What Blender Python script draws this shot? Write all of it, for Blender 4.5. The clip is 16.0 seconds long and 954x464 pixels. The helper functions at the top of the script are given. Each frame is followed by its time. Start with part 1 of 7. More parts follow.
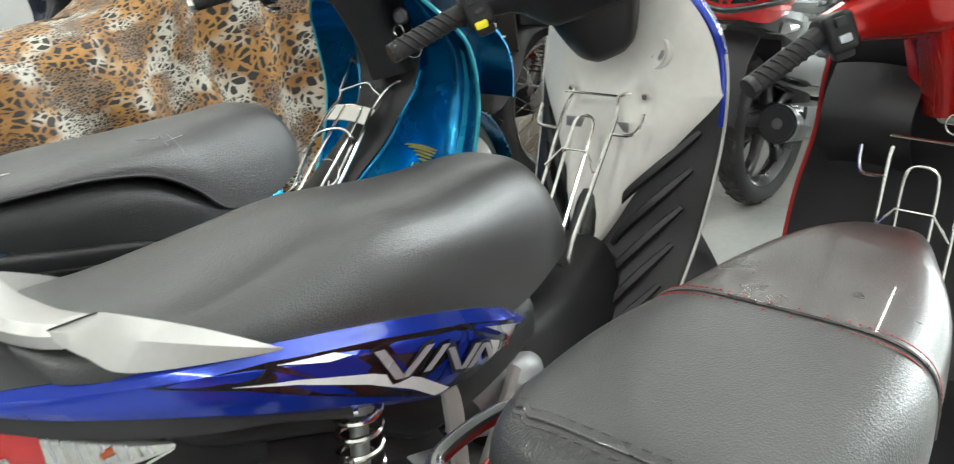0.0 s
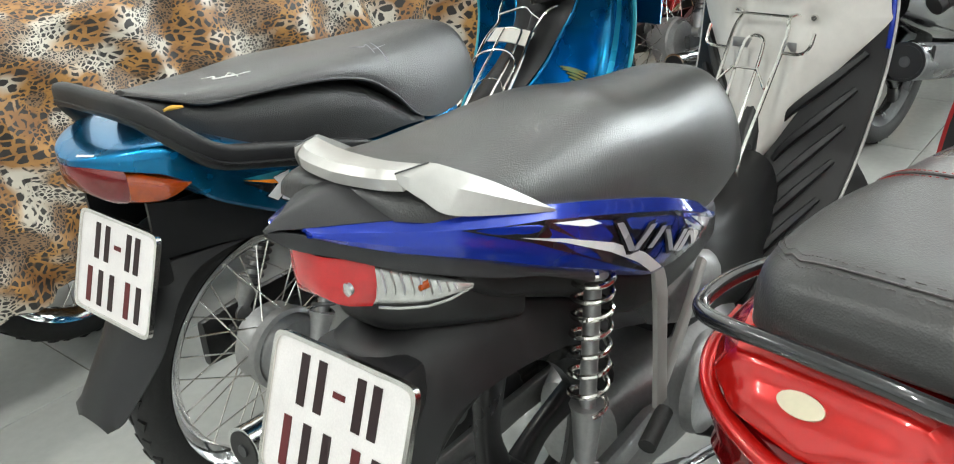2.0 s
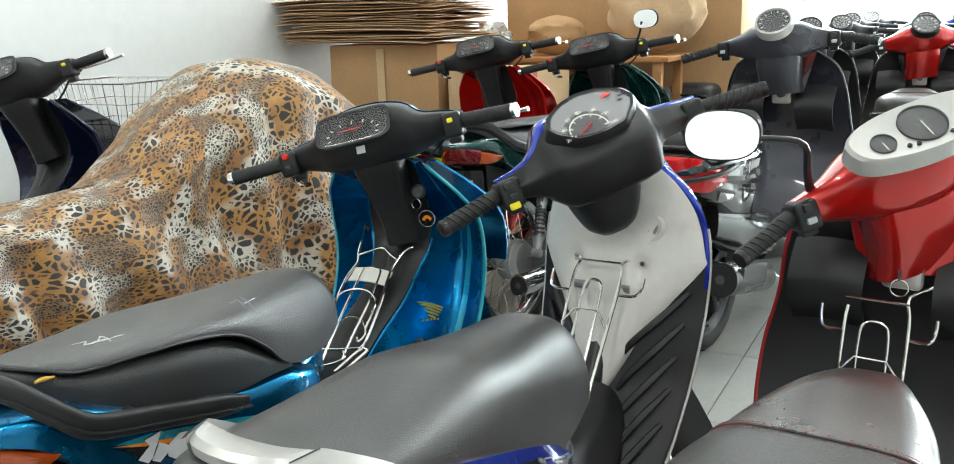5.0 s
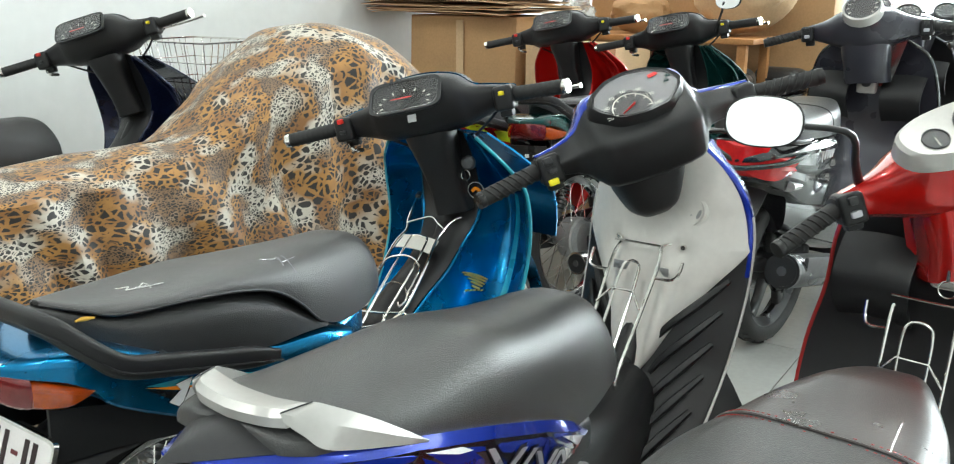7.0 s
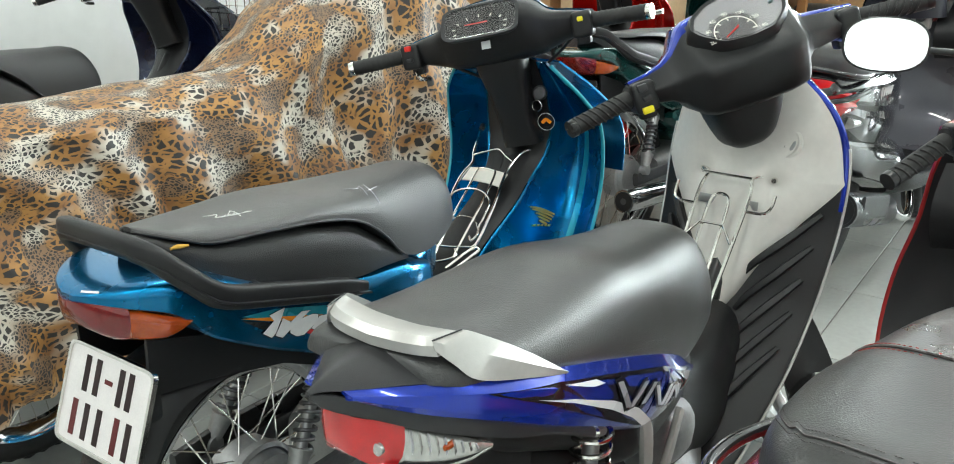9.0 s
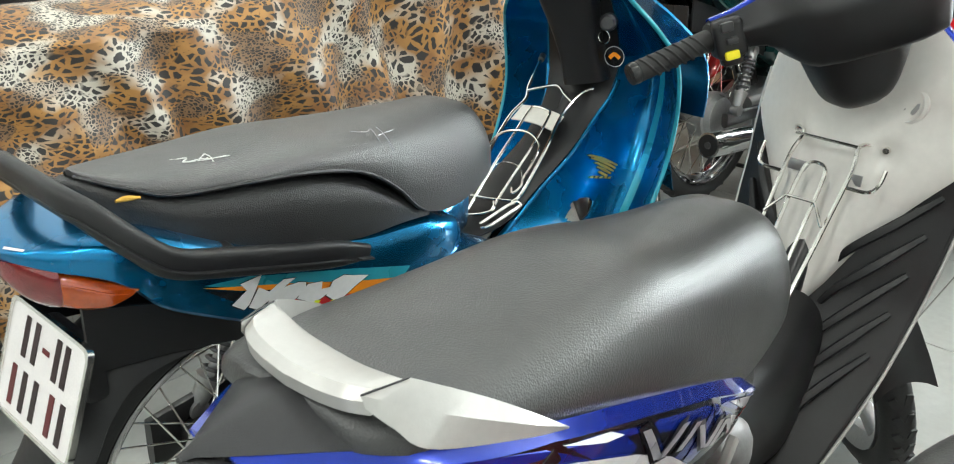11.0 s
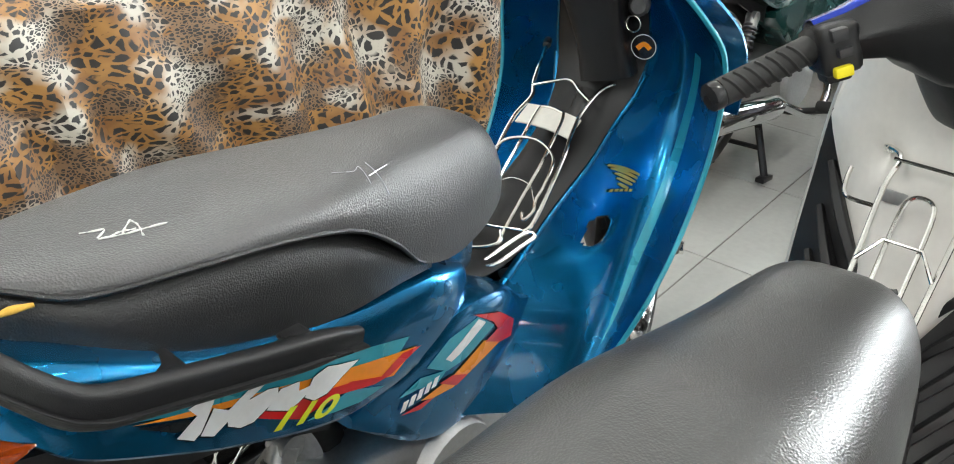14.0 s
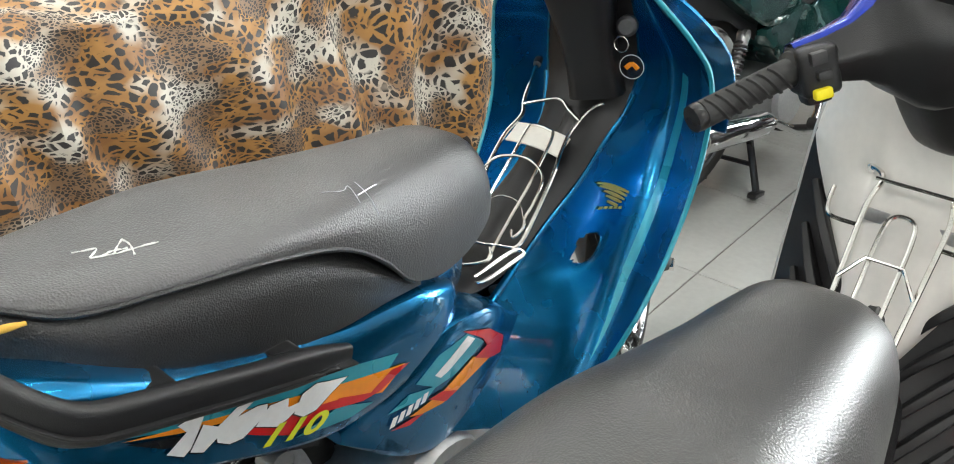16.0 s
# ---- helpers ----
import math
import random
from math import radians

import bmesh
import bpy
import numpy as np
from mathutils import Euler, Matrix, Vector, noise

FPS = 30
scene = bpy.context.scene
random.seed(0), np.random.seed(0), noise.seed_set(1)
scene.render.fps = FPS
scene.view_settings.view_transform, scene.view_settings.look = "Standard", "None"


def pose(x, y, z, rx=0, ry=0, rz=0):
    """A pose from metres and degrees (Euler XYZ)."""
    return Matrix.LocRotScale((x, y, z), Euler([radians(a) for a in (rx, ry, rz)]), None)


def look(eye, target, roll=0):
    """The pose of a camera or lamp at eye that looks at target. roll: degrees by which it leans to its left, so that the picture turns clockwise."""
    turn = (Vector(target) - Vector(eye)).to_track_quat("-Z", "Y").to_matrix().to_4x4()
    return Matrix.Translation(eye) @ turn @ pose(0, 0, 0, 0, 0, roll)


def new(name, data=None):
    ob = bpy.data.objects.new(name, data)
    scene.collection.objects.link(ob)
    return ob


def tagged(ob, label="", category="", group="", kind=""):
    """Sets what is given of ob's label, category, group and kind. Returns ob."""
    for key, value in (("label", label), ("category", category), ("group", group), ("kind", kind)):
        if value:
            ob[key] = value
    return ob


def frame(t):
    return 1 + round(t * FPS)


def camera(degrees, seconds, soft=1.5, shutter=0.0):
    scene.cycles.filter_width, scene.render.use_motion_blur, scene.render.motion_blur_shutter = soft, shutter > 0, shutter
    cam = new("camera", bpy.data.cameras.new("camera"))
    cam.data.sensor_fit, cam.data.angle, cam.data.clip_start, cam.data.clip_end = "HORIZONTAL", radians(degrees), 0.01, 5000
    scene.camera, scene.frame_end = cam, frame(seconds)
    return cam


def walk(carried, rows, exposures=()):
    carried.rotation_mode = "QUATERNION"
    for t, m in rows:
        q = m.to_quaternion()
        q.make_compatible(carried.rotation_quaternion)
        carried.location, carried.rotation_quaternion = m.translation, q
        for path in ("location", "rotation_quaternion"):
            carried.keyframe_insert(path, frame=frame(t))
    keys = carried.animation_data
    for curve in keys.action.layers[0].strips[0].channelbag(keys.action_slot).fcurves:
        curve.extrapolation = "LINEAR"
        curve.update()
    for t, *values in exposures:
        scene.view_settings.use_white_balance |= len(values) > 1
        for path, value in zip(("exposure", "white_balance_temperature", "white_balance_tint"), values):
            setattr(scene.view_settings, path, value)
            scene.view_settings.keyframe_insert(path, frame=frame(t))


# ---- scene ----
cam = camera(56.7, 16.0, soft=1.0, shutter=0.3)
PATH = [
    (0, (0.345, 0.072, 1.176), (0.11, 1.898, 0.394), -3.4),
    (0.5, (0.315, 0.012, 1.173), (-0.041, 1.815, 0.383), -2.3),
    (1, (0.225, -0.026, 1.171), (-0.15, 1.769, 0.371), -2.4),
    (1.5, (0.168, -0.059, 1.169), (-0.208, 1.722, 0.341), -2.8),
    (2, (0.163, -0.094, 1.16), (-0.203, 1.669, 0.289), -3.5),
    (2.5, (0.2, -0.137, 1.157), (-0.136, 1.622, 0.268), -3.1),
    (3, (0.209, -0.156, 1.183), (-0.106, 1.644, 0.372), -2.6),
    (3.5, (0.165, -0.149, 1.235), (-0.083, 1.756, 0.679), -2.1),
    (4, (0.123, -0.158, 1.257), (-0.016, 1.778, 0.776), -2.1),
    (4.5, (0.104, -0.162, 1.281), (0.066, 1.78, 0.803), -1.9),
    (4.7, (0.114, -0.158, 1.28), (0.1, 1.786, 0.806), -1.7),
    (6.8, (0.238, -0.17, 1.277), (0.061, 1.756, 0.767), 0.6),
    (7, (0.226, -0.168, 1.278), (0.019, 1.75, 0.75), 0.5),
    (7.5, (0.169, -0.167, 1.274), (-0.059, 1.739, 0.712), 0.9),
    (8, (0.088, -0.152, 1.262), (-0.121, 1.742, 0.656), 1.1),
    (8.2, (0.067, -0.148, 1.254), (-0.144, 1.742, 0.632), 0.8),
    (10.3, (0.079, -0.006, 1.228), (-0.129, 1.854, 0.523), 1.0),
    (10.5, (0.104, 0.047, 1.225), (-0.191, 1.881, 0.485), 1.8),
    (11, (0.119, 0.152, 1.216), (-0.267, 1.927, 0.381), 2.6),
    (11.5, (0.038, 0.303, 1.214), (-0.371, 2.048, 0.327), 3.0),
    (12, (-0.044, 0.417, 1.212), (-0.417, 2.155, 0.295), 3.6),
    (12.5, (-0.043, 0.458, 1.205), (-0.363, 2.187, 0.252), 3.8),
    (13, (-0.044, 0.471, 1.204), (-0.295, 2.21, 0.249), 4.3),
    (13.5, (-0.041, 0.481, 1.207), (-0.288, 2.223, 0.256), 4.0),
    (14, (-0.052, 0.476, 1.206), (-0.291, 2.222, 0.261), 4.1),
    (14.5, (-0.048, 0.47, 1.211), (-0.291, 2.217, 0.268), 4.1),
    (15, (-0.051, 0.467, 1.212), (-0.285, 2.219, 0.277), 4.4),
    (15.5, (-0.043, 0.466, 1.214), (-0.277, 2.219, 0.281), 4.3),
    (16, (-0.04, 0.466, 1.219), (-0.277, 2.227, 0.302), 4.2),
]
walk(cam, [(t, look(eye, target, roll)) for t, eye, target, roll in PATH],
     [(0, 0.15, 6450, 3), (2.5, 0.24, 6450, 5), (3.0, 0.38, 6350, 5), (3.5, 0.06, 6300, 2), (4, -0.04, 6300, 2), (8.2, 0.04, 6300, 1), (10.5, 0.10, 6450, 2), (11, 0.18, 6450, 3), (16, 0.32, 6550, 8)])

# ---- light ----
HEAD = 62.0                                    # the rows of motorbikes point this way
HX, HY = math.cos(radians(HEAD)), math.sin(radians(HEAD))


def room(x, y, z=0.0):
    """A place in the room: x along the rows, y to their left."""
    return Vector((-0.491 + HX * x - HY * y, 1.1325 + HY * x + HX * y, z))


def room_pose(x, y, z=0.0, turn=0.0):
    return Matrix.Translation(room(x, y, z)) @ pose(0, 0, 0, 0, 0, HEAD + turn)


world = bpy.data.worlds.new("world")
scene.world = world
world.use_nodes = True
wn = world.node_tree
sky = wn.nodes.new("ShaderNodeTexSky")
sky.sky_type, sky.sun_disc, sky.sun_elevation = "NISHITA", False, radians(50)
wn.links.new(sky.outputs["Color"], wn.nodes["Background"].inputs["Color"])
wn.nodes["Background"].inputs["Strength"].default_value = 0.12
CEIL = 3.1


def area_lamp(name, place, target, sx, sy, watts, colour):
    data = bpy.data.lights.new(name, "AREA")
    data.shape, data.size, data.size_y, data.energy, data.color = "RECTANGLE", sx, sy, watts, colour
    ob = new(name, data)
    ob.matrix_world = look(place, target)
    return ob


TUBES = [(x, y) for y in (-3.2, -0.9, 1.3) for x in (-1.8, 1.2, 4.2)]
for tx, ty in TUBES:
    lamp = area_lamp("tube_light", room(tx, ty, CEIL - 0.075), room(tx, ty, 0), 0.05, 1.2, 30 if tx < 0 else 18, (1.0, 0.98, 0.95))
    lamp.matrix_world = room_pose(tx, ty, CEIL - 0.075, 90)
# daylight in the open shop front
area_lamp("shop_front_light", room(9.35, -2.2, 1.6), room(0, -2.2, 1.2), 5.0, 2.6, 1300, (0.93, 0.97, 1.0))
scene.view_settings.exposure = 0.0

# ---- materials ----


def mat(name, colour, rough=0.5, metal=0.0, coat=0.0, bump=0.0, bump_scale=200.0, vary=0.06, vary_scale=9.0,
        wear=0.0, spec=0.5, transmission=0.0, kind="noise", emit=0.0, ior=1.45):
    """A node material: base colour with variation at two scales, uneven gloss and fine relief."""
    m = bpy.data.materials.new(name)
    m.use_nodes = True
    nt = m.node_tree
    b = nt.nodes["Principled BSDF"]
    b.inputs["Metallic"].default_value = metal
    b.inputs["Coat Weight"].default_value = coat
    b.inputs["Coat Roughness"].default_value = 0.04
    b.inputs["Specular IOR Level"].default_value = spec
    b.inputs["Transmission Weight"].default_value = transmission
    b.inputs["IOR"].default_value = ior
    co = nt.nodes.new("ShaderNodeTexCoord")

    def tex(scale, detail=4.0, which="ShaderNodeTexNoise"):
        n = nt.nodes.new(which)
        n.inputs["Scale"].default_value = scale
        if which == "ShaderNodeTexNoise":
            n.inputs["Detail"].default_value = detail
        nt.links.new(co.outputs["Object"], n.inputs["Vector"])
        return n

    n1, n2 = tex(vary_scale), tex(vary_scale * 14, 2.0)
    add = nt.nodes.new("ShaderNodeMath")
    add.operation = "ADD"
    nt.links.new(n1.outputs["Fac"], add.inputs[0])
    nt.links.new(n2.outputs["Fac"], add.inputs[1])
    ramp = nt.nodes.new("ShaderNodeMapRange")
    ramp.inputs["From Min"].default_value, ramp.inputs["From Max"].default_value = 0.6, 1.4
    ramp.inputs["To Min"].default_value, ramp.inputs["To Max"].default_value = 1 - vary, 1 + vary
    nt.links.new(add.outputs[0], ramp.inputs["Value"])
    mul = nt.nodes.new("ShaderNodeVectorMath")
    mul.operation = "SCALE"
    mul.inputs[0].default_value = colour
    nt.links.new(ramp.outputs["Result"], mul.inputs["Scale"])
    nt.links.new(mul.outputs["Vector"], b.inputs["Base Color"])
    r = nt.nodes.new("ShaderNodeMapRange")
    r.inputs["From Min"].default_value, r.inputs["From Max"].default_value = 0.3, 0.7
    r.inputs["To Min"].default_value, r.inputs["To Max"].default_value = max(0.02, rough - 0.06), rough + 0.06
    nt.links.new(n1.outputs["Fac"], r.inputs["Value"])
    nt.links.new(r.outputs["Result"], b.inputs["Roughness"])
    if bump:
        bt = tex(bump_scale, 2.0, "ShaderNodeTexVoronoi" if kind == "grain" else "ShaderNodeTexNoise")
        bn = nt.nodes.new("ShaderNodeBump")
        bn.inputs["Strength"].default_value, bn.inputs["Distance"].default_value = bump, 0.001
        nt.links.new(bt.outputs["Distance" if kind == "grain" else "Fac"], bn.inputs["Height"])
        nt.links.new(bn.outputs["Normal"], b.inputs["Normal"])
    if emit:
        b.inputs["Emission Color"].default_value = (*colour, 1)
        b.inputs["Emission Strength"].default_value = emit
    return m


TEAL = mat("teal_metallic_paint", (0.003, 0.165, 0.37), 0.25, 0.9, 0.6, vary=0.05)
TEAL_LIGHT = mat("light_teal_stripe", (0.03, 0.36, 0.47), 0.3, 0.3, 1.0)
BLUE = mat("blue_metallic_paint", (0.006, 0.034, 0.42), 0.20, 0.5, 1.0, vary=0.05)
RED = mat("red_metallic_paint", (0.50, 0.008, 0.006), 0.20, 0.4, 1.0, vary=0.06)
RED_PLASTIC = mat("red_plastic", (0.36, 0.015, 0.012), 0.35, 0.0, 0.5)
GLOSS_BLACK = mat("gloss_black_paint", (0.012, 0.012, 0.014), 0.2, 0.0, 1.0)
PURPLE_GREY = mat("slate_paint", (0.045, 0.045, 0.06), 0.3, 0.3, 0.8)
GREEN = mat("dark_green_paint", (0.006, 0.06, 0.055), 0.25, 0.4, 1.0)
NAVY = mat("navy_paint", (0.008, 0.014, 0.05), 0.25, 0.4, 1.0)
VINYL = mat("black_vinyl", (0.022, 0.022, 0.023), 0.36, 0.0, 0.0, 0.6, 520.0, 0.12, kind="grain", spec=0.7)
VINYL_GREY = mat("charcoal_vinyl", (0.062, 0.061, 0.062), 0.37, 0.0, 0.0, 0.6, 420.0, 0.10, kind="grain", spec=1.0)
VINYL_SMOOTH = mat("smooth_dark_vinyl", (0.042, 0.042, 0.042), 0.34, 0.0, 0.0, 0.34, 480.0, 0.12, vary_scale=5.0, kind="grain", spec=0.7)
VINYL_BROWN = mat("dark_brown_vinyl", (0.040, 0.031, 0.030), 0.30, 0.0, 0.25, 0.25, 420.0, 0.2, kind="grain", spec=1.0)
PLASTIC = mat("black_plastic", (0.012, 0.012, 0.013), 0.40, 0.0, 0.0, 0.35, 900.0, 0.1)
PLASTIC_GREY = mat("dark_grey_plastic", (0.030, 0.030, 0.032), 0.45, 0.0, 0.0, 0.35, 900.0, 0.12)
DIAL_GREY = mat("grey_dial", (0.17, 0.17, 0.18), 0.4, vary=0.05)
SATIN_BLACK = mat("satin_black", (0.014, 0.014, 0.015), 0.3, 0.0, 0.0, 0.1, 300.0)
RUBBER = mat("rubber", (0.020, 0.020, 0.020), 0.62, 0.0, 0.0, 0.5, 160.0, 0.2)
WHITE_PANEL = mat("light_grey_panel", (0.72, 0.70, 0.66), 0.33, 0.0, 0.1, 0.05, 300.0, 0.05, 5.0)
SILVER = mat("silver_paint", (0.50, 0.49, 0.47), 0.36, 0.35, 0.2, 0.1, 500.0, 0.05)
ALU = mat("cast_aluminium", (0.40, 0.40, 0.40), 0.45, 0.85, 0.0, 0.3, 350.0, 0.12)
CHROME = mat("chrome", (0.78, 0.78, 0.78), 0.09, 1.0)
STEEL = mat("polished_steel_wire", (0.78, 0.76, 0.72), 0.18, 1.0, vary=0.1)
DARK_STEEL = mat("dark_steel", (0.11, 0.11, 0.115), 0.4, 0.8, vary=0.15)
AMBER = mat("amber_lens", (0.58, 0.085, 0.002), 0.05, 0.0, 1.0, transmission=0.45, vary=0.3, vary_scale=80)
RED_LENS = mat("red_lens", (0.24, 0.002, 0.004), 0.05, 0.0, 1.0, transmission=0.45, vary=0.3, vary_scale=90)
RED_BRIGHT = mat("bright_red_lens", (0.62, 0.012, 0.016), 0.06, 0.0, 1.0, transmission=0.15, vary=0.2, vary_scale=70)
CLEAR_LENS = mat("clear_lens", (0.62, 0.62, 0.60), 0.07, 0.55, 1.0, transmission=0.3, vary=0.3, vary_scale=80)
GLASS = mat("clear_glass", (1, 1, 1), 0.03, 0.0, 0.0, transmission=1.0, vary=0.0)
MIRROR = mat("mirror_glass", (0.92, 0.92, 0.92), 0.02, 1.0, vary=0.0)
WHITE = mat("white_paint", (0.80, 0.79, 0.77), 0.4, 0.0, 0.2)
PLATE_WHITE = mat("plate_white", (0.74, 0.71, 0.70), 0.45, 0.0, 0.1, vary=0.08, vary_scale=30)
PLATE_INK = mat("plate_ink", (0.020, 0.008, 0.009), 0.45)
PLATE_RED = mat("worn_red_ink", (0.10, 0.012, 0.014), 0.45)
ORANGE = mat("orange_decal", (0.90, 0.28, 0.01), 0.3, 0.0, 0.6)
DECAL_RED = mat("red_decal", (0.62, 0.012, 0.015), 0.3, 0.0, 0.6)
DECAL_YELLOW = mat("yellow_decal", (0.72, 0.80, 0.02), 0.3, 0.0, 0.6)
DECAL_WHITE = mat("white_decal", (0.80, 0.80, 0.80), 0.3, 0.0, 0.6)
DECAL_SILVER = mat("silver_decal", (0.50, 0.50, 0.54), 0.3, 0.4, 0.6)
DECAL_BLACK = mat("black_decal", (0.010, 0.010, 0.012), 0.25, 0.0, 0.8)
PALE_GOLD = mat("pale_gold_badge", (0.62, 0.56, 0.42), 0.3, 0.9)
GOLD = mat("gold_badge", (0.66, 0.44, 0.10), 0.32, 0.35)
YELLOW = mat("yellow_plastic", (0.85, 0.72, 0.02), 0.4)
BUTTON_RED = mat("red_button", (0.65, 0.02, 0.012), 0.4)
PAPER = mat("paper_label", (0.72, 0.70, 0.64), 0.5)
CHALK = mat("chalk_mark", (0.72, 0.72, 0.70), 0.8)
FOAM = mat("yellow_foam", (0.62, 0.36, 0.06), 0.9, bump=0.6, bump_scale=300)
BRASS = mat("brass_screw", (0.45, 0.30, 0.12), 0.4, 0.9)
CARD = mat("brown_cardboard", (0.42, 0.25, 0.12), 0.85, bump=0.25, bump_scale=60, vary=0.12, vary_scale=6)
CARD_LIGHT = mat("pale_cardboard", (0.55, 0.38, 0.22), 0.85, bump=0.25, bump_scale=60, vary=0.12, vary_scale=5)
WALL = mat("white_wall_paint", (0.74, 0.75, 0.74), 0.75, bump=0.15, bump_scale=90, vary=0.04, vary_scale=1.3)
CEILING = mat("ceiling_paint", (0.78, 0.78, 0.77), 0.85, vary=0.03, vary_scale=1.5)
TILE = mat("glazed_white_tile", (0.43, 0.44, 0.42), 0.14, 0.0, 0.0, 0.03, 30.0, 0.07, 3.0)
GROUT = mat("grey_grout", (0.16, 0.15, 0.14), 0.9, bump=0.3, bump_scale=200)
PLASTIC_BAG = mat("thin_plastic_film", (0.75, 0.75, 0.72), 0.2, 0.0, 0.0, 0.5, 40.0, 0.1, transmission=0.7)
WOOD = mat("plain_wood", (0.42, 0.20, 0.07), 0.6, bump=0.2, bump_scale=60, vary=0.2)
TUBE_GLOW = mat("lit_tube", (1.0, 0.98, 0.95), 0.5, emit=3.0)
DAY_GLOW = mat("bright_street_light", (0.93, 0.97, 1.0), 0.9, emit=1.3)


def leopard():
    """Satin cloth: orange and cream ground with dark spots, large, middling and fine by zones."""
    m = bpy.data.materials.new("leopard_satin")
    m.use_nodes = True
    nt = m.node_tree
    b = nt.nodes["Principled BSDF"]
    b.inputs["Roughness"].default_value = 0.52
    b.inputs["Sheen Weight"].default_value = 0.05
    co = nt.nodes.new("ShaderNodeTexCoord")
    lk = nt.links.new
    uv = co.outputs["UV"]

    def noise_tex(scale, detail=3.0, src=None):
        n = nt.nodes.new("ShaderNodeTexNoise")
        n.inputs["Scale"].default_value, n.inputs["Detail"].default_value = scale, detail
        lk(src or uv, n.inputs["Vector"])
        return n

    warp = noise_tex(16.0)
    mix = nt.nodes.new("ShaderNodeMixRGB")
    mix.blend_type, mix.inputs["Fac"].default_value = "ADD", 0.035
    lk(uv, mix.inputs["Color1"])
    lk(warp.outputs["Color"], mix.inputs["Color2"])
    wuv = mix.outputs["Color"]

    def vor(scale, feature="F1"):
        v = nt.nodes.new("ShaderNodeTexVoronoi")
        v.feature = feature
        v.inputs["Scale"].default_value = scale
        lk(wuv, v.inputs["Vector"])
        return v

    def step(src, lo, hi, a=0.0, c=1.0):
        r = nt.nodes.new("ShaderNodeMapRange")
        for k, val in zip(("From Min", "From Max", "To Min", "To Max"), (lo, hi, a, c)):
            r.inputs[k].default_value = val
        lk(src, r.inputs["Value"])
        return r.outputs["Result"]

    def colour(c):
        n = nt.nodes.new("ShaderNodeRGB")
        n.outputs[0].default_value = (*c, 1)
        return n.outputs[0]

    def blend(fac, a, c):
        n = nt.nodes.new("ShaderNodeMixRGB")
        lk(fac, n.inputs["Fac"])
        lk(a, n.inputs["Color1"])
        lk(c, n.inputs["Color2"])
        return n.outputs[0]

    def math_op(op, a, c):
        n = nt.nodes.new("ShaderNodeMath")
        n.operation = op
        lk(a, n.inputs[0])
        lk(c, n.inputs[1])
        return n.outputs[0]

    def edge(scale):
        v = vor(scale, "DISTANCE_TO_EDGE")
        return v.outputs["Distance"]

    za = noise_tex(8.0, 1.0).outputs["Fac"]
    zb = noise_tex(9.0, 1.5, wuv).outputs["Fac"]
    big, fine = step(za, 0.515, 0.535), step(za, 0.455, 0.435)
    middle = math_op("MULTIPLY", step(big, 0.0, 1.0, 1.0, 0.0), step(fine, 0.0, 1.0, 1.0, 0.0))
    # soft ground: orange and brown drifting into cream
    ground = blend(step(noise_tex(12.0).outputs["Fac"], 0.40, 0.62), colour((0.44, 0.225, 0.062)), colour((0.27, 0.125, 0.040)))
    ground = blend(fine, ground, colour((0.25, 0.150, 0.080)))
    ground = blend(step(zb, 0.50, 0.62), ground, colour((0.58, 0.54, 0.46)))
    # separate dark spots in three sizes
    cut = step(noise_tex(30.0).outputs["Fac"], 0.35, 0.65, -0.05, 0.05)
    layers = []
    for scale, where, lo in ((44.0, big, 0.125), (70.0, middle, 0.12), (118.0, fine, 0.11)):
        layers.append(math_op("MULTIPLY", step(math_op("ADD", edge(scale), cut), lo, lo + 0.05), where))
    dark = math_op("MAXIMUM", math_op("MAXIMUM", layers[0], layers[1]), layers[2])
    lk(blend(dark, ground, colour((0.030, 0.027, 0.026))), b.inputs["Base Color"])
    weave = noise_tex(420.0, 1.0)
    bump = nt.nodes.new("ShaderNodeBump")
    bump.inputs["Strength"].default_value, bump.inputs["Distance"].default_value = 0.15, 0.001
    lk(weave.outputs["Fac"], bump.inputs["Height"])
    lk(bump.outputs["Normal"], b.inputs["Normal"])
    return m


LEOPARD = leopard()

# ---- building tools ----


def part(name, bm, material, parent, label="", m=None, sharp=38):
    """One mesh object under a thing or a part."""
    if m is not None:
        bmesh.ops.transform(bm, matrix=m, verts=bm.verts)
    bmesh.ops.recalc_face_normals(bm, faces=bm.faces)
    me = bpy.data.meshes.new(name)
    bm.to_mesh(me)
    bm.free()
    me.polygons.foreach_set("use_smooth", [True] * len(me.polygons))
    me.set_sharp_from_angle(angle=radians(sharp))
    me.materials.append(material)
    ob = new(name, me)
    ob.parent = parent
    if material is GLASS:
        ob.visible_shadow = False
    if label:
        ob["label"] = label
    return ob


def thing(name, label, category, m, group="", kind=""):
    ob = tagged(new(name), label, category, group, kind)
    ob.empty_display_size = 0.1
    ob.matrix_world = m
    return ob


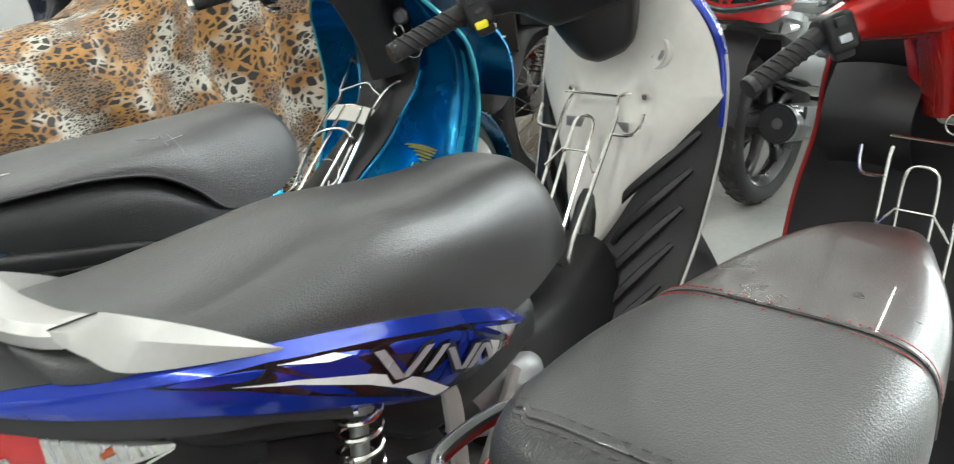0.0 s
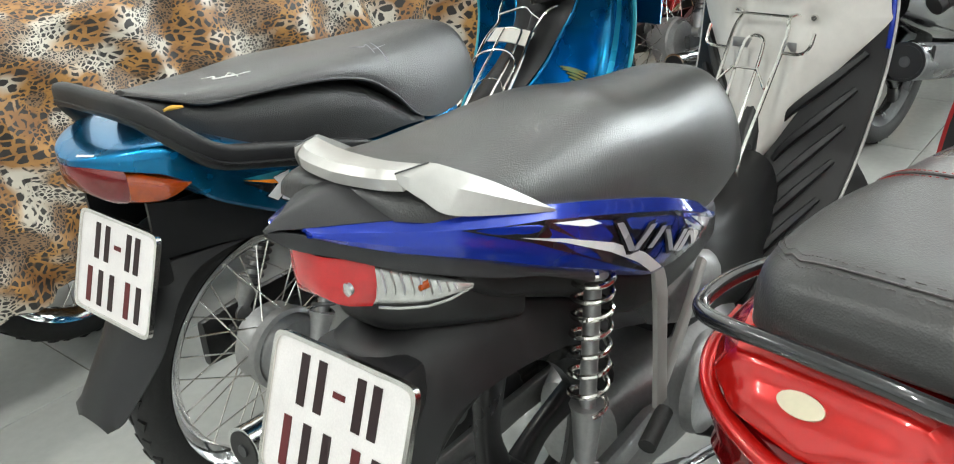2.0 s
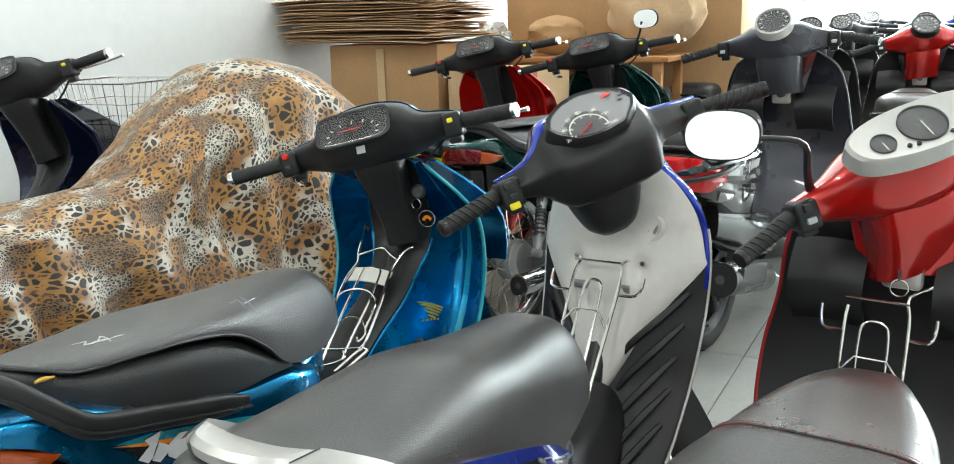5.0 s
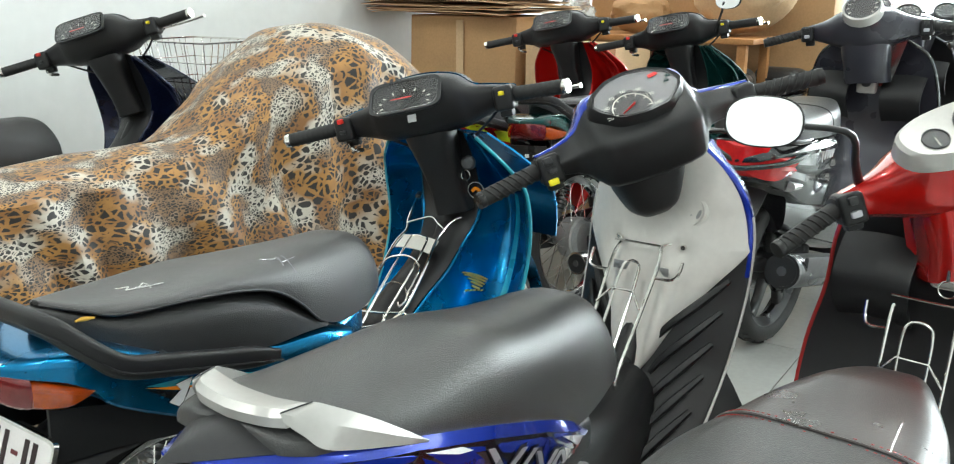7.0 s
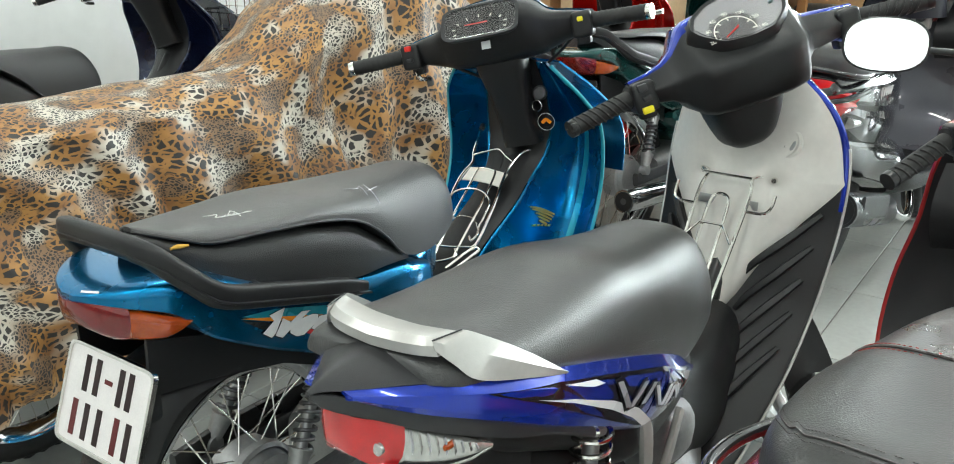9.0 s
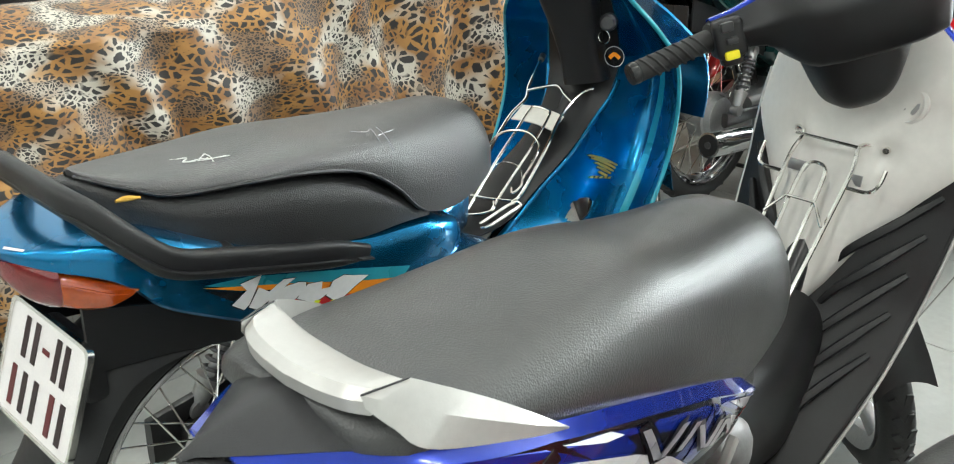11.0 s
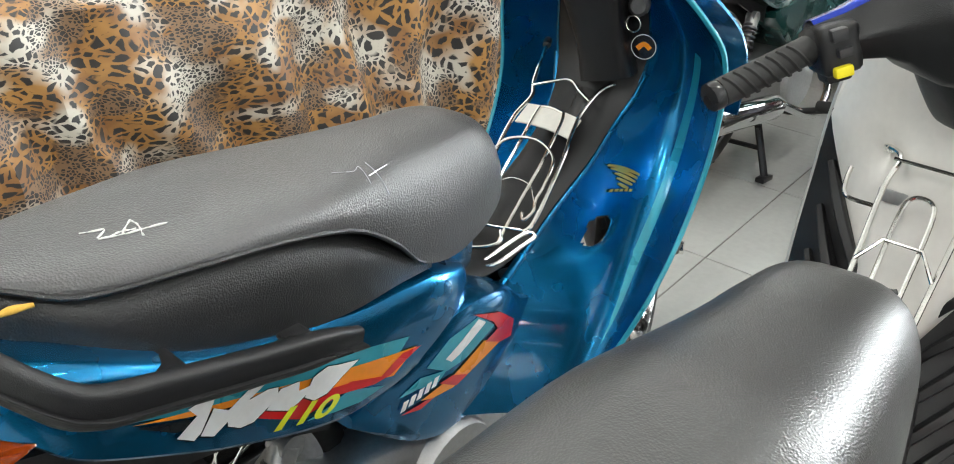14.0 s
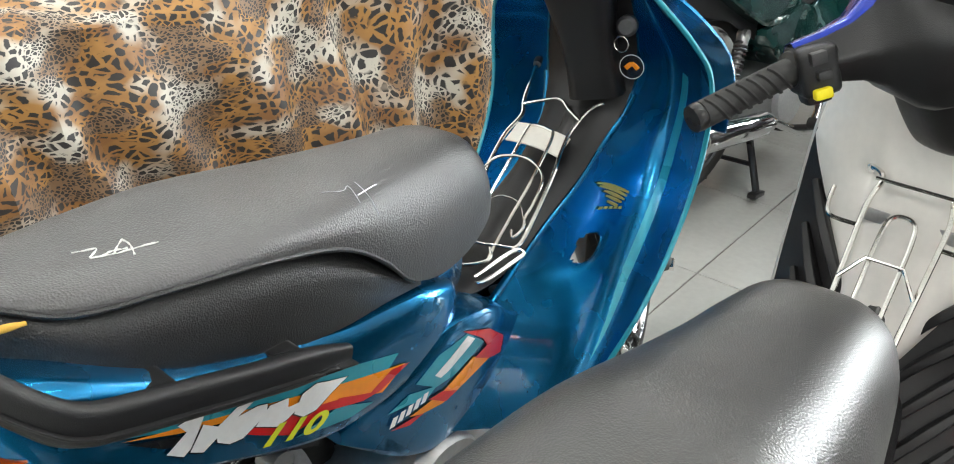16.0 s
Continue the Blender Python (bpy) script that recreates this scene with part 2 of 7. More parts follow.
def curve(keys, n):
    """n points of a smooth line through the keys (Catmull-Rom)."""
    k = np.array(keys, float)
    k = np.vstack([2 * k[0] - k[1], k, 2 * k[-1] - k[-2]])
    out = []
    for t in np.linspace(0, len(keys) - 1 - 1e-9, n):
        i, u = int(t), t - int(t)
        a, b, c, d = k[i:i + 4]
        out.append(0.5 * (2 * b + (c - a) * u + (2 * a - 5 * b + 4 * c - d) * u * u + (3 * b - a - 3 * c + d) * u ** 3))
    return out


def loft(rings, closed=True, caps=True):
    bm = bmesh.new()
    vs = [[bm.verts.new(p) for p in ring] for ring in rings]
    n = len(vs[0])
    for a, b in zip(vs, vs[1:]):
        for i in range(n if closed else n - 1):
            bm.faces.new((a[i], a[(i + 1) % n], b[(i + 1) % n], b[i]))
    if caps and closed:
        bm.faces.new(vs[0])
        bm.faces.new(vs[-1])
    return bm


def superell(a, b, e, n=24):
    out = []
    for i in range(n):
        t = 2 * math.pi * i / n
        c, s = math.cos(t), math.sin(t)
        out.append((a * math.copysign(abs(c) ** (2 / e), c), b * math.copysign(abs(s) ** (2 / e), s)))
    return out


def hull(keys, n=28, e=3.0, m=24):
    """A body lofted along x from (x, half width, bottom, top)."""
    rings = []
    for x, w, zb, zt in curve(keys, n):
        rings.append([(x, y, (zb + zt) / 2 + z) for y, z in superell(max(w, 0.002), max((zt - zb) / 2, 0.002), e, m)])
    return loft(rings)


def hull_side(keys, x, z, e=3.0):
    """The half width of such a body at x and z."""
    k = np.array(curve(keys, 60))
    w, zb, zt = (np.interp(x, k[:, 0], k[:, i]) for i in (1, 2, 3))
    u = min(0.97, abs((z - (zb + zt) / 2) / max(1e-4, (zt - zb) / 2)))
    return w * (1 - u ** e) ** (1 / e)


def tube(pts, r, n=8, smooth=0, closed=False, caps=True):
    """A round bar through the points; r is one radius or one for each point."""
    if smooth:
        rr = None if np.isscalar(r) else curve([(q, 0, 0) for q in r], smooth)
        pts = curve(pts, smooth)
        r = r if rr is None else [max(q[0], 1e-4) for q in rr]
    pts = [Vector(p) for p in pts]
    rs = [float(r)] * len(pts) if np.isscalar(r) else [float(q) for q in r]
    rings, up = [], None
    for i, p in enumerate(pts):
        d = (pts[min(i + 1, len(pts) - 1)] - pts[max(i - 1, 0)]).normalized()
        if up is None:
            up = d.orthogonal().normalized()
        up = (up - d * up.dot(d)).normalized()
        side = d.cross(up)
        rings.append([p + rs[i] * (math.cos(t) * up + math.sin(t) * side) for t in (2 * math.pi * k / n for k in range(n))])
    return loft(rings, True, caps)


def sweep(pts, sizes, up=(0, 0, 1), e=4.0, n=16, smooth=0):
    """A bar of varying (width, height) through the points, held upright."""
    if smooth:
        sizes = [tuple(np.maximum(q[:2], 1e-4)) for q in curve([(*q, 0) for q in sizes], smooth)]
        pts = curve(pts, smooth)
    pts = [Vector(p) for p in pts]
    rings = []
    for i, p in enumerate(pts):
        d = (pts[min(i + 1, len(pts) - 1)] - pts[max(i - 1, 0)]).normalized()
        side = d.cross(Vector(up)).normalized()
        u = side.cross(d)
        rings.append([p + a * side + b * u for a, b in superell(float(sizes[i][0]) / 2, float(sizes[i][1]) / 2, e, n)])
    return loft(rings)


def shell(keys, prof, n=44):
    """A body with crisp edges along x: (x, half width, bottom, top), cut as (share of width, share of height) from the top down."""
    rings = []
    for x, w, zb, zt in curve(keys, n):
        half = [(w * a, zb + (zt - zb) * b) for a, b in prof]
        rings.append([(x, -y, z) for y, z in half] + [(x, y, z) for y, z in reversed(half) if y > 1e-6])
    return loft(rings)


def shell_side(keys, prof, x, z):
    k = np.array(curve(keys, 60))
    w, zb, zt = (np.interp(x, k[:, 0], k[:, i]) for i in (1, 2, 3))
    f = (z - zb) / max(1e-4, zt - zb)
    pr = [q for q in reversed(prof) if q[0] > 0.5]
    return w * np.interp(f, [q[1] for q in pr], [q[0] for q in pr])


def half_hull(keys, side, inner=0.0, n=16, e=2.6, m=14):
    """One side of such a body, closed at y = inner."""
    rings = []
    for x, w, zb, zt in curve(keys, n):
        ring = []
        for i in range(m + 1):
            t = math.pi * (i / m - 0.5)
            c, s = math.cos(t), math.sin(t)
            ring.append((x, side * max(inner, w * abs(c) ** (2 / e)), (zb + zt) / 2 + (zt - zb) / 2 * math.copysign(abs(s) ** (2 / e), s)))
        rings.append(ring)
    return loft(rings)


def lathe(profile, n=40, axis="y", centre=(0, 0, 0), closed=False):
    """Turns (radius, offset along the axis) about the axis."""
    rings = []
    for r, o in profile:
        ring = []
        for k in range(n):
            t = 2 * math.pi * k / n
            a, b = r * math.cos(t), r * math.sin(t)
            p = {"y": (a, o, b), "z": (a, b, o), "x": (o, a, b)}[axis]
            ring.append(Vector(p) + Vector(centre))
        rings.append(ring)
    if closed:
        rings.append(rings[0])
        bm = loft(rings, True, False)
        bmesh.ops.remove_doubles(bm, verts=bm.verts, dist=1e-6)
        return bm
    return loft(rings)


def box(c, s, bevel=0.0, seg=2):
    bm = bmesh.new()
    bmesh.ops.create_cube(bm, size=1)
    bmesh.ops.scale(bm, vec=s, verts=bm.verts)
    if bevel:
        bmesh.ops.bevel(bm, geom=bm.edges[:], offset=bevel, segments=seg, affect="EDGES", profile=0.6)
    bmesh.ops.translate(bm, vec=c, verts=bm.verts)
    return bm


def sheet(grid, thick=0.0):
    """A sheet through rows of points, made solid."""
    bm = loft(grid, False, False)
    if thick:
        bmesh.ops.recalc_face_normals(bm, faces=bm.faces)
        bmesh.ops.solidify(bm, geom=bm.faces[:], thickness=thick)
    return bm


def join(*bms):
    out = bmesh.new()
    for b in bms:
        me = bpy.data.meshes.new("tmp")
        b.to_mesh(me)
        b.free()
        out.from_mesh(me)
        bpy.data.meshes.remove(me)
    return out


def outline(points, cuts=2):
    """A flat filled outline in the xy plane, cut finely enough to be laid on a curved side."""
    bm = bmesh.new()
    vs = [bm.verts.new((x, y, 0)) for x, y in points]
    es = [bm.edges.new((a, b)) for a, b in zip(vs, vs[1:] + vs[:1])]
    bmesh.ops.triangle_fill(bm, edges=es, use_beauty=True)
    for _ in range(cuts):
        bmesh.ops.subdivide_edges(bm, edges=bm.edges[:], cuts=1)
    return bm


def lettering(text, size, extrude=0.0, bold=0.0):
    cu = bpy.data.curves.new("writing", "FONT")
    cu.body, cu.size, cu.extrude, cu.offset = text, size, extrude, bold
    ob = new("writing", cu)
    me = bpy.data.meshes.new_from_object(ob.evaluated_get(bpy.context.evaluated_depsgraph_get()))
    bm = bmesh.new()
    bm.from_mesh(me)
    bpy.data.objects.remove(ob)
    bpy.data.meshes.remove(me)
    return bm


def lay(bm, put):
    """Moves every point (x, y) of a flat shape to put(x, y)."""
    for v in bm.verts:
        v.co = put(v.co.x, v.co.y)
    return bm


def structure(name, bm, material, label="", sharp=38):
    return tagged(part(name, bm, material, None, label, sharp=sharp), kind="structure")


def slab(name, x0, x1, y0, y1, z0, z1, material, label):
    bm = box(((x0 + x1) / 2, (y0 + y1) / 2, (z0 + z1) / 2), (x1 - x0, y1 - y0, z1 - z0))
    bmesh.ops.transform(bm, matrix=room_pose(0, 0), verts=bm.verts)
    return structure(name, bm, material, label)


X0, X1, Y0, Y1 = -4.2, 9.4, -6.2, 2.35
floor = slab("floor", X0 - 0.2, X1 + 3, Y0 - 0.2, Y1 + 0.2, -0.15, -0.006, GROUT, "pale glazed tile floor with thin grey joints")
slab("ceiling", X0 - 0.2, X1 + 0.2, Y0 - 0.2, Y1 + 0.2, CEIL, CEIL + 0.15, CEILING, "plain white painted ceiling")
slab("wall_west", X0 - 0.2, X1 + 0.2, Y1, Y1 + 0.15, 0, CEIL, WALL, "plain white painted wall with faint scuffs")
slab("wall_east", X0 - 0.2, X1 + 0.2, Y0 - 0.15, Y0, 0, CEIL, WALL, "plain white painted wall")
slab("wall_south", X0 - 0.15, X0, Y0, Y1, 0, CEIL, WALL, "plain white painted wall")
# the far wall with its wide shop-front opening
slab("wall_north", X1, X1 + 0.15, 0.35, Y1, 0, CEIL, WALL, "white painted wall beside the shop front")
slab("wall_north_pier", X1, X1 + 0.15, Y0, -4.8, 0, CEIL, WALL, "white painted wall pier")
slab("wall_north_lintel", X1, X1 + 0.15, -4.8, 0.35, 2.9, CEIL, WALL, "white painted lintel over the opening")
slab("backdrop", X1 + 2.8, X1 + 2.9, -9, 5, -0.1, 4.5, DAY_GLOW, "bright overexposed street beyond the shop front")

for tx, ty in TUBES:
    fx = thing("tube_lamp", "white fluorescent batten lamp under the ceiling", "lamp", room_pose(tx, ty, CEIL - 0.002, 0), "ceiling lamps")
    part("batten", box((0, 0, -0.02), (0.07, 1.25, 0.04), 0.006), WHITE, fx)
    part("tube", tube([(0, -0.6, -0.055), (0, 0.6, -0.055)], 0.013, 12), TUBE_GLOW, fx, "lit fluorescent tube")
    for e in (-0.61, 0.61):
        part("holder", box((0, e, -0.05), (0.03, 0.02, 0.05), 0.004), WHITE, fx)

# ---- parts that all motorbikes share ----


def wheel_parts(bike, x, z, y=0.0, r=0.285, w=0.075, style="spoke", rim_mat=None, turn=None):
    """Tyre, rim, hub and spokes round the axle at (x, y, z)."""
    m = Matrix.Translation((x, y, z))
    if turn is not None:
        m = turn @ m
    rr = r - 0.058
    prof = [(rr - 0.004, -w * 0.30), (rr + 0.012, -w * 0.46), (rr + 0.030, -w * 0.5), (r - 0.014, -w * 0.42), (r - 0.004, -w * 0.24),
            (r, 0), (r - 0.004, w * 0.24), (r - 0.014, w * 0.42), (rr + 0.030, w * 0.5), (rr + 0.012, w * 0.46), (rr - 0.004, w * 0.30)]
    tyre = part("tyre", lathe(prof, 56, closed=True), RUBBER, bike, "", m, 60)
    # tread blocks along the crown
    blocks = []
    for k in range(44):
        a = 2 * math.pi * k / 44
        for s in (-1, 1):
            b = box((0, 0, 0), (0.020, w * 0.22, 0.006))
            bmesh.ops.transform(b, matrix=Matrix.Rotation(-a, 4, "Y") @ Matrix.Translation((0, s * w * (0.15 + 0.05 * (k % 2)), r - 0.004)) @ pose(0, 0, 0, s * -14, 0, s * 25), verts=b.verts)
            blocks.append(b)
    part("tread", join(*blocks), RUBBER, tyre, "", m)
    rm = rim_mat or CHROME
    part("rim", lathe([(rr - 0.010, -0.024), (rr + 0.004, -0.031), (rr + 0.004, -0.024), (rr - 0.018, -0.010), (rr - 0.018, 0.010),
                       (rr + 0.004, 0.024), (rr + 0.004, 0.031), (rr - 0.010, 0.024), (rr - 0.026, 0.008), (rr - 0.026, -0.008)], 56, closed=True), rm, bike, "", m)
    if style == "spoke":
        part("hub", join(lathe([(0.02, -0.075), (0.062, -0.068), (0.068, -0.040), (0.074, -0.030), (0.074, 0.012), (0.060, 0.02), (0.034, 0.04), (0.034, 0.06), (0.012, 0.075)], 32),
                         lathe([(0.070, -0.050), (0.078, -0.046), (0.078, -0.028), (0.070, -0.024)], 32, closed=True)), ALU, bike, "dull cast aluminium drum hub", m)
        sp = []
        for k in range(36):
            a = 2 * math.pi * k / 36
            s = -1 if k % 2 else 1
            t = a + (0.55 if k % 4 < 2 else -0.55)
            hub_r = 0.068 if s < 0 else 0.045
            sp.append(tube([(hub_r * math.cos(t), s * 0.030, hub_r * math.sin(t)), ((rr - 0.02) * math.cos(a), s * 0.004, (rr - 0.02) * math.sin(a))], 0.0016, 5))
        part("spokes", join(*sp), STEEL, bike, "", m)
    else:
        part("hub", lathe([(0.02, -0.06), (0.055, -0.05), (0.06, 0.03), (0.03, 0.06)], 28), SATIN_BLACK, bike, "", m)
        for k in range(5):
            a = 2 * math.pi * k / 5 + 0.3
            d = Vector((math.cos(a), 0, math.sin(a)))
            n = Vector((-math.sin(a), 0, math.cos(a)))
            part("wheel_spoke", sweep([d * 0.05, d * 0.12 + n * 0.012, d * (rr - 0.02)], [(0.05, 0.03), (0.036, 0.026), (0.05, 0.03)], (0, 1, 0), smooth=8), SATIN_BLACK if rm is not ALU else ALU, bike, "", m)
    part("axle_nut", join(lathe([(0.014, -0.11), (0.014, -0.095), (0.008, -0.095)], 6), lathe([(0.008, -0.1), (0.008, 0.1)], 10)), STEEL, bike, "", m)


def plate_part(bike, top, bottom, half=0.1, y=0.0):
    """A white number plate in a thin metal frame; its figures are plain bars."""
    t, b = Vector((top[0], y, top[1])), Vector((bottom[0], y, bottom[1]))
    z = (t - b).normalized()
    yv = Vector((0, -1, 0))
    n = yv.cross(z)
    h = (t - b).length
    m = Matrix((yv, z, n)).transposed().to_4x4()
    m.translation = (t + b) / 2
    board = join(loft([[(a, c, k) for a, c in superell(half * 0.985, h * 0.48, 14, 40)] for k in (0, 0.003)]))
    pl = part("number_plate", board, PLATE_WHITE, bike, "white plate with dark red and black figures", m)
    rim = loft([[(a, c, k) for a, c in superell(half * s, h * 0.5 * s2, 14, 40)] for s, s2, k in ((1.02, 1.02, -0.002), (1.02, 1.02, 0.006), (0.97, 0.96, 0.006), (0.97, 0.96, 0.0035))], True, False)
    part("plate_frame", rim, STEEL, pl, "", m)
    for row, xs in ((0.23, (-0.52, -0.26, 0.02, 0.30, 0.52)), (-0.23, (-0.66, -0.36, -0.06, 0.36, 0.64))):
        for k, x in enumerate(xs):
            dash = row > 0 and k == 2
            s = (0.018, 0.007, 0.001) if dash else (0.0125, h * 0.36, 0.001)
            part("figure", box((x * half, row * h, 0.0036), s, 0.0004, 1), PLATE_RED if (k + (row > 0)) % 3 == 0 else PLATE_INK, pl, "", m)
    return pl


def steer_matrix(place, degrees, rake=26.0):
    """Bars at that place, turned about the raked steering axis."""
    return Matrix.Translation(place) @ Matrix.Rotation(radians(degrees), 4, Vector((-math.sin(radians(rake)), 0, math.cos(radians(rake)))))


def grip_parts(bike, m, side, y0=0.215, y1=0.335, drop=0.0, back=0.0, end_mat=None, spiral=False):
    """A ribbed rubber grip with its end weight."""
    d = Vector((-back, side * (y1 - y0), -drop))
    a = Vector((0, side * y0, 0))
    n = 30
    pts, rs = [], []
    for i in range(n + 1):
        u = i / n
        pts.append(a + d * u)
        rs.append(0.0158 + (0.0012 if (i % 3 == 0 and not spiral) else 0) + (0.006 if u < 0.05 else 0))
    g = part("grip", tube(pts, rs, 16), RUBBER, bike, "", m)
    if spiral:
        ribs = []
        for k in range(7):
            u0 = 0.16 + 0.11 * k
            line = []
            for j in range(7):
                th = radians(-75 + 25 * j)
                line.append(a + d * (u0 + 0.035 * j - 0.08) + Vector((-math.cos(th), 0, math.sin(th))) * 0.0162)
            ribs.append(tube(line, 0.0026, 5))
        part("grip_rib", join(*ribs), RUBBER, g, "", m)
    part("bar_end", tube([a + d * 0.995, a + d * 1.02, a + d * 1.10], [0.0145, 0.0165, 0.0155], 14), end_mat or STEEL, bike, "", m)


def lever_part(bike, m, side, finish=None):
    part("brake_lever", sweep([(0.035, side * 0.19, -0.005), (0.06, side * 0.225, -0.008), (0.055, side * 0.30, -0.012), (0.045, side * 0.36, -0.012)],
                              [(0.014, 0.010), (0.013, 0.009), (0.011, 0.008), (0.014, 0.010)], smooth=14), finish or STEEL, bike, "", m)
    part("lever_clamp", box((0.028, side * 0.196, -0.004), (0.034, 0.026, 0.03), 0.006), SATIN_BLACK, bike, "", m)


def switch_box(bike, m, side, y=0.197, buttons=()):
    part("switch_box", join(box((-0.004, side * y, -0.004), (0.052, 0.044, 0.056), 0.010, 3), box((0.01, side * (y - 0.004), -0.032), (0.03, 0.03, 0.03), 0.006)), PLASTIC, bike, "", m)
    for (by, bz, sy, sz, mt, lab) in buttons:
        part("switch_button", box((-0.032, side * (y + by), bz), (0.012, sy, sz), 0.003), mt, bike, lab, m)


def rack_part(bike, foot, top, half_foot, half_top, name="basket_rack", r=0.0032, hooks=True, lift=0.05):
    """The bright wire rack that leans on the leg shield: two long rails, an inner loop and cross wires."""
    f, t = Vector(foot), Vector(top)
    up = (t - f)
    out = Vector((-up.z, 0, up.x)).normalized() * -1 if up.z < 0 else Vector((-up.z, 0, up.x)).normalized()
    rails = []
    bars = part(name, tube([f + Vector((0, -half_foot, 0)), f + Vector((0, half_foot, 0))], r, 8), STEEL, bike, "bright steel wire rack")
    for s in (-1, 1):
        y = Vector((0, s, 0))
        pts = [f + y * half_foot, f + up * 0.08 + out * lift + y * half_foot, f + up * 0.45 + out * lift * 0.9 + y * (half_foot + half_top) / 2,
               f + up * 0.80 + out * lift * 0.8 + y * half_top, f + up * 0.93 + out * lift * 0.7 + y * half_top * 0.9, t + y * half_top * 1.55]
        part("rail", tube(pts, r * 1.15, 8, 26), STEEL, bars)
        if hooks:
            h = f + up * 0.72 + out * lift * 0.8 + y * half_top
            part("hook", tube([h, h + y * 0.035 + out * 0.005, h + y * 0.045 + up * 0.05, h + y * 0.046 + up * 0.12], r, 6, 12), STEEL, bars)
    w = half_foot * 0.45
    loop = [f + up * 0.04 + out * lift - Vector((0, w, 0)), f + up * 0.40 + out * lift - Vector((0, w, 0)), f + up * 0.70 + out * lift - Vector((0, w, 0)),
            f + up * 0.78 + out * lift - Vector((0, w * 0.6, 0)), f + up * 0.78 + out * lift + Vector((0, w * 0.6, 0)),
            f + up * 0.70 + out * lift + Vector((0, w, 0)), f + up * 0.40 + out * lift + Vector((0, w, 0)), f + up * 0.04 + out * lift + Vector((0, w, 0))]
    part("inner_loop", tube(loop, r, 8, 40), STEEL, bars)
    for k, hh in ((0.5, 0.10), (0.9, 0.0)):
        b = f + up * k + out * (lift + 0.006)
        hw = half_foot + (half_top - half_foot) * k
        part("cross_wire", tube([b - Vector((0, hw, 0)), b - Vector((0, hw * 0.5, 0)) + up * hh, b + Vector((0, hw * 0.5, 0)) + up * hh, b + Vector((0, hw, 0))], r * 0.8, 6), STEEL, bars)
    low = f + up * 0.02 + out * (lift + 0.02)
    part("cross_wire", tube([low - Vector((0, half_foot * 1.1, 0)), low + Vector((0, half_foot * 1.1, 0))], r, 6), STEEL, bars)
    return bars


def seat_rings(keys, n=44, m=22, e=2.6, tilt=0.0, off=0.0):
    """Open rings over the seat from one lower edge to the other: (x, half width, edge height, top height); tilt and off set it leaning over."""
    rings = []
    for x, w, zb, zt in curve(keys, n):
        ring = []
        for i in range(m + 1):
            t = math.pi * i / m
            c, s = math.cos(t), math.sin(t)
            y = w * math.copysign(abs(c) ** (2 / e), c)
            ring.append((x, y + off, zb + (zt - zb) * abs(s) ** (2 / (e * 0.85)) - tilt * y))
        rings.append(ring)
    return rings


def engine_parts(bike, x=0.45, z=0.30):
    """A horizontal single-cylinder engine with its case, fins, footrests, exhaust and stands."""
    part("crankcase", join(hull([(x - 0.28, 0.07, z - 0.11, z + 0.05), (x - 0.16, 0.105, z - 0.13, z + 0.08), (x, 0.11, z - 0.12, z + 0.09), (x + 0.12, 0.08, z - 0.08, z + 0.06)], 14, 4),
                           lathe([(0.085, -0.125), (0.09, -0.115), (0.09, 0.1)], 28, "y", (x - 0.06, 0, z - 0.02))), ALU, bike, "dull cast aluminium engine case")
    for k in range(7):
        part("cooling_fin", box((x + 0.14 + 0.022 * k, 0, z + 0.005), (0.006, 0.13, 0.12), 0.002, 1), ALU, bike)
    part("cylinder_head", box((x + 0.32, 0, z + 0.01), (0.07, 0.11, 0.12), 0.012), ALU, bike)
    part("carburettor", join(lathe([(0.028, 0.0), (0.03, 0.06)], 14, "z", (x + 0.20, -0.02, z + 0.08)), box((x + 0.20, -0.03, z + 0.16), (0.05, 0.05, 0.04), 0.008)), ALU, bike)
    part("footrest_bar", join(tube([(x - 0.05, -0.26, z - 0.09), (x - 0.05, -0.10, z - 0.13), (x - 0.05, 0.10, z - 0.13), (x - 0.05, 0.26, z - 0.09)], 0.011, 10)), SATIN_BLACK, bike)
    for s in (-1, 1):
        part("footrest_rubber", tube([(x - 0.05, s * 0.19, z - 0.095), (x - 0.05, s * 0.29, z - 0.085)], 0.019, 12), RUBBER, bike)
    part("frame_tube", tube([(x + 0.42, 0, z + 0.42), (x + 0.2, 0, z + 0.16), (x - 0.1, 0, z + 0.12), (x - 0.3, 0, z + 0.22)], 0.024, 12, 18), SATIN_BLACK, bike)
    part("centre_stand", join(tube([(x - 0.20, -0.07, z - 0.12), (x - 0.24, -0.14, 0.012)], 0.012, 8), tube([(x - 0.20, 0.07, z - 0.12), (x - 0.24, 0.14, 0.012)], 0.012, 8),
                              tube([(x - 0.22, -0.105, 0.09), (x - 0.22, 0.105, 0.09)], 0.008, 8), box((x - 0.245, -0.142, 0.008), (0.06, 0.03, 0.016), 0.004), box((x - 0.245, 0.142, 0.008), (0.06, 0.03, 0.016), 0.004)), SATIN_BLACK, bike)


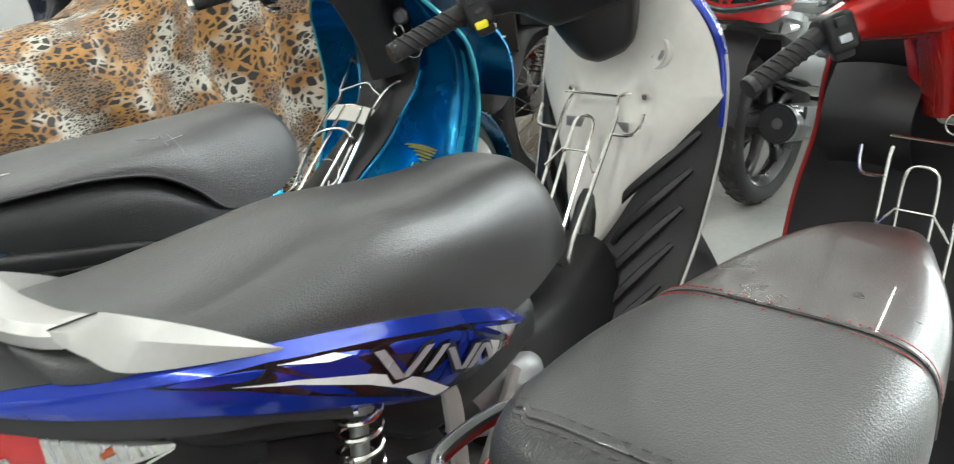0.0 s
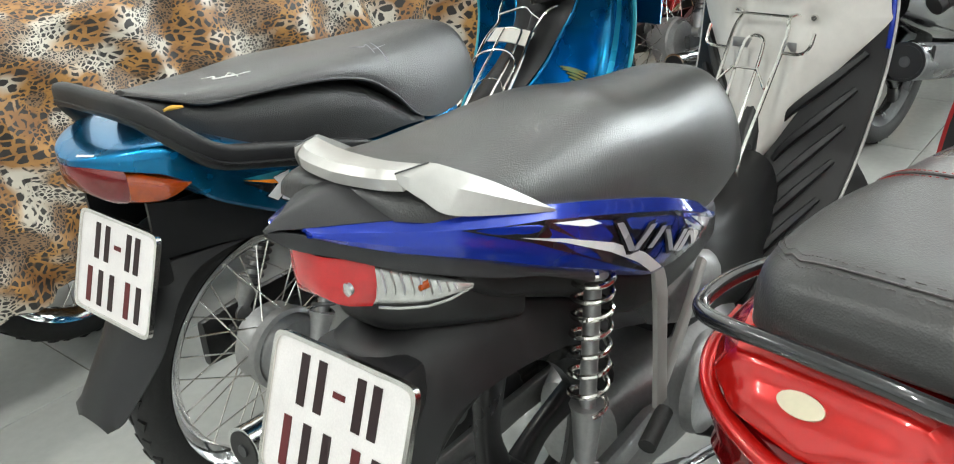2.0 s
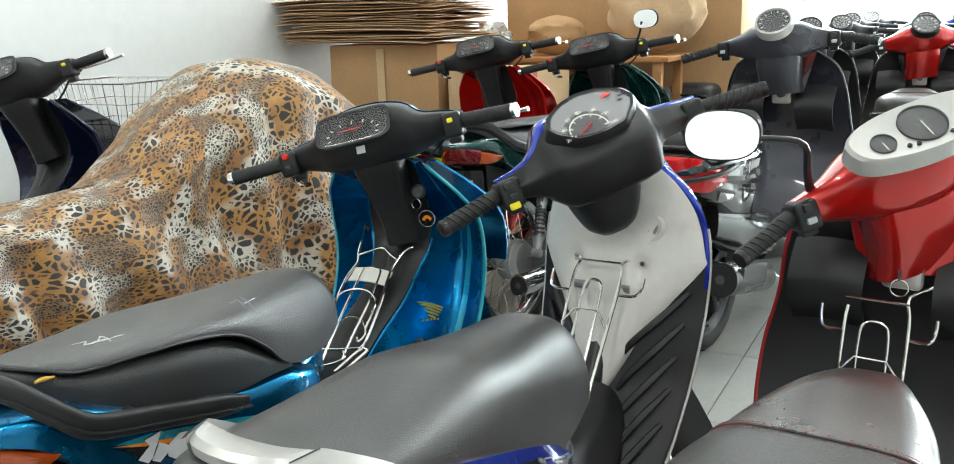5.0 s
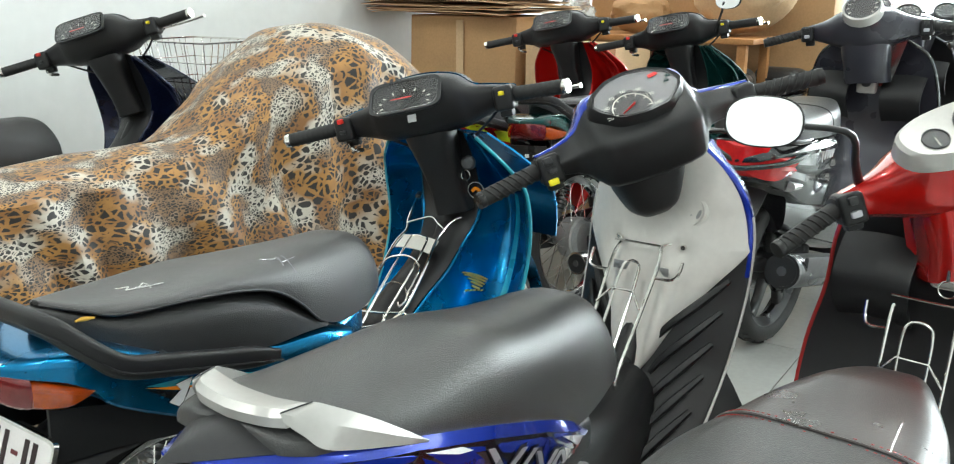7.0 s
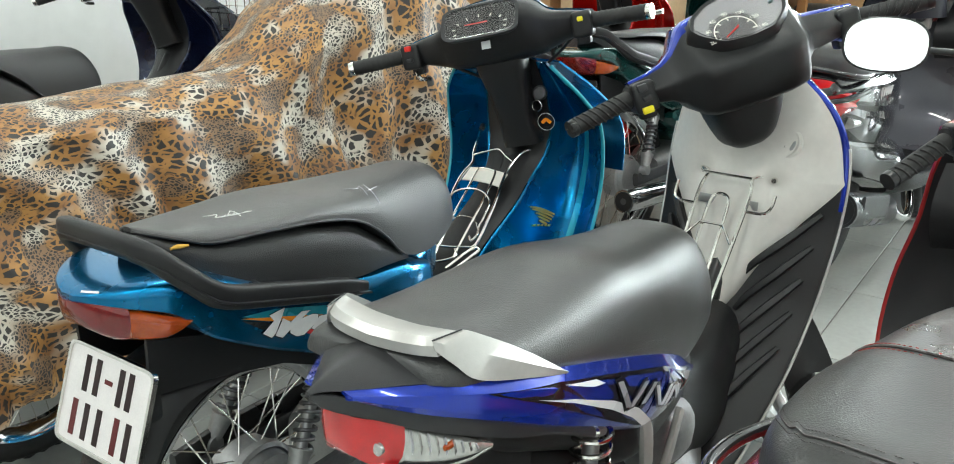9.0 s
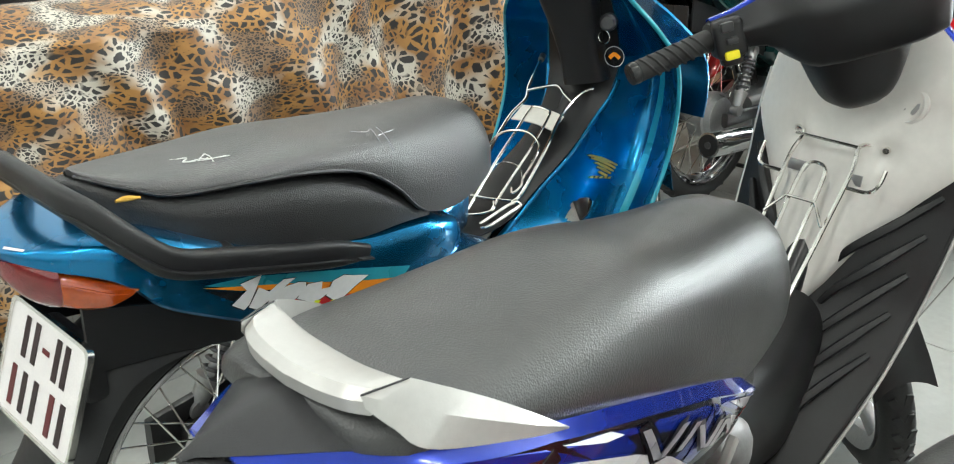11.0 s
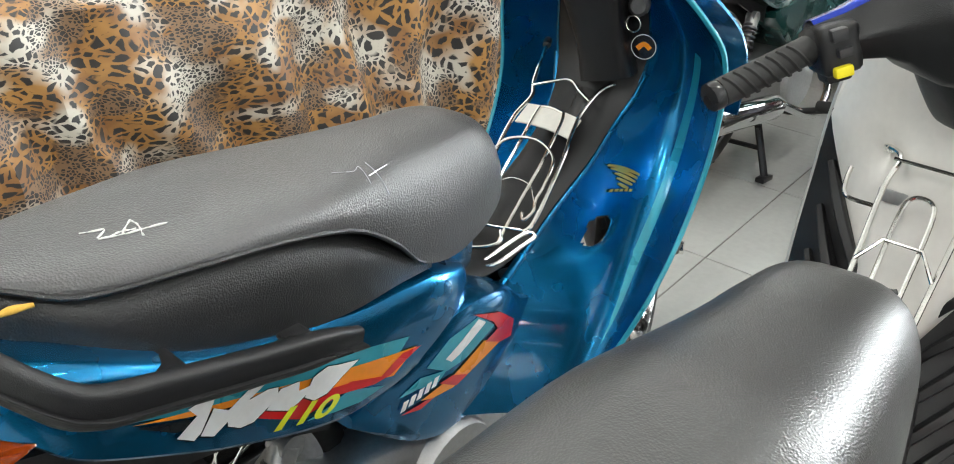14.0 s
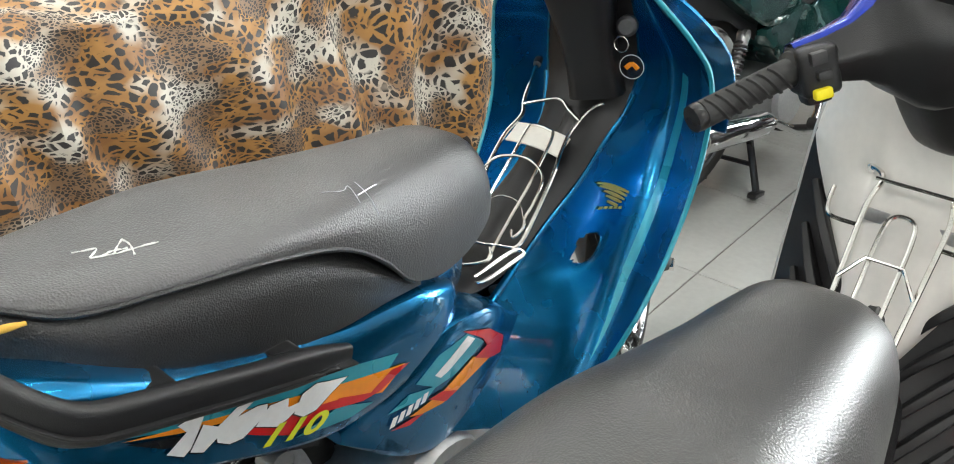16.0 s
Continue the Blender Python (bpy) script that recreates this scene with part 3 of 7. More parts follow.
def exhaust_parts(bike, x0, x1, z0, z1, y=-0.15, r=0.042, finish=None):
    """A muffler along the right side, with a dark end hole."""
    finish = finish or CHROME
    d = (Vector((x1, y, z1)) - Vector((x0, y, z0)))
    p = lambda u: Vector((x0, y, z0)) + d * u
    mf = part("muffler", tube([p(0), p(0.08), p(0.16), p(0.96), p(1.0)], [0.018, 0.030, r, r, r * 0.93], 24), finish, bike)
    part("end_ring", tube([p(0.985), p(1.025)], r * 1.02, 24), finish, mf)
    part("end_plug", tube([p(1.0), p(1.029)], [r * 0.90, r * 0.86], 24), SATIN_BLACK, mf)
    part("outlet", tube([p(1.02), p(1.036)], r * 0.28, 14), DARK_STEEL, mf)
    part("header_pipe", tube([(x0 + 0.55, -0.03, z0 + 0.02), (x0 + 0.46, -0.09, z0 - 0.07), (x0 + 0.25, y + 0.01, z0 - 0.09), p(0)], 0.014, 10, 18), CHROME, bike)


def shock_part(bike, top, bottom, r=0.024, coil=None):
    """A rear shock: chrome coil round a damper rod with end eyes."""
    a, b = Vector(top), Vector(bottom)
    d = b - a
    sh = part("shock_absorber", join(tube([a, a + d * 0.16], 0.018, 14), tube([a + d * 0.2, a + d * 0.72], 0.011, 10),
                                     tube([a + d * 0.70, a + d * 0.74, a + d * 0.95], [0.024, 0.020, 0.014], 14),
                                     lathe([(0.017, -0.014), (0.017, 0.014)], 16, "y", b), lathe([(0.017, -0.014), (0.017, 0.014)], 16, "y", a)), ALU, bike)
    zq = d.normalized()
    xq = zq.orthogonal().normalized()
    yq = zq.cross(xq)
    turns, n = (11.0 if coil is ALU else 8.0), 240
    pts = []
    for i in range(n + 1):
        u = i / n
        th = 2 * math.pi * turns * (u + 0.12 * math.sin(math.pi * u) * 0)
        k = 0.13 + 0.58 * (u ** 1.25)
        pts.append(a + d * k + r * (math.cos(th) * xq + math.sin(th) * yq))
    part("coil_spring", tube(pts, 0.0036, 7), coil or CHROME, sh, "bright coil spring")

# ---- underbone motorbike with a piped seat ----


def underbone_bars(bike, place, turn, cover, trim, detail=True, lean=0.0):
    """Bars with a moulded cover, meter, neck, grips, switches and lever."""
    m = steer_matrix(place, turn) @ Matrix.Rotation(radians(-lean), 4, "X")
    keys = [(-0.215, 0.024, -0.022, 0.020), (-0.17, 0.032, -0.030, 0.030), (-0.125, 0.046, -0.042, 0.040), (-0.095, 0.068, -0.052, 0.066),
            (-0.05, 0.082, -0.056, 0.080), (0, 0.088, -0.058, 0.084)]
    keys = keys + [(-a, b, c, d) for a, b, c, d in reversed(keys[:-1])]
    rings = []
    for y, w, zb, zt in curve(keys, 33):
        rings.append([(0.012 + px - 0.25 * pz, y, (zb + zt) / 2 + pz) for px, pz in superell(w, (zt - zb) / 2, 3.2, 24)])
    part("bar_cover", loft(rings), PLASTIC, bike, "", m)
    rings = []
    for y, w, zb, zt in curve(keys, 33):
        rings.append([(0.026 + px * 0.98 - 0.25 * pz, y, (zb + zt) / 2 + 0.003 + pz) for px, pz in superell(w, (zt - zb) / 2, 3.2, 24) if px > -0.3 * w])
    part("front_cover", loft(rings, False), cover, bike, "", m)
    # neck below the cover
    ks = [(0.0, 0.060, 0.050, 0.015), (-0.06, 0.056, 0.050, 0.022), (-0.12, 0.046, 0.046, 0.040), (-0.19, 0.040, 0.044, 0.062), (-0.25, 0.046, 0.05, 0.085)]
    part("neck", loft([[(xc + px, py, z) for px, py in superell(dx, dy, 4, 24)] for z, dy, dx, xc in curve(ks, 14)]), PLASTIC, bike, "", m)
    # meter: recessed dark dial behind a clear pane, facing the rider
    mm = m @ Matrix.Translation((-0.088, 0, 0.040)) @ pose(0, 0, 0, 0, 36, 0)
    pane = [(px * 0.62, py) for px, py in superell(0.062, 0.082, 5, 28)]
    meter = part("meter", loft([[(0, b, a) for a, b in pane], [(-0.012, b * 1.05, a * 1.08) for a, b in pane], [(-0.012, b * 0.97, a * 0.96) for a, b in pane], [(-0.008, b * 0.95, a * 0.93) for a, b in pane]]), PLASTIC_GREY, bike, "dark speedometer with pale marks", mm)
    part("dial", loft([[(-0.0085, b * 0.94, a * 0.92) for a, b in pane], [(-0.0095, b * 0.93, a * 0.90) for a, b in pane]]), SATIN_BLACK, meter, "", mm)
    for k in range(9):
        t = radians(200 - 27 * k)
        b = box((0, 0, 0), (0.001, 0.0022, 0.007))
        bmesh.ops.transform(b, matrix=Matrix.Translation((-0.0105, -0.058 * math.cos(t) * -1 * -1, -0.016 + 0.040 * math.sin(t) * 0.7)) @ pose(0, 0, 0, 90 - math.degrees(t), 0, 0), verts=b.verts)
        part("dial_mark", b, PAPER, meter, "", mm)
    part("needle", box((-0.0112, 0.008, -0.006), (0.001, 0.05, 0.0022)), BUTTON_RED, meter, "", mm)
    part("meter_pane", loft([[(-0.0122, b * 0.96, a * 0.95) for a, b in pane], [(-0.0138, b * 0.94, a * 0.92) for a, b in pane]]), GLASS, meter, "", mm)
    if detail:
        part("badge", box((-0.079, 0, -0.026), (0.003, 0.020, 0.017), 0.001), trim, bike, "small pale square badge", m @ pose(0, 0, 0, 0, 14, 0))
    grip_parts(bike, m, 1, back=0.03, drop=0.004)
    grip_parts(bike, m, -1, back=0.03, drop=0.004)
    switch_box(bike, m, 1, buttons=[(0.0, 0.016, 0.014, 0.012, BUTTON_RED, "red switch"), (0.0, -0.010, 0.014, 0.009, PLASTIC_GREY, "")])
    switch_box(bike, m, -1, buttons=[(0.0, 0.008, 0.012, 0.010, YELLOW, "yellow switch")])
    lever_part(bike, m, -1)
    part("choke_lever", tube([(-0.01, 0.195, -0.04), (-0.02, 0.185, -0.055), (0.0, 0.17, -0.06)], 0.005, 7, 10), STEEL, bike, "", m)
    for s in (-1, 1):
        part("cable", tube([(0.04, s * 0.185, -0.01), (0.075, s * 0.13, -0.05), (0.09, s * 0.06, -0.10), (0.09, s * 0.03, -0.17)], 0.0035, 6, 18), RUBBER, bike, "", m)
    part("headlight", hull([(0.05, 0.085, -0.045, 0.045), (0.09, 0.078, -0.04, 0.04), (0.115, 0.05, -0.028, 0.028)], 8, 3), CLEAR_LENS, bike, "", m)
    return m


W_SEAT = [(-0.152, 0.010, 0.818, 0.826), (-0.142, 0.030, 0.815, 0.824), (-0.115, 0.060, 0.805, 0.818), (-0.07, 0.087, 0.790, 0.8145), (0.02, 0.110, 0.787, 0.8085), (0.12, 0.119, 0.777, 0.8115), (0.21, 0.118, 0.753, 0.8065), (0.28, 0.113, 0.708, 0.804), (0.334, 0.108, 0.6585, 0.8025), (0.402, 0.101, 0.637, 0.799), (0.470, 0.090, 0.6395, 0.7975), (0.521, 0.078, 0.6526, 0.780), (0.555, 0.063, 0.6634, 0.735), (0.574, 0.040, 0.653, 0.675)]
W_SKIRT = [(-0.168, 0.012, 0.798, 0.817), (-0.150, 0.036, 0.784, 0.816), (-0.115, 0.067, 0.757, 0.805), (-0.06, 0.095, 0.725, 0.791), (0.02, 0.110, 0.693, 0.787), (0.12, 0.118, 0.668, 0.778), (0.21, 0.116, 0.653, 0.754), (0.29, 0.109, 0.648, 0.704), (0.36, 0.102, 0.640, 0.656)]
W_BODY = [(-0.254, 0.014, 0.749, 0.757), (-0.242, 0.048, 0.748, 0.763), (-0.215, 0.082, 0.740, 0.769), (-0.178, 0.110, 0.728, 0.773), (-0.148, 0.122, 0.706, 0.773), (-0.125, 0.127, 0.680, 0.769), (-0.088, 0.131, 0.655, 0.757),
          (0.0, 0.134, 0.607, 0.716), (0.04, 0.134, 0.588, 0.704), (0.1, 0.133, 0.560, 0.690), (0.176, 0.128, 0.530, 0.672), (0.23, 0.126, 0.522, 0.660), (0.3, 0.122, 0.520, 0.652), (0.36, 0.118, 0.535, 0.642), (0.41, 0.110, 0.54, 0.628), (0.445, 0.095, 0.54, 0.612), (0.46, 0.07, 0.545, 0.58)]
W_PROF = [(0, 1), (0.60, 1.0), (0.82, 0.985), (0.91, 0.95), (0.955, 0.89), (0.975, 0.82), (1.0, 0.70), (1.004, 0.45), (0.995, 0.20), (0.985, 0.05), (0.95, 0.0), (0, 0)]
LENS_PROF = [(0, 1), (0.96, 1.0), (1.0, 0.88), (1.0, 0.5), (0.90, 0.12), (0.78, 0.0), (0, 0)]
W_FRONT = [(0.205, 0.117, 0.494, 0.514), (0.25, 0.119, 0.456, 0.526), (0.32, 0.120, 0.400, 0.548), (0.40, 0.119, 0.364, 0.566), (0.47, 0.114, 0.364, 0.560), (0.54, 0.106, 0.395, 0.535), (0.60, 0.092, 0.425, 0.490), (0.66, 0.075, 0.44, 0.46)]
F_PROF = [(0, 1), (0.86, 1.0), (0.95, 0.975), (0.99, 0.91), (1.0, 0.78), (1.0, 0.35), (0.985, 0.08), (0.94, 0), (0, 0)]


FL_C = curve([(0.900, 0.080, 0.955), (0.99, 0.085, 0.885), (1.09, 0.075, 0.80), (1.12, 0.07, 0.69), (1.07, 0.075, 0.555), (0.95, 0.095, 0.44), (0.78, 0.125, 0.36), (0.60, 0.14, 0.30)], 60)
FL_B = curve([(0.835, 0.120, 0.955), (0.880, 0.185, 0.880), (0.915, 0.212, 0.815), (0.930, 0.214, 0.69), (0.885, 0.212, 0.555), (0.80, 0.207, 0.44), (0.70, 0.188, 0.34), (0.60, 0.162, 0.28)], 60)
TUNNEL = curve([(0.865, 0.070, 0.955), (0.895, 0.082, 0.88), (0.912, 0.087, 0.80), (0.905, 0.075, 0.74), (0.875, 0.060, 0.692), (0.81, 0.054, 0.632), (0.72, 0.052, 0.582), (0.635, 0.056, 0.536), (0.56, 0.066, 0.505), (0.50, 0.085, 0.46), (0.42, 0.112, 0.38)], 90)
FL_A = []
for c in FL_C:
    h = 0.38 + (c[2] - 0.30) / 0.655 * 0.575
    FL_A.append(np.array([np.interp(h, [q[2] for q in reversed(TUNNEL)], [q[i] for q in reversed(TUNNEL)]) for i in range(3)]))


def between(line, i):
    k = min(len(line) - 2, max(0, int(i)))
    return line[k] * (1 - i + k) + line[k + 1] * (i - k)


def flank(i, u, s, lift=0.0):
    """A place on the leg shield's inner side: i down from the top, u from the tunnel out to the edge."""
    a, c, b = (between(q, i) for q in (FL_A, FL_C, FL_B))
    p = (1 - u) ** 2 * a + 2 * u * (1 - u) * c + u * u * b
    lift += 0.006 * math.exp(-(u / 0.05) ** 2)
    return Vector((p[0] - lift, s * (p[1] - lift * 0.2), p[2] + lift * 0.4))


HOLE = [(39.5, 0.225), (38.5, 0.213), (37.4, 0.205), (36.9, 0.25), (36.9, 0.30), (37.5, 0.355), (38.5, 0.375), (39.4, 0.378), (40.0, 0.345), (40.0, 0.285)]


def inside(p, poly):
    hit = False
    for (x0, y0), (x1, y1) in zip(poly, poly[1:] + poly[:1]):
        if (y0 > p[1]) != (y1 > p[1]) and p[0] < x0 + (p[1] - y0) / (y1 - y0) * (x1 - x0):
            hit = not hit
    return hit


def flank_sheet(s, hole=None):
    """The flank with its raised tunnel edge; a hole with a sunk surround lets the ground show."""
    us, rows = np.linspace(0, 1, 70), np.linspace(0, 59, 170)

    def at(i, u):
        lift = 0.0
        if hole:
            d = math.hypot((i - 38.3) / 3.0, (u - 0.27) / (0.22 if u < 0.27 else 0.15))
            lift = -0.012 * max(0.0, 1 - d ** 2) ** 1.2
        return flank(i, u, s, lift)

    bm = bmesh.new()
    vs = [[bm.verts.new(at(i, u)) for u in us] for i in rows]
    for a in range(len(rows) - 1):
        for b in range(len(us) - 1):
            if hole and inside(((rows[a] + rows[a + 1]) / 2, (us[b] + us[b + 1]) / 2), hole):
                continue
            bm.faces.new((vs[a][b], vs[a][b + 1], vs[a + 1][b + 1], vs[a + 1][b]))
    bmesh.ops.recalc_face_normals(bm, faces=bm.faces)
    bmesh.ops.solidify(bm, geom=bm.faces[:], thickness=0.004)
    return bm, at


def wire_rack(bike):
    """The bright wire rack over the tunnel: two bent rails with hooks, a long inner loop, cross wires and a double foot."""
    wires = [("rail", 0.0036, [(0.948, -0.064, 0.717), (0.905, -0.048, 0.742), (0.868, -0.032, 0.738), (0.820, -0.027, 0.709), (0.781, -0.035, 0.685), (0.745, -0.048, 0.664), (0.683, -0.063, 0.625), (0.633, -0.073, 0.595), (0.615, -0.068, 0.584)]),
             ("rail", 0.0036, [(0.930, 0.122, 0.766), (0.885, 0.103, 0.748), (0.850, 0.090, 0.727), (0.822, 0.074, 0.710), (0.780, 0.077, 0.685), (0.717, 0.064, 0.647), (0.655, 0.044, 0.608), (0.616, 0.030, 0.585), (0.590, 0.040, 0.568)]),
             ("cross_wire", 0.0030, [(0.839, 0.086, 0.723), (0.855, 0.060, 0.732), (0.867, 0.029, 0.740), (0.853, 0.000, 0.731), (0.840, -0.030, 0.723)]),
             ("inner_loop", 0.0030, [(0.574, 0.004, 0.559), (0.673, 0.025, 0.620), (0.739, 0.036, 0.660), (0.800, 0.046, 0.697), (0.812, 0.040, 0.704), (0.812, 0.012, 0.704), (0.800, -0.004, 0.697), (0.724, -0.021, 0.650), (0.660, -0.030, 0.611), (0.604, -0.039, 0.577), (0.585, -0.044, 0.566)]),
             ("cross_wire", 0.0026, [(0.685, 0.062, 0.633), (0.731, 0.060, 0.661), (0.749, 0.011, 0.672), (0.731, -0.036, 0.660), (0.689, -0.051, 0.633), (0.667, -0.052, 0.615), (0.650, -0.060, 0.604), (0.632, -0.055, 0.594), (0.640, -0.046, 0.600)]),
             ("foot_wire", 0.0032, [(0.553, 0.012, 0.546), (0.563, -0.002, 0.552), (0.576, -0.030, 0.560), (0.590, -0.045, 0.569), (0.605, -0.034, 0.578)]),
             ("foot_wire", 0.0032, [(0.562, -0.004, 0.553), (0.546, -0.030, 0.542), (0.560, -0.042, 0.550), (0.612, -0.069, 0.582), (0.617, -0.088, 0.585), (0.600, -0.082, 0.575), (0.558, -0.060, 0.550), (0.546, -0.034, 0.542)]),
             ("thin_wire", 0.0013, [(0.669, 0.037, 0.610), (0.692, 0.013, 0.622), (0.690, -0.023, 0.622), (0.671, -0.047, 0.608)])]
    bars = part("wire_rack", tube([(0.618, -0.070, 0.586), (0.606, -0.020, 0.579), (0.600, 0.036, 0.574)], 0.0028, 8), STEEL, bike, "bright steel wire rack")
    for name, r, pts in wires:
        part(name, tube(pts, r, 8, 8 * len(pts)), STEEL, bars)
    grid = [[(0.790 + 0.024 * u - 0.004 * k * k, 0.019 + 0.052 * k, 0.690 + 0.0146 * u - 0.003 * k * k) for k in np.linspace(-1, 1, 9)] for u in np.linspace(-0.5, 1, 5)]
    part("rack_clip", sheet(grid, 0.003), PAPER, bars, "pale enamelled clip plate")
    for y0, pts in ((-1, [(0.948, -0.064, 0.717), (0.958, -0.068, 0.713)]), (1, [(0.930, 0.122, 0.766), (0.944, 0.128, 0.772)])):
        part("hook_end", tube(pts, 0.0075, 10), DARK_STEEL, bars)


def side_decal(bike, body, pts, material, proud=0.0012, e=3.8, label="", flip=False, cuts=3):
    for s in (-1, 1):
        bm = lay(outline(pts, cuts), lambda x, z: Vector((x, s * ((shell_side(body, W_PROF if body is W_BODY else F_PROF, x, z) if body in (W_BODY, W_FRONT) else hull_side(body, x, z, e)) + proud), z)))
        part("decal", bm, material, bike, label)


def underbone(name, label, m, paint, inner, stripe, steer, fancy=True, seat_top=None, shield=None, rack=True, group="", muffler=True, plate=True, cover=None, blank_rear=False):
    bike = thing(name, label, "motorbike", m, group)
    shield = shield or paint
    # seat: skirt below, top cover with a piped edge
    sk = [[(p[0], p[1], p[2]) for p in ring] for ring in seat_rings(W_SKIRT, 30, 16, 5.0, 0.07)]
    part("seat_skirt", loft([r + [] for r in sk], True), VINYL, bike, "black grained vinyl skirt")
    seat = part("seat", loft(seat_rings(W_SEAT, 54, 28, 3.2, 0.07), True), seat_top or VINYL_GREY, bike, "charcoal grained vinyl seat cover")
    edge = curve(W_SEAT, 54)
    for s in (-1, 1):
        part("piping", tube([(x, s * (w + 0.0005), zb + 0.001 - 0.07 * s * w) for x, w, zb, zt in edge if x < 0.345], 0.0028, 6), VINYL, seat)
    part("tail_body", shell(W_BODY, W_PROF, 60), paint, bike, sharp=30)
    part("front_body", shell(W_FRONT, F_PROF, 30), paint, bike, sharp=30)
    part("seat_base", hull([(0.30, 0.088, 0.56, 0.640), (0.38, 0.080, 0.55, 0.632), (0.46, 0.064, 0.545, 0.636), (0.52, 0.045, 0.545, 0.640)], 12, 4), paint, bike)
    # tail lamp: red centre, amber corners
    lamp = part("tail_lamp", shell([(-0.257, 0.008, 0.736, 0.7490), (-0.251, 0.030, 0.720, 0.7488), (-0.241, 0.050, 0.704, 0.7482), (-0.227, 0.070, 0.694, 0.7440), (-0.216, 0.081, 0.690, 0.7410)], LENS_PROF, 14), RED_LENS, bike)
    for s in (-1, 1):
        keys = [(-0.2158, 0.0812, 0.690, 0.741), (-0.198, 0.099, 0.686, 0.736), (-0.178, 0.1155, 0.688, 0.728), (-0.158, 0.121, 0.698, 0.720), (-0.146, 0.123, 0.708, 0.712)]
        ind = part("indicator", half_hull(keys, s, 0.02, 18, 4.5), AMBER, lamp, "amber side lens")
        part("lens_ridge", sweep([(x, s * (w * 1.004), zt - 0.010 - 0.1 * (zt - zb)) for x, w, zb, zt in keys[:4]], [(0.0015, 0.0025)] * 4, smooth=10), AMBER, ind)
    # grab rail round the tail
    half = [(-0.199, 0, 0.824), (-0.199, -0.05, 0.824), (-0.196, -0.080, 0.821), (-0.186, -0.102, 0.812), (-0.168, -0.120, 0.792), (-0.146, -0.137, 0.769), (-0.127, -0.147, 0.751), (-0.110, -0.152, 0.742), (-0.09, -0.154, 0.735), (-0.03, -0.156, 0.719), (0.05, -0.157, 0.697), (0.12, -0.156, 0.678), (0.180, -0.153, 0.661)]
    pts = [(x, -y, z) for x, y, z in reversed(half[1:])] + half
    sizes = [(0.014, 0.022)] + [(0.022, 0.037)] * 6 + [(0.022, 0.034)] * (len(pts) - 14) + [(0.022, 0.037)] * 6 + [(0.014, 0.022)]
    rail = part("grab_rail", sweep(pts, sizes, smooth=90, e=3.4), PLASTIC, bike, "matt black moulded grab rail")
    part("rail_groove", sweep([(x, y * 1.03, z - 0.007) for x, y, z in pts], [(0.0225, 0.004)] * len(pts), smooth=90), SATIN_BLACK, rail)
    for x in (-0.03, 0.115):
        for s in (-1, 1):
            part("rail_bracket", sweep([(x, s * 0.09, 0.712 - x * 0.26), (x, s * 0.15, 0.706 - x * 0.26)], [(0.034, 0.016)] * 2), SATIN_BLACK, rail)
    # rear mudguard and number plate
    line = curve([(0.16, 0, 0.585), (0.05, 0, 0.618), (-0.06, 0, 0.63), (-0.15, 0, 0.618), (-0.195, 0, 0.575), (-0.222, 0, 0.52), (-0.25, 0, 0.47), (-0.285, 0, 0.42), (-0.315, 0, 0.375)], 30)
    grid = []
    for i, (x, _, z) in enumerate(line):
        w = 0.078 - 0.02 * max(0, (i - 20) / 9)
        d = 0.06 * (1 - i / 29) ** 0.6 + 0.012
        grid.append([(x + 0.3 * d * (abs(k) ** 3), w * k * (1 if abs(k) < 0.9 else 1.0), z - d * abs(k) ** 3.0) for k in np.linspace(-1, 1, 13)])
    grid.append([(x - 0.008, y * 0.7, z - 0.012) for x, y, z in grid[-1]])
    part("mudguard", sheet(grid, 0.006), PLASTIC, bike)
    for s in (-1, 1):
        part("inner_guard", sheet([[(x, s * 0.088, z0), (x, s * 0.084, z1)] for x, z0, z1 in ((-0.20, 0.69, 0.60), (-0.1, 0.66, 0.585), (0.05, 0.60, 0.55), (0.2, 0.53, 0.48))], 0.006), PLASTIC, bike)
    if plate:
        plate_part(bike, (-0.205, 0.648), (-0.255, 0.506), 0.098, -0.015)
        part("plate_bracket", box((-0.190, -0.015, 0.59), (0.03, 0.12, 0.08), 0.01), PLASTIC, bike)
    wheel_parts(bike, 0.03, 0.305, 0.012, 0.283, 0.072, "spoke")
    for s in (-1, 1):
        part("swing_arm", sweep([(0.50, s * 0.075, 0.30), (0.2, s * 0.088, 0.305), (0.0, s * 0.09, 0.305)], [(0.022, 0.05), (0.02, 0.04), (0.022, 0.045)], smooth=10), DARK_STEEL, bike)
        shock_part(bike, (0.13, s * 0.085, 0.505), (0.035, s * 0.105, 0.335), 0.018, DARK_STEEL)
    part("chain_case", sweep([(-0.05, 0.105, 0.31), (0.1, 0.108, 0.31), (0.45, 0.10, 0.315)], [(0.02, 0.09), (0.022, 0.11), (0.02, 0.09)], smooth=10), SATIN_BLACK, bike)
    engine_parts(bike, 0.47, 0.30)
    if muffler:
        exhaust_parts(bike, 0.25, -0.16, 0.24, 0.27, -0.15, 0.038)
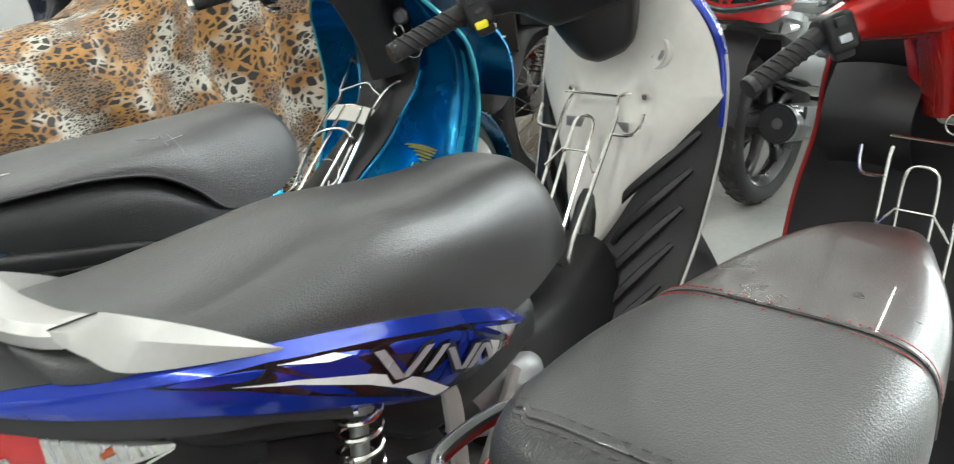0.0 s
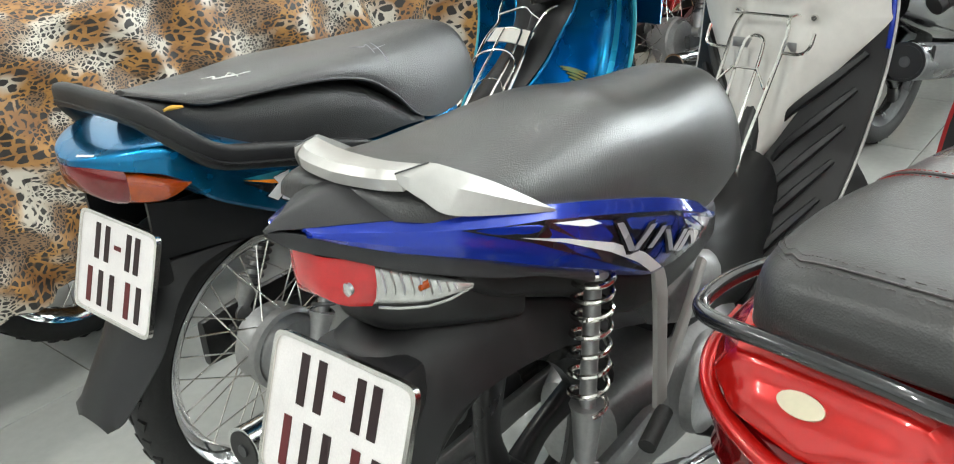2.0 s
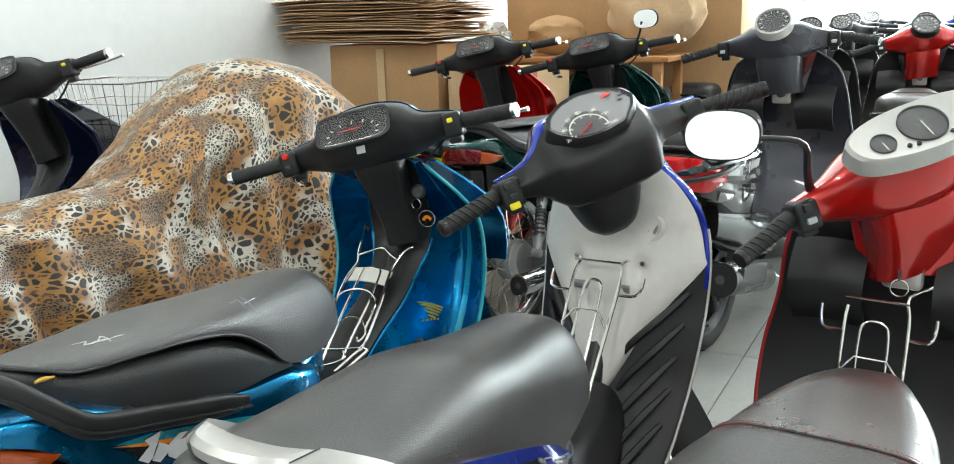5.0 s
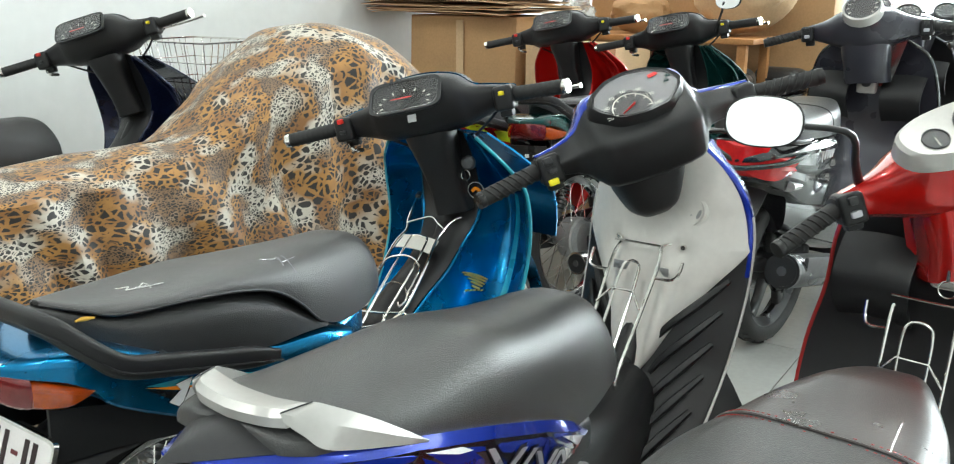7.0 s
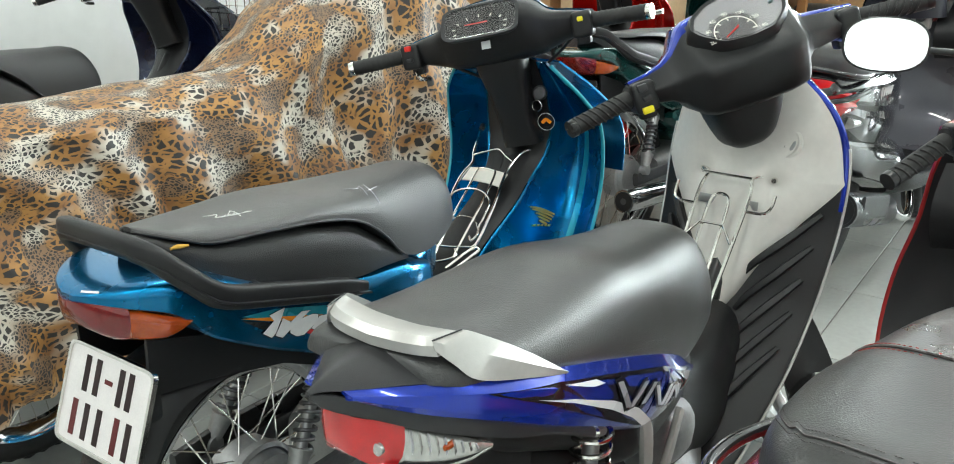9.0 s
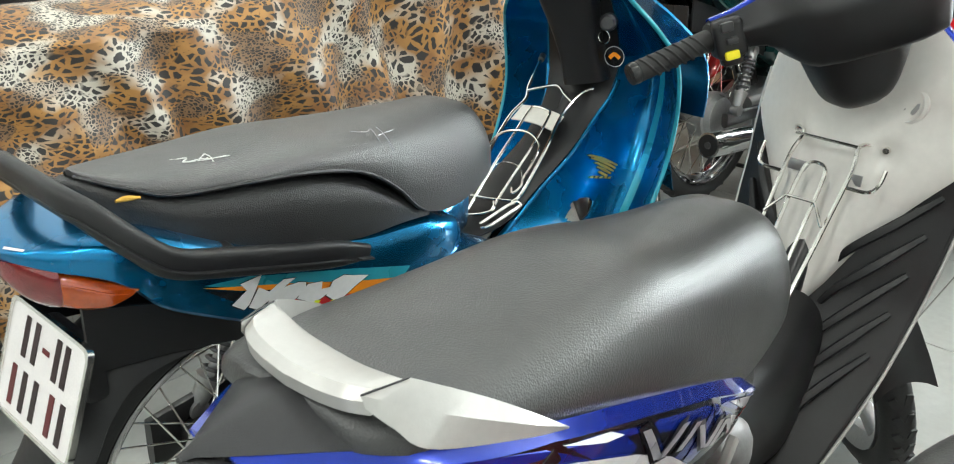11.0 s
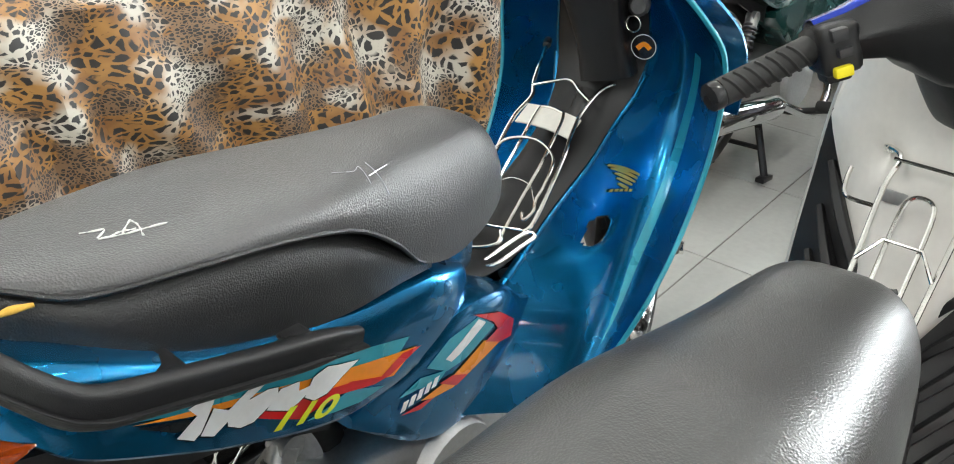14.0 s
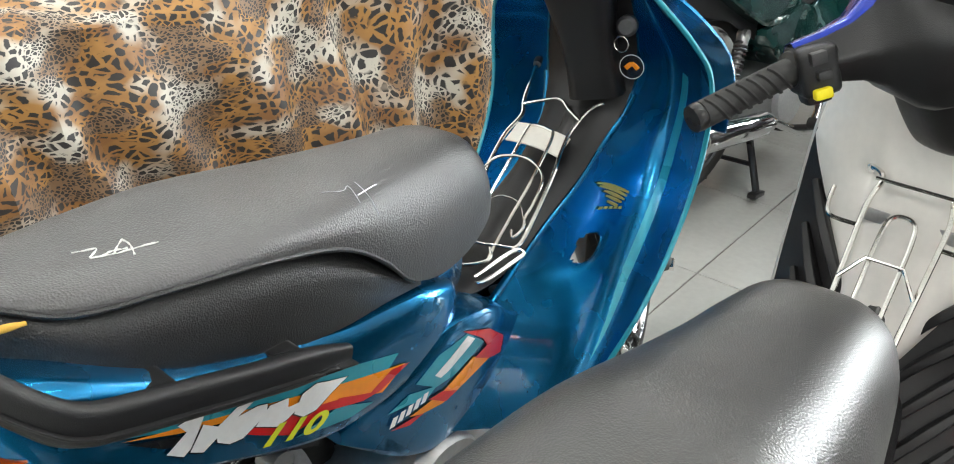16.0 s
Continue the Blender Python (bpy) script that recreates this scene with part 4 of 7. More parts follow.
    # leg shield: painted flanks from the tunnel out to the rolled edge
    for s in (-1, 1):
        bm, at = flank_sheet(s, HOLE if fancy else None)
        side = part("leg_shield", bm, shield, bike)
        if fancy:
            part("hole_rim", tube([at(i, u) for i, u in HOLE + HOLE[:2]], 0.0030, 8, 50, caps=False), shield, side)
        part("tunnel_rim", sweep([(p[0] - 0.002, s * (p[1] + 0.004), p[2] - 0.001) for p in TUNNEL[22:74]], [(0.012, 0.012)] * 52, e=2.6), shield, side)
        part("shield_edge", tube([(p[0], s * p[1], p[2]) for p in FL_B], 0.0045, 8), stripe, side)
        if fancy:
            part("side_stripe", sheet([[flank(i, float(np.interp(i, (18, 26, 31, 41, 46, 52), (0.60, 0.605, 0.63, 0.65, 0.70, 0.74))) + k, s, 0.004) for k in (0, 0.03, 0.06, 0.09)] for i in np.linspace(18, 52, 50)], 0.0008), stripe, side)
    part("shield_front", sheet([[(FL_C[i][0] + 0.02, y * FL_B[i][1] * 0.8, FL_C[i][2]) for y in np.linspace(-1, 1, 9)] for i in range(0, 30, 3)], 0.005), shield, bike)
    # dark tunnel between the flanks
    tl = [(0.870, 0.072, 0.955), (0.898, 0.085, 0.88), (0.914, 0.088, 0.80), (0.905, 0.076, 0.742), (0.874, 0.062, 0.696), (0.81, 0.056, 0.637), (0.72, 0.054, 0.588), (0.635, 0.057, 0.545), (0.56, 0.060, 0.536), (0.50, 0.050, 0.538), (0.462, 0.022, 0.541)]
    grid = []
    for x, w, z in curve(tl, 44):
        grid.append([(x - 0.008 * (1 - k ** 2), w * k, z + 0.012 * (1 - k ** 4)) for k in np.linspace(-1, 1, 17)])
    part("centre_tunnel", sheet(grid, 0.006), PLASTIC, bike)
    if rack:
        wire_rack(bike)
    underbone_bars(bike, (0.80, 0.0, 1.007), steer, cover or paint, DECAL_WHITE, fancy, 4.5 if fancy else 0.0)
    # fork and front wheel
    ft = steer_matrix((0.80, 0.005, 1.005), steer)
    ax = Vector((0.415, 0, -0.715))
    for s in (-1, 1):
        part("fork_leg", tube([(0.20, s * 0.080, -0.40), (0.24, s * 0.085, -0.48), ax + Vector((0, s * 0.085, 0))], [0.016, 0.017, 0.021], 12), DARK_STEEL, bike, "", ft)
    wheel_parts(bike, ax.x, ax.z, 0, 0.28, 0.064, "spoke", None, ft)
    arc = [(ax.x + 0.31 * math.cos(radians(t)), 0, ax.z + 0.31 * math.sin(radians(t))) for t in range(10, 131, 10)]
    part("front_mudguard", sheet([[(x * 1 + 0, y, z - 8 * y * y) for y in np.linspace(-0.055, 0.055, 7)] for x, _, z in arc], 0.004), paint, bike, "", ft)
    return bike


def wave_trim(bike):
    """The graphics, badges, chalk marks and fittings of the teal motorbike."""
    d = lambda pts, mt, proud=0.0012, body=W_BODY: side_decal(bike, body, pts, mt, proud)
    d([(-0.069, 0.690), (-0.005, 0.681), (0.080, 0.656), (0.172, 0.627), (0.297, 0.586), (0.276, 0.570), (0.186, 0.602), (0.079, 0.636), (-0.006, 0.664)], TEAL_LIGHT, 0.0008)
    d([(-0.072, 0.688), (0.007, 0.664), (0.079, 0.641), (0.186, 0.602), (0.312, 0.563), (0.268, 0.543), (0.191, 0.577), (0.119, 0.606), (0.041, 0.645), (-0.020, 0.666)], ORANGE, 0.0014)
    d([(0.320, 0.560), (0.283, 0.569), (0.231, 0.553), (0.171, 0.575), (0.190, 0.582), (0.262, 0.549)], DECAL_RED, 0.0020)
    d([(0.024, 0.640), (0.102, 0.612), (0.190, 0.580), (0.171, 0.573), (0.113, 0.579), (0.069, 0.608)], DECAL_RED, 0.0018)
    d([(0.252, 0.538), (0.190, 0.570), (0.162, 0.567), (0.122, 0.569), (0.171, 0.551), (0.210, 0.540)], TEAL_LIGHT, 0.0012)
    d([(-0.070, 0.684), (-0.020, 0.664), (-0.012, 0.652), (-0.033, 0.656)], DECAL_BLACK, 0.0020)
    # the slanted white name, drawn as plain brush shapes with a dark edge
    for pts in ([(-0.034, 0.650), (-0.017, 0.637), (-0.009, 0.642), (0.012, 0.678), (-0.020, 0.676), (-0.012, 0.664)],
                [(-0.010, 0.638), (0.004, 0.629), (0.030, 0.642), (0.066, 0.654), (0.046, 0.659), (0.022, 0.650), (0.006, 0.662)],
                [(0.020, 0.631), (0.034, 0.620), (0.050, 0.617), (0.081, 0.630), (0.083, 0.641), (0.070, 0.646), (0.036, 0.648), (0.020, 0.641)],
                [(0.066, 0.622), (0.094, 0.604), (0.108, 0.605), (0.138, 0.614), (0.110, 0.620), (0.112, 0.631), (0.086, 0.637)],
                [(0.118, 0.606), (0.132, 0.593), (0.152, 0.590), (0.174, 0.598), (0.203, 0.606), (0.172, 0.617), (0.154, 0.625), (0.132, 0.624), (0.124, 0.614)]):
        cx, cz = sum(p[0] for p in pts) / len(pts), sum(p[1] for p in pts) / len(pts)
        d([(cx + (x - cx) * 1.05, cz + (z - cz) * 1.07 - 0.0006) for x, z in pts], DECAL_BLACK, 0.0026)
        d(pts, DECAL_WHITE, 0.0032)
    for s in (-1, 1):
        bm = lettering("110", 0.030, bold=0.0010)
        xs = [v.co.x for v in bm.verts]
        wide = max(xs)
        for v in bm.verts:
            a, b = (v.co.x / wide if s < 0 else 1 - v.co.x / wide), v.co.y / 0.021
            x, z = 0.064 + 0.092 * a + 0.022 * b, 0.594 - 0.035 * a + 0.017 * b
            v.co = Vector((x, s * (shell_side(W_BODY, W_PROF, x, z) + 0.0045), z))
        part("number", bm, DECAL_YELLOW, bike, "yellow number 110")
    f = lambda pts, mt, proud=0.0012: side_decal(bike, W_FRONT, pts, mt, proud)
    f([(0.335, 0.515), (0.382, 0.536), (0.447, 0.537), (0.494, 0.499), (0.425, 0.483), (0.379, 0.486)], TEAL_LIGHT, 0.0010)
    f([(0.374, 0.508), (0.448, 0.533), (0.468, 0.518), (0.404, 0.499), (0.387, 0.497)], DECAL_WHITE, 0.0016)
    f([(0.466, 0.488), (0.516, 0.460), (0.395, 0.450), (0.349, 0.459), (0.324, 0.469), (0.393, 0.471)], ORANGE, 0.0018)
    f([(0.436, 0.546), (0.506, 0.515), (0.555, 0.476), (0.549, 0.449), (0.514, 0.459), (0.470, 0.484), (0.502, 0.489), (0.488, 0.508)], DECAL_RED, 0.0022)
    f([(0.391, 0.473), (0.428, 0.453), (0.401, 0.450), (0.361, 0.476)], DECAL_RED, 0.0024)
    f([(0.287, 0.468), (0.337, 0.463), (0.354, 0.458), (0.325, 0.455)], DECAL_RED, 0.0020)
    f([(0.283, 0.497), (0.323, 0.506), (0.379, 0.488), (0.361, 0.478), (0.320, 0.490)], TEAL_LIGHT, 0.0011)
    for k in range(5):
        a, b = 0.284 + 0.0150 * k, 0.474 + 0.0010 * k
        f([(a, b), (a + 0.010, b - 0.001), (a + 0.017, b + 0.0125), (a + 0.007, b + 0.0135)], DECAL_WHITE, 0.0030)
    # winged gold badge on the flank
    def skin(i, u, lift=0.0065):
        a = flank(i, u, -1)
        n = (flank(i + 0.2, u, -1) - a).cross(flank(i, u + 0.02, -1) - a).normalized()
        return a + n * (-lift if n.x > 0 else lift)

    wing = (((32.0, 0.118), (33.1, 0.392)), ((32.35, 0.150), (33.45, 0.388)), ((32.9, 0.200), (33.8, 0.384)), ((33.4, 0.238), (34.1, 0.376)), ((33.95, 0.270), (34.4, 0.358)))
    for (i0, u0), (i1, u1) in wing:
        rows = [[skin(i0 + (i1 - i0) * f ** 1.25 + w * (0.05 + 0.24 * math.sin(math.pi * min(1.0, 0.15 + 0.7 * f))), u0 + (u1 - u0) * f) for w in (0, 0.5, 1)] for f in np.linspace(0, 1, 9)]
        part("badge_feather", sheet(rows, 0.0012), GOLD, bike, "gold winged badge")
    for k in range(5):
        u = 0.235 + 0.034 * k
        part("badge_bar", sheet([[skin(34.55 + w, u + q) for w in (0, 0.26)] for q in (0, 0.022)], 0.0012), GOLD, bike)
    # lock, ring, round sticker, plate label, screw
    part("ignition_lock", join(lathe([(0.017, 0), (0.017, 0.012), (0.012, 0.016)], 20, "x", (0.0, 0, 0)),), DARK_STEEL, bike, "", Matrix.Translation((0.880, -0.072, 0.885)) @ pose(0, 0, 0, 0, 0, 195))
    part("key_ring", lathe([(0.0125 + 0.0014 * math.cos(t), 0.0014 * math.sin(t)) for t in np.linspace(0, 2 * math.pi, 8)[:-1]], 22, "x", (0.862, -0.074, 0.858), True), STEEL, bike)
    st = part("sticker", lathe([(0.021, 0), (0.021, 0.0015)], 28, "x"), DECAL_BLACK, bike, "round black sticker with a gold emblem", Matrix.Translation((0.894, -0.082, 0.817)) @ pose(0, 0, 0, 0, -4, 12))
    part("sticker_ring", lathe([(0.0195, -0.0006), (0.0205, -0.0006), (0.0205, 0.0), (0.0195, 0.0)], 28, "x", closed=True), DECAL_WHITE, st, "", Matrix.Translation((0.8935, -0.0822, 0.817)) @ pose(0, 0, 0, 0, -4, 12))
    part("sticker_emblem", sweep([(0, 0.010, -0.004), (0, 0.0, 0.005), (0, -0.011, -0.002)], [(0.0012, 0.008)] * 3, smooth=8), ORANGE, st, "", Matrix.Translation((0.8928, -0.0824, 0.817)) @ pose(0, 0, 0, 0, -4, 12))
    lm = Matrix.Translation((0.898, 0.020, 0.722)) @ pose(0, 0, 0, 0, 46, 0)
    for dz, hz, mt_ in ((0.022, 0.016, DECAL_BLACK), (-0.010, 0.040, DECAL_BLACK)):
        lab = part("info_label", box((0, 0.004 if dz > 0 else 0, dz), (0.001, 0.090 if dz > 0 else 0.080, hz), 0.0004, 1), mt_, bike, "black metal label with unreadable pale lines", lm)
        for k in range(2 if dz > 0 else 5):
            part("label_line", box((-0.0012, 0.004 * (k % 2), dz + hz * 0.5 - 0.004 - 0.0078 * k), (0.0006, 0.072 - 0.012 * (k % 3), 0.0042), 0.0001, 1), DECAL_SILVER, lab, "", lm)
    part("screw", lathe([(0.006, 0), (0.006, 0.004), (0.003, 0.006)], 12, "x"), BRASS, bike, "", Matrix.Translation((0.832, 0.03, 0.885)) @ pose(0, 0, 0, 0, 0, 180))
    # chalk strokes on the seat

    def on_seat(x, y):
        k = np.array(curve(W_SEAT, 54))
        w, zb, zt = (np.interp(x, k[:, 0], k[:, i]) for i in (1, 2, 3))
        c = min(0.999, abs(y / w)) ** (3.2 / 2)
        return (x, y, zb + (zt - zb) * math.sqrt(1 - c * c) ** (2 / (3.2 * 0.85)) - 0.07 * y + 0.0006)

    for pts in ([(-0.030, -0.015), (-0.018, -0.019), (-0.009, -0.021), (-0.018, -0.030), (-0.025, -0.036), (-0.014, -0.040), (-0.004, -0.042)], [(0.017, -0.020), (0.016, -0.034), (0.007, -0.056)],
                [(0.036, -0.050), (0.021, -0.046), (0.006, -0.044), (-0.004, -0.042), (0.006, -0.030), (0.017, -0.020)], [(-0.016, -0.040), (-0.004, -0.036), (0.010, -0.040)]):
        part("chalk_mark", tube([on_seat(q[0], q[1]) for q in curve([(a, b, 0) for a, b in pts], 14)], [0.0003 + 0.0010 * abs(math.sin(2.3 * q + len(pts))) for q in range(14)], 5), CHALK, bike, "white chalk mark")
    for pts in ([(0.226, -0.068), (0.251, -0.075), (0.264, -0.070), (0.259, -0.094)], [(0.278, -0.067), (0.279, -0.103)], [(0.265, -0.085), (0.303, -0.076)]):
        part("faint_chalk_mark", tube([on_seat(q[0], q[1]) for q in curve([(a, b, 0) for a, b in pts], 12)], 0.0005, 5), DECAL_SILVER, bike)
    part("torn_foam", hull([(-0.148, 0.002, 0.786, 0.789), (-0.135, 0.004, 0.784, 0.791), (-0.118, 0.002, 0.783, 0.786)], 8, 2), FOAM, bike, "yellow foam showing at a torn seam", Matrix.Translation((0.012, -0.074, 0.016)))
    part("name_strip", box((0, 0, 0), (0.001, 0.026, 0.0035), 0.0003, 1), DECAL_WHITE, bike, "", Matrix.Translation((-0.242, -0.036, 0.7645)) @ pose(0, 0, 0, 0, 62, 28))

# ---- blue underbone motorbike ----
V_SEAT = [(-0.262, 0.05, 0.814, 0.838), (-0.25, 0.086, 0.812, 0.842), (-0.2, 0.110, 0.796, 0.844), (-0.11, 0.126, 0.766, 0.834), (0.0, 0.134, 0.724, 0.833), (0.12, 0.138, 0.676, 0.831), (0.24, 0.132, 0.632, 0.8085), (0.3301, 0.122, 0.606, 0.796), (0.4102, 0.112, 0.600, 0.789), (0.4814, 0.102, 0.605, 0.773), (0.5348, 0.090, 0.6057, 0.722), (0.5680, 0.076, 0.6035, 0.666), (0.5840, 0.056, 0.58, 0.612)]
V_W = curve([(-0.350, 0.004, 0), (-0.338, 0.016, 0), (-0.30, 0.044, 0), (-0.25, 0.078, 0), (-0.2, 0.104, 0), (-0.1, 0.128, 0), (0.0, 0.134, 0), (0.1, 0.136, 0), (0.2, 0.134, 0), (0.3, 0.125, 0), (0.4, 0.11, 0)], 60)
V_UP = curve([(-0.350, 0.829, 0), (-0.33, 0.827, 0), (-0.30, 0.824, 0), (-0.262, 0.820, 0), (-0.2, 0.810, 0), (-0.121, 0.792, 0), (0.047, 0.739, 0), (0.196, 0.684, 0), (0.30, 0.636, 0), (0.345, 0.606, 0)], 60)
V_LOW = curve([(-0.350, 0.826, 0), (-0.328, 0.820, 0), (-0.295, 0.803, 0), (-0.258, 0.785, 0), (-0.197, 0.760, 0), (-0.074, 0.700, 0), (0.097, 0.616, 0), (0.17, 0.592, 0), (0.26, 0.588, 0), (0.345, 0.600, 0)], 60)
V_GREY = curve([(-0.350, 0.825, 0), (-0.334, 0.808, 0), (-0.295, 0.788, 0), (-0.262, 0.770, 0), (-0.212, 0.748, 0), (-0.15, 0.722, 0), (-0.09, 0.700, 0), (0.0, 0.652, 0)], 60)
V_TOP = curve([(-0.350, 0.831, 0), (-0.332, 0.837, 0), (-0.29, 0.842, 0), (-0.25, 0.843, 0), (-0.2, 0.840, 0), (-0.12, 0.82, 0)], 40)
V_UNDER = [(-0.320, 0.008, 0.806, 0.818), (-0.29, 0.030, 0.792, 0.812), (-0.245, 0.050, 0.770, 0.80), (-0.19, 0.078, 0.725, 0.782), (-0.14, 0.088, 0.68, 0.748), (-0.06, 0.092, 0.64, 0.71), (0.04, 0.096, 0.59, 0.66), (0.12, 0.120, 0.535, 0.62), (0.22, 0.118, 0.520, 0.61), (0.32, 0.110, 0.515, 0.61), (0.42, 0.09, 0.51, 0.60)]


def along(line, x):
    return float(np.interp(x, [q[0] for q in line], [q[1] for q in line]))


def blue_side(x, z):
    """How far out the blue panel lies: a ridge in its upper third, hollow above, swelling below."""
    f = (z - along(V_LOW, x)) / max(0.004, along(V_UP, x) - along(V_LOW, x))
    return along(V_W, x) + float(np.interp(f, [0, 0.08, 0.3, 0.55, 0.72, 0.80, 1.0], [-0.008, -0.001, 0.003, 0.0025, 0.001, -0.003, -0.011]))


def viva(m):
    bike = thing("motorbike", "blue underbone motorbike with black seat and pale grey leg shield", "motorbike", m, "parked motorbikes")
    part("seat", loft(seat_rings(V_SEAT, 60, 30, 3.0, 0.05, 0.014), True), VINYL_SMOOTH, bike, "smooth black vinyl seat")
    xs = np.linspace(-0.322, 0.342, 64)
    for s in (-1, 1):
        rows = []
        for x in xs:
            zu, zl = along(V_UP, x), along(V_LOW, x)
            rows.append([(x, s * blue_side(x, zl + (zu - zl) * f), zl + (zu - zl) * f) for f in (0, 0.08, 0.18, 0.3, 0.42, 0.55, 0.72, 0.80, 0.9, 1.0)])
        part("side_panel", sheet(rows, 0.004), BLUE, bike, "glossy blue side panel", sharp=24)
        rows = []
        for x in np.linspace(-0.349, 0.0, 34):
            w, zl, zg = along(V_W, x), along(V_LOW, x), along(V_GREY, x)
            rows.append([(x, s * max(0.003, w - 0.007), zl + 0.002), (x, s * max(0.003, w - 0.006), zl * 0.5 + zg * 0.5), (x, s * max(0.003, w - 0.008), min(zl, zg)), (x, s * max(0.002, w - 0.022), min(zl, zg) + 0.003)])
        part("under_panel", sheet(rows, 0.004), PLASTIC_GREY, bike, "", sharp=28)
    part("tail_cowl", sheet([[(x, k * max(0.004, along(V_W, x) - 0.009), along(V_UP, x) + (along(V_TOP, x) - along(V_UP, x)) * (1 - abs(k) ** 1.8)) for k in np.linspace(-1, 1, 21)] for x in np.linspace(-0.349, -0.12, 26)], 0.004), PLASTIC_GREY, bike, "matt dark grey tail cowl")
    part("tail_base", hull([(-0.262, 0.020, 0.70, 0.735), (-0.245, 0.036, 0.68, 0.735), (-0.21, 0.052, 0.665, 0.74), (-0.15, 0.075, 0.645, 0.735), (-0.08, 0.085, 0.62, 0.71)], 16, 4), PLASTIC, bike)
    part("under_body", hull(V_UNDER, 40, 4.0, 32), PLASTIC, bike)
    prof = [(0, 1), (0.97, 1.0), (1.0, 0.90), (1.0, 0.55), (0.93, 0.22), (0.80, 0.0), (0, 0)]
    lamp = part("tail_lamp", shell([(-0.345, 0.010, 0.788, 0.812), (-0.340, 0.022, 0.766, 0.809), (-0.326, 0.036, 0.752, 0.804), (-0.300, 0.050, 0.742, 0.794)], prof, 14), RED_BRIGHT, bike)
    part("lamp_emblem", lathe([(0.007, 0.004), (0.007, 0), (0.005, -0.001)], 16, "x", (-0.3270, -0.0365, 0.772)), CLEAR_LENS, lamp, "", None)
    for s in (-1, 1):
        keys = [(-0.2998, 0.0505, 0.742, 0.794), (-0.283, 0.062, 0.736, 0.785), (-0.260, 0.078, 0.732, 0.772), (-0.240, 0.090, 0.734, 0.762), (-0.216, 0.100, 0.740, 0.748)]
        ind = part("indicator", half_hull(keys, s, 0.03, 16, 4.5), CLEAR_LENS, lamp, "clear ribbed indicator lens")
        for k in range(9):
            x = -0.294 + 0.0075 * k
            w = float(np.interp(x, [q[0] for q in keys], [q[1] for q in keys]))
            zb, zt = (float(np.interp(x, [q[0] for q in keys], [q[i] for q in keys])) for i in (2, 3))
            part("lens_rib", tube([(x - 0.002, s * (w - 0.001), zt - 0.006), (x, s * (w + 0.0005), (zb + zt) / 2), (x + 0.002, s * (w - 0.003), zb + 0.007)], 0.0013, 5), CLEAR_LENS if k % 2 else DECAL_SILVER, ind)
        part("bulb", hull([(-0.268, 0.002, 0.758, 0.764), (-0.256, 0.005, 0.756, 0.768), (-0.244, 0.002, 0.756, 0.762)], 8, 2), AMBER, ind, "", Matrix.Translation((0, s * 0.075, -0.004)))
        part("lens_edge", tube([(x, s * (w - 0.002), zb + 0.0015) for x, w, zb, zt in keys], 0.0016, 6), CLEAR_LENS, ind)
    lamp.location = (0.030, 0.0, -0.016)
    # silver grab rail: a bar round the tail that ends in broad tilted fins
    rim = curve([(-0.264, 0.0, 0.862), (-0.262, 0.030, 0.863), (-0.256, 0.054, 0.863), (-0.246, 0.070, 0.862)], 12)
    inner = curve([(-0.216, 0.0, 0.858), (-0.216, 0.030, 0.859), (-0.213, 0.058, 0.861), (-0.209, 0.078, 0.862)], 12)
    rings = []
    for a, b in zip(rim, inner):
        rings.append([(b[0], b[1], b[2] - 0.016), (b[0] + 0.001, b[1], b[2] - 0.004), (b[0] - 0.004, b[1], b[2]), (a[0] + 0.008, a[1] * 0.97, a[2] + 0.001), (a[0] + 0.001, a[1], a[2] - 0.006), (a[0] + 0.003, a[1], a[2] - 0.018)])
    rings = [[(x, -y, z) for x, y, z in r] for r in reversed(rings[1:])] + rings
    rail = part("grab_rail", loft(rings), SILVER, bike, "silver painted grab rail", sharp=34)
    for s in (-1, 1):
        top = curve([(-0.211, 0.076, 0.863), (-0.200, 0.084, 0.858), (-0.152, 0.101, 0.829), (-0.112, 0.113, 0.801), (-0.077, 0.124, 0.775)], 24)
        mid = curve([(-0.249, 0.068, 0.863), (-0.224, 0.084, 0.850), (-0.188, 0.103, 0.832), (-0.118, 0.121, 0.796), (-0.076, 0.126, 0.7745)], 24)
        low = curve([(-0.248, 0.071, 0.853), (-0.234, 0.084, 0.836), (-0.212, 0.101, 0.815), (-0.126, 0.121, 0.788), (-0.076, 0.125, 0.772)], 24)
        inn = curve([(-0.214, 0.066, 0.846), (-0.210, 0.074, 0.832), (-0.200, 0.086, 0.812), (-0.124, 0.112, 0.788), (-0.078, 0.120, 0.772)], 24)
        part("rail_fin", loft([[(p[0], s * p[1], p[2]) for p in ring] for ring in zip(top, mid, low, inn)]), SILVER, rail, "broad tilted silver fin", sharp=30)
        part("rail_joint", tube([(-0.2495, s * 0.0685, 0.8635), (-0.230, s * 0.0735, 0.8640), (-0.212, s * 0.0765, 0.8635)], 0.0009, 5), PLASTIC_GREY, rail)
    # graphics

    def d(pts, material, proud=0.0012, cuts=3):
        for s in (-1, 1):
            part("decal", lay(outline(pts, cuts), lambda x, z: Vector((x, s * (blue_side(x, z) + proud), z))), material, bike)

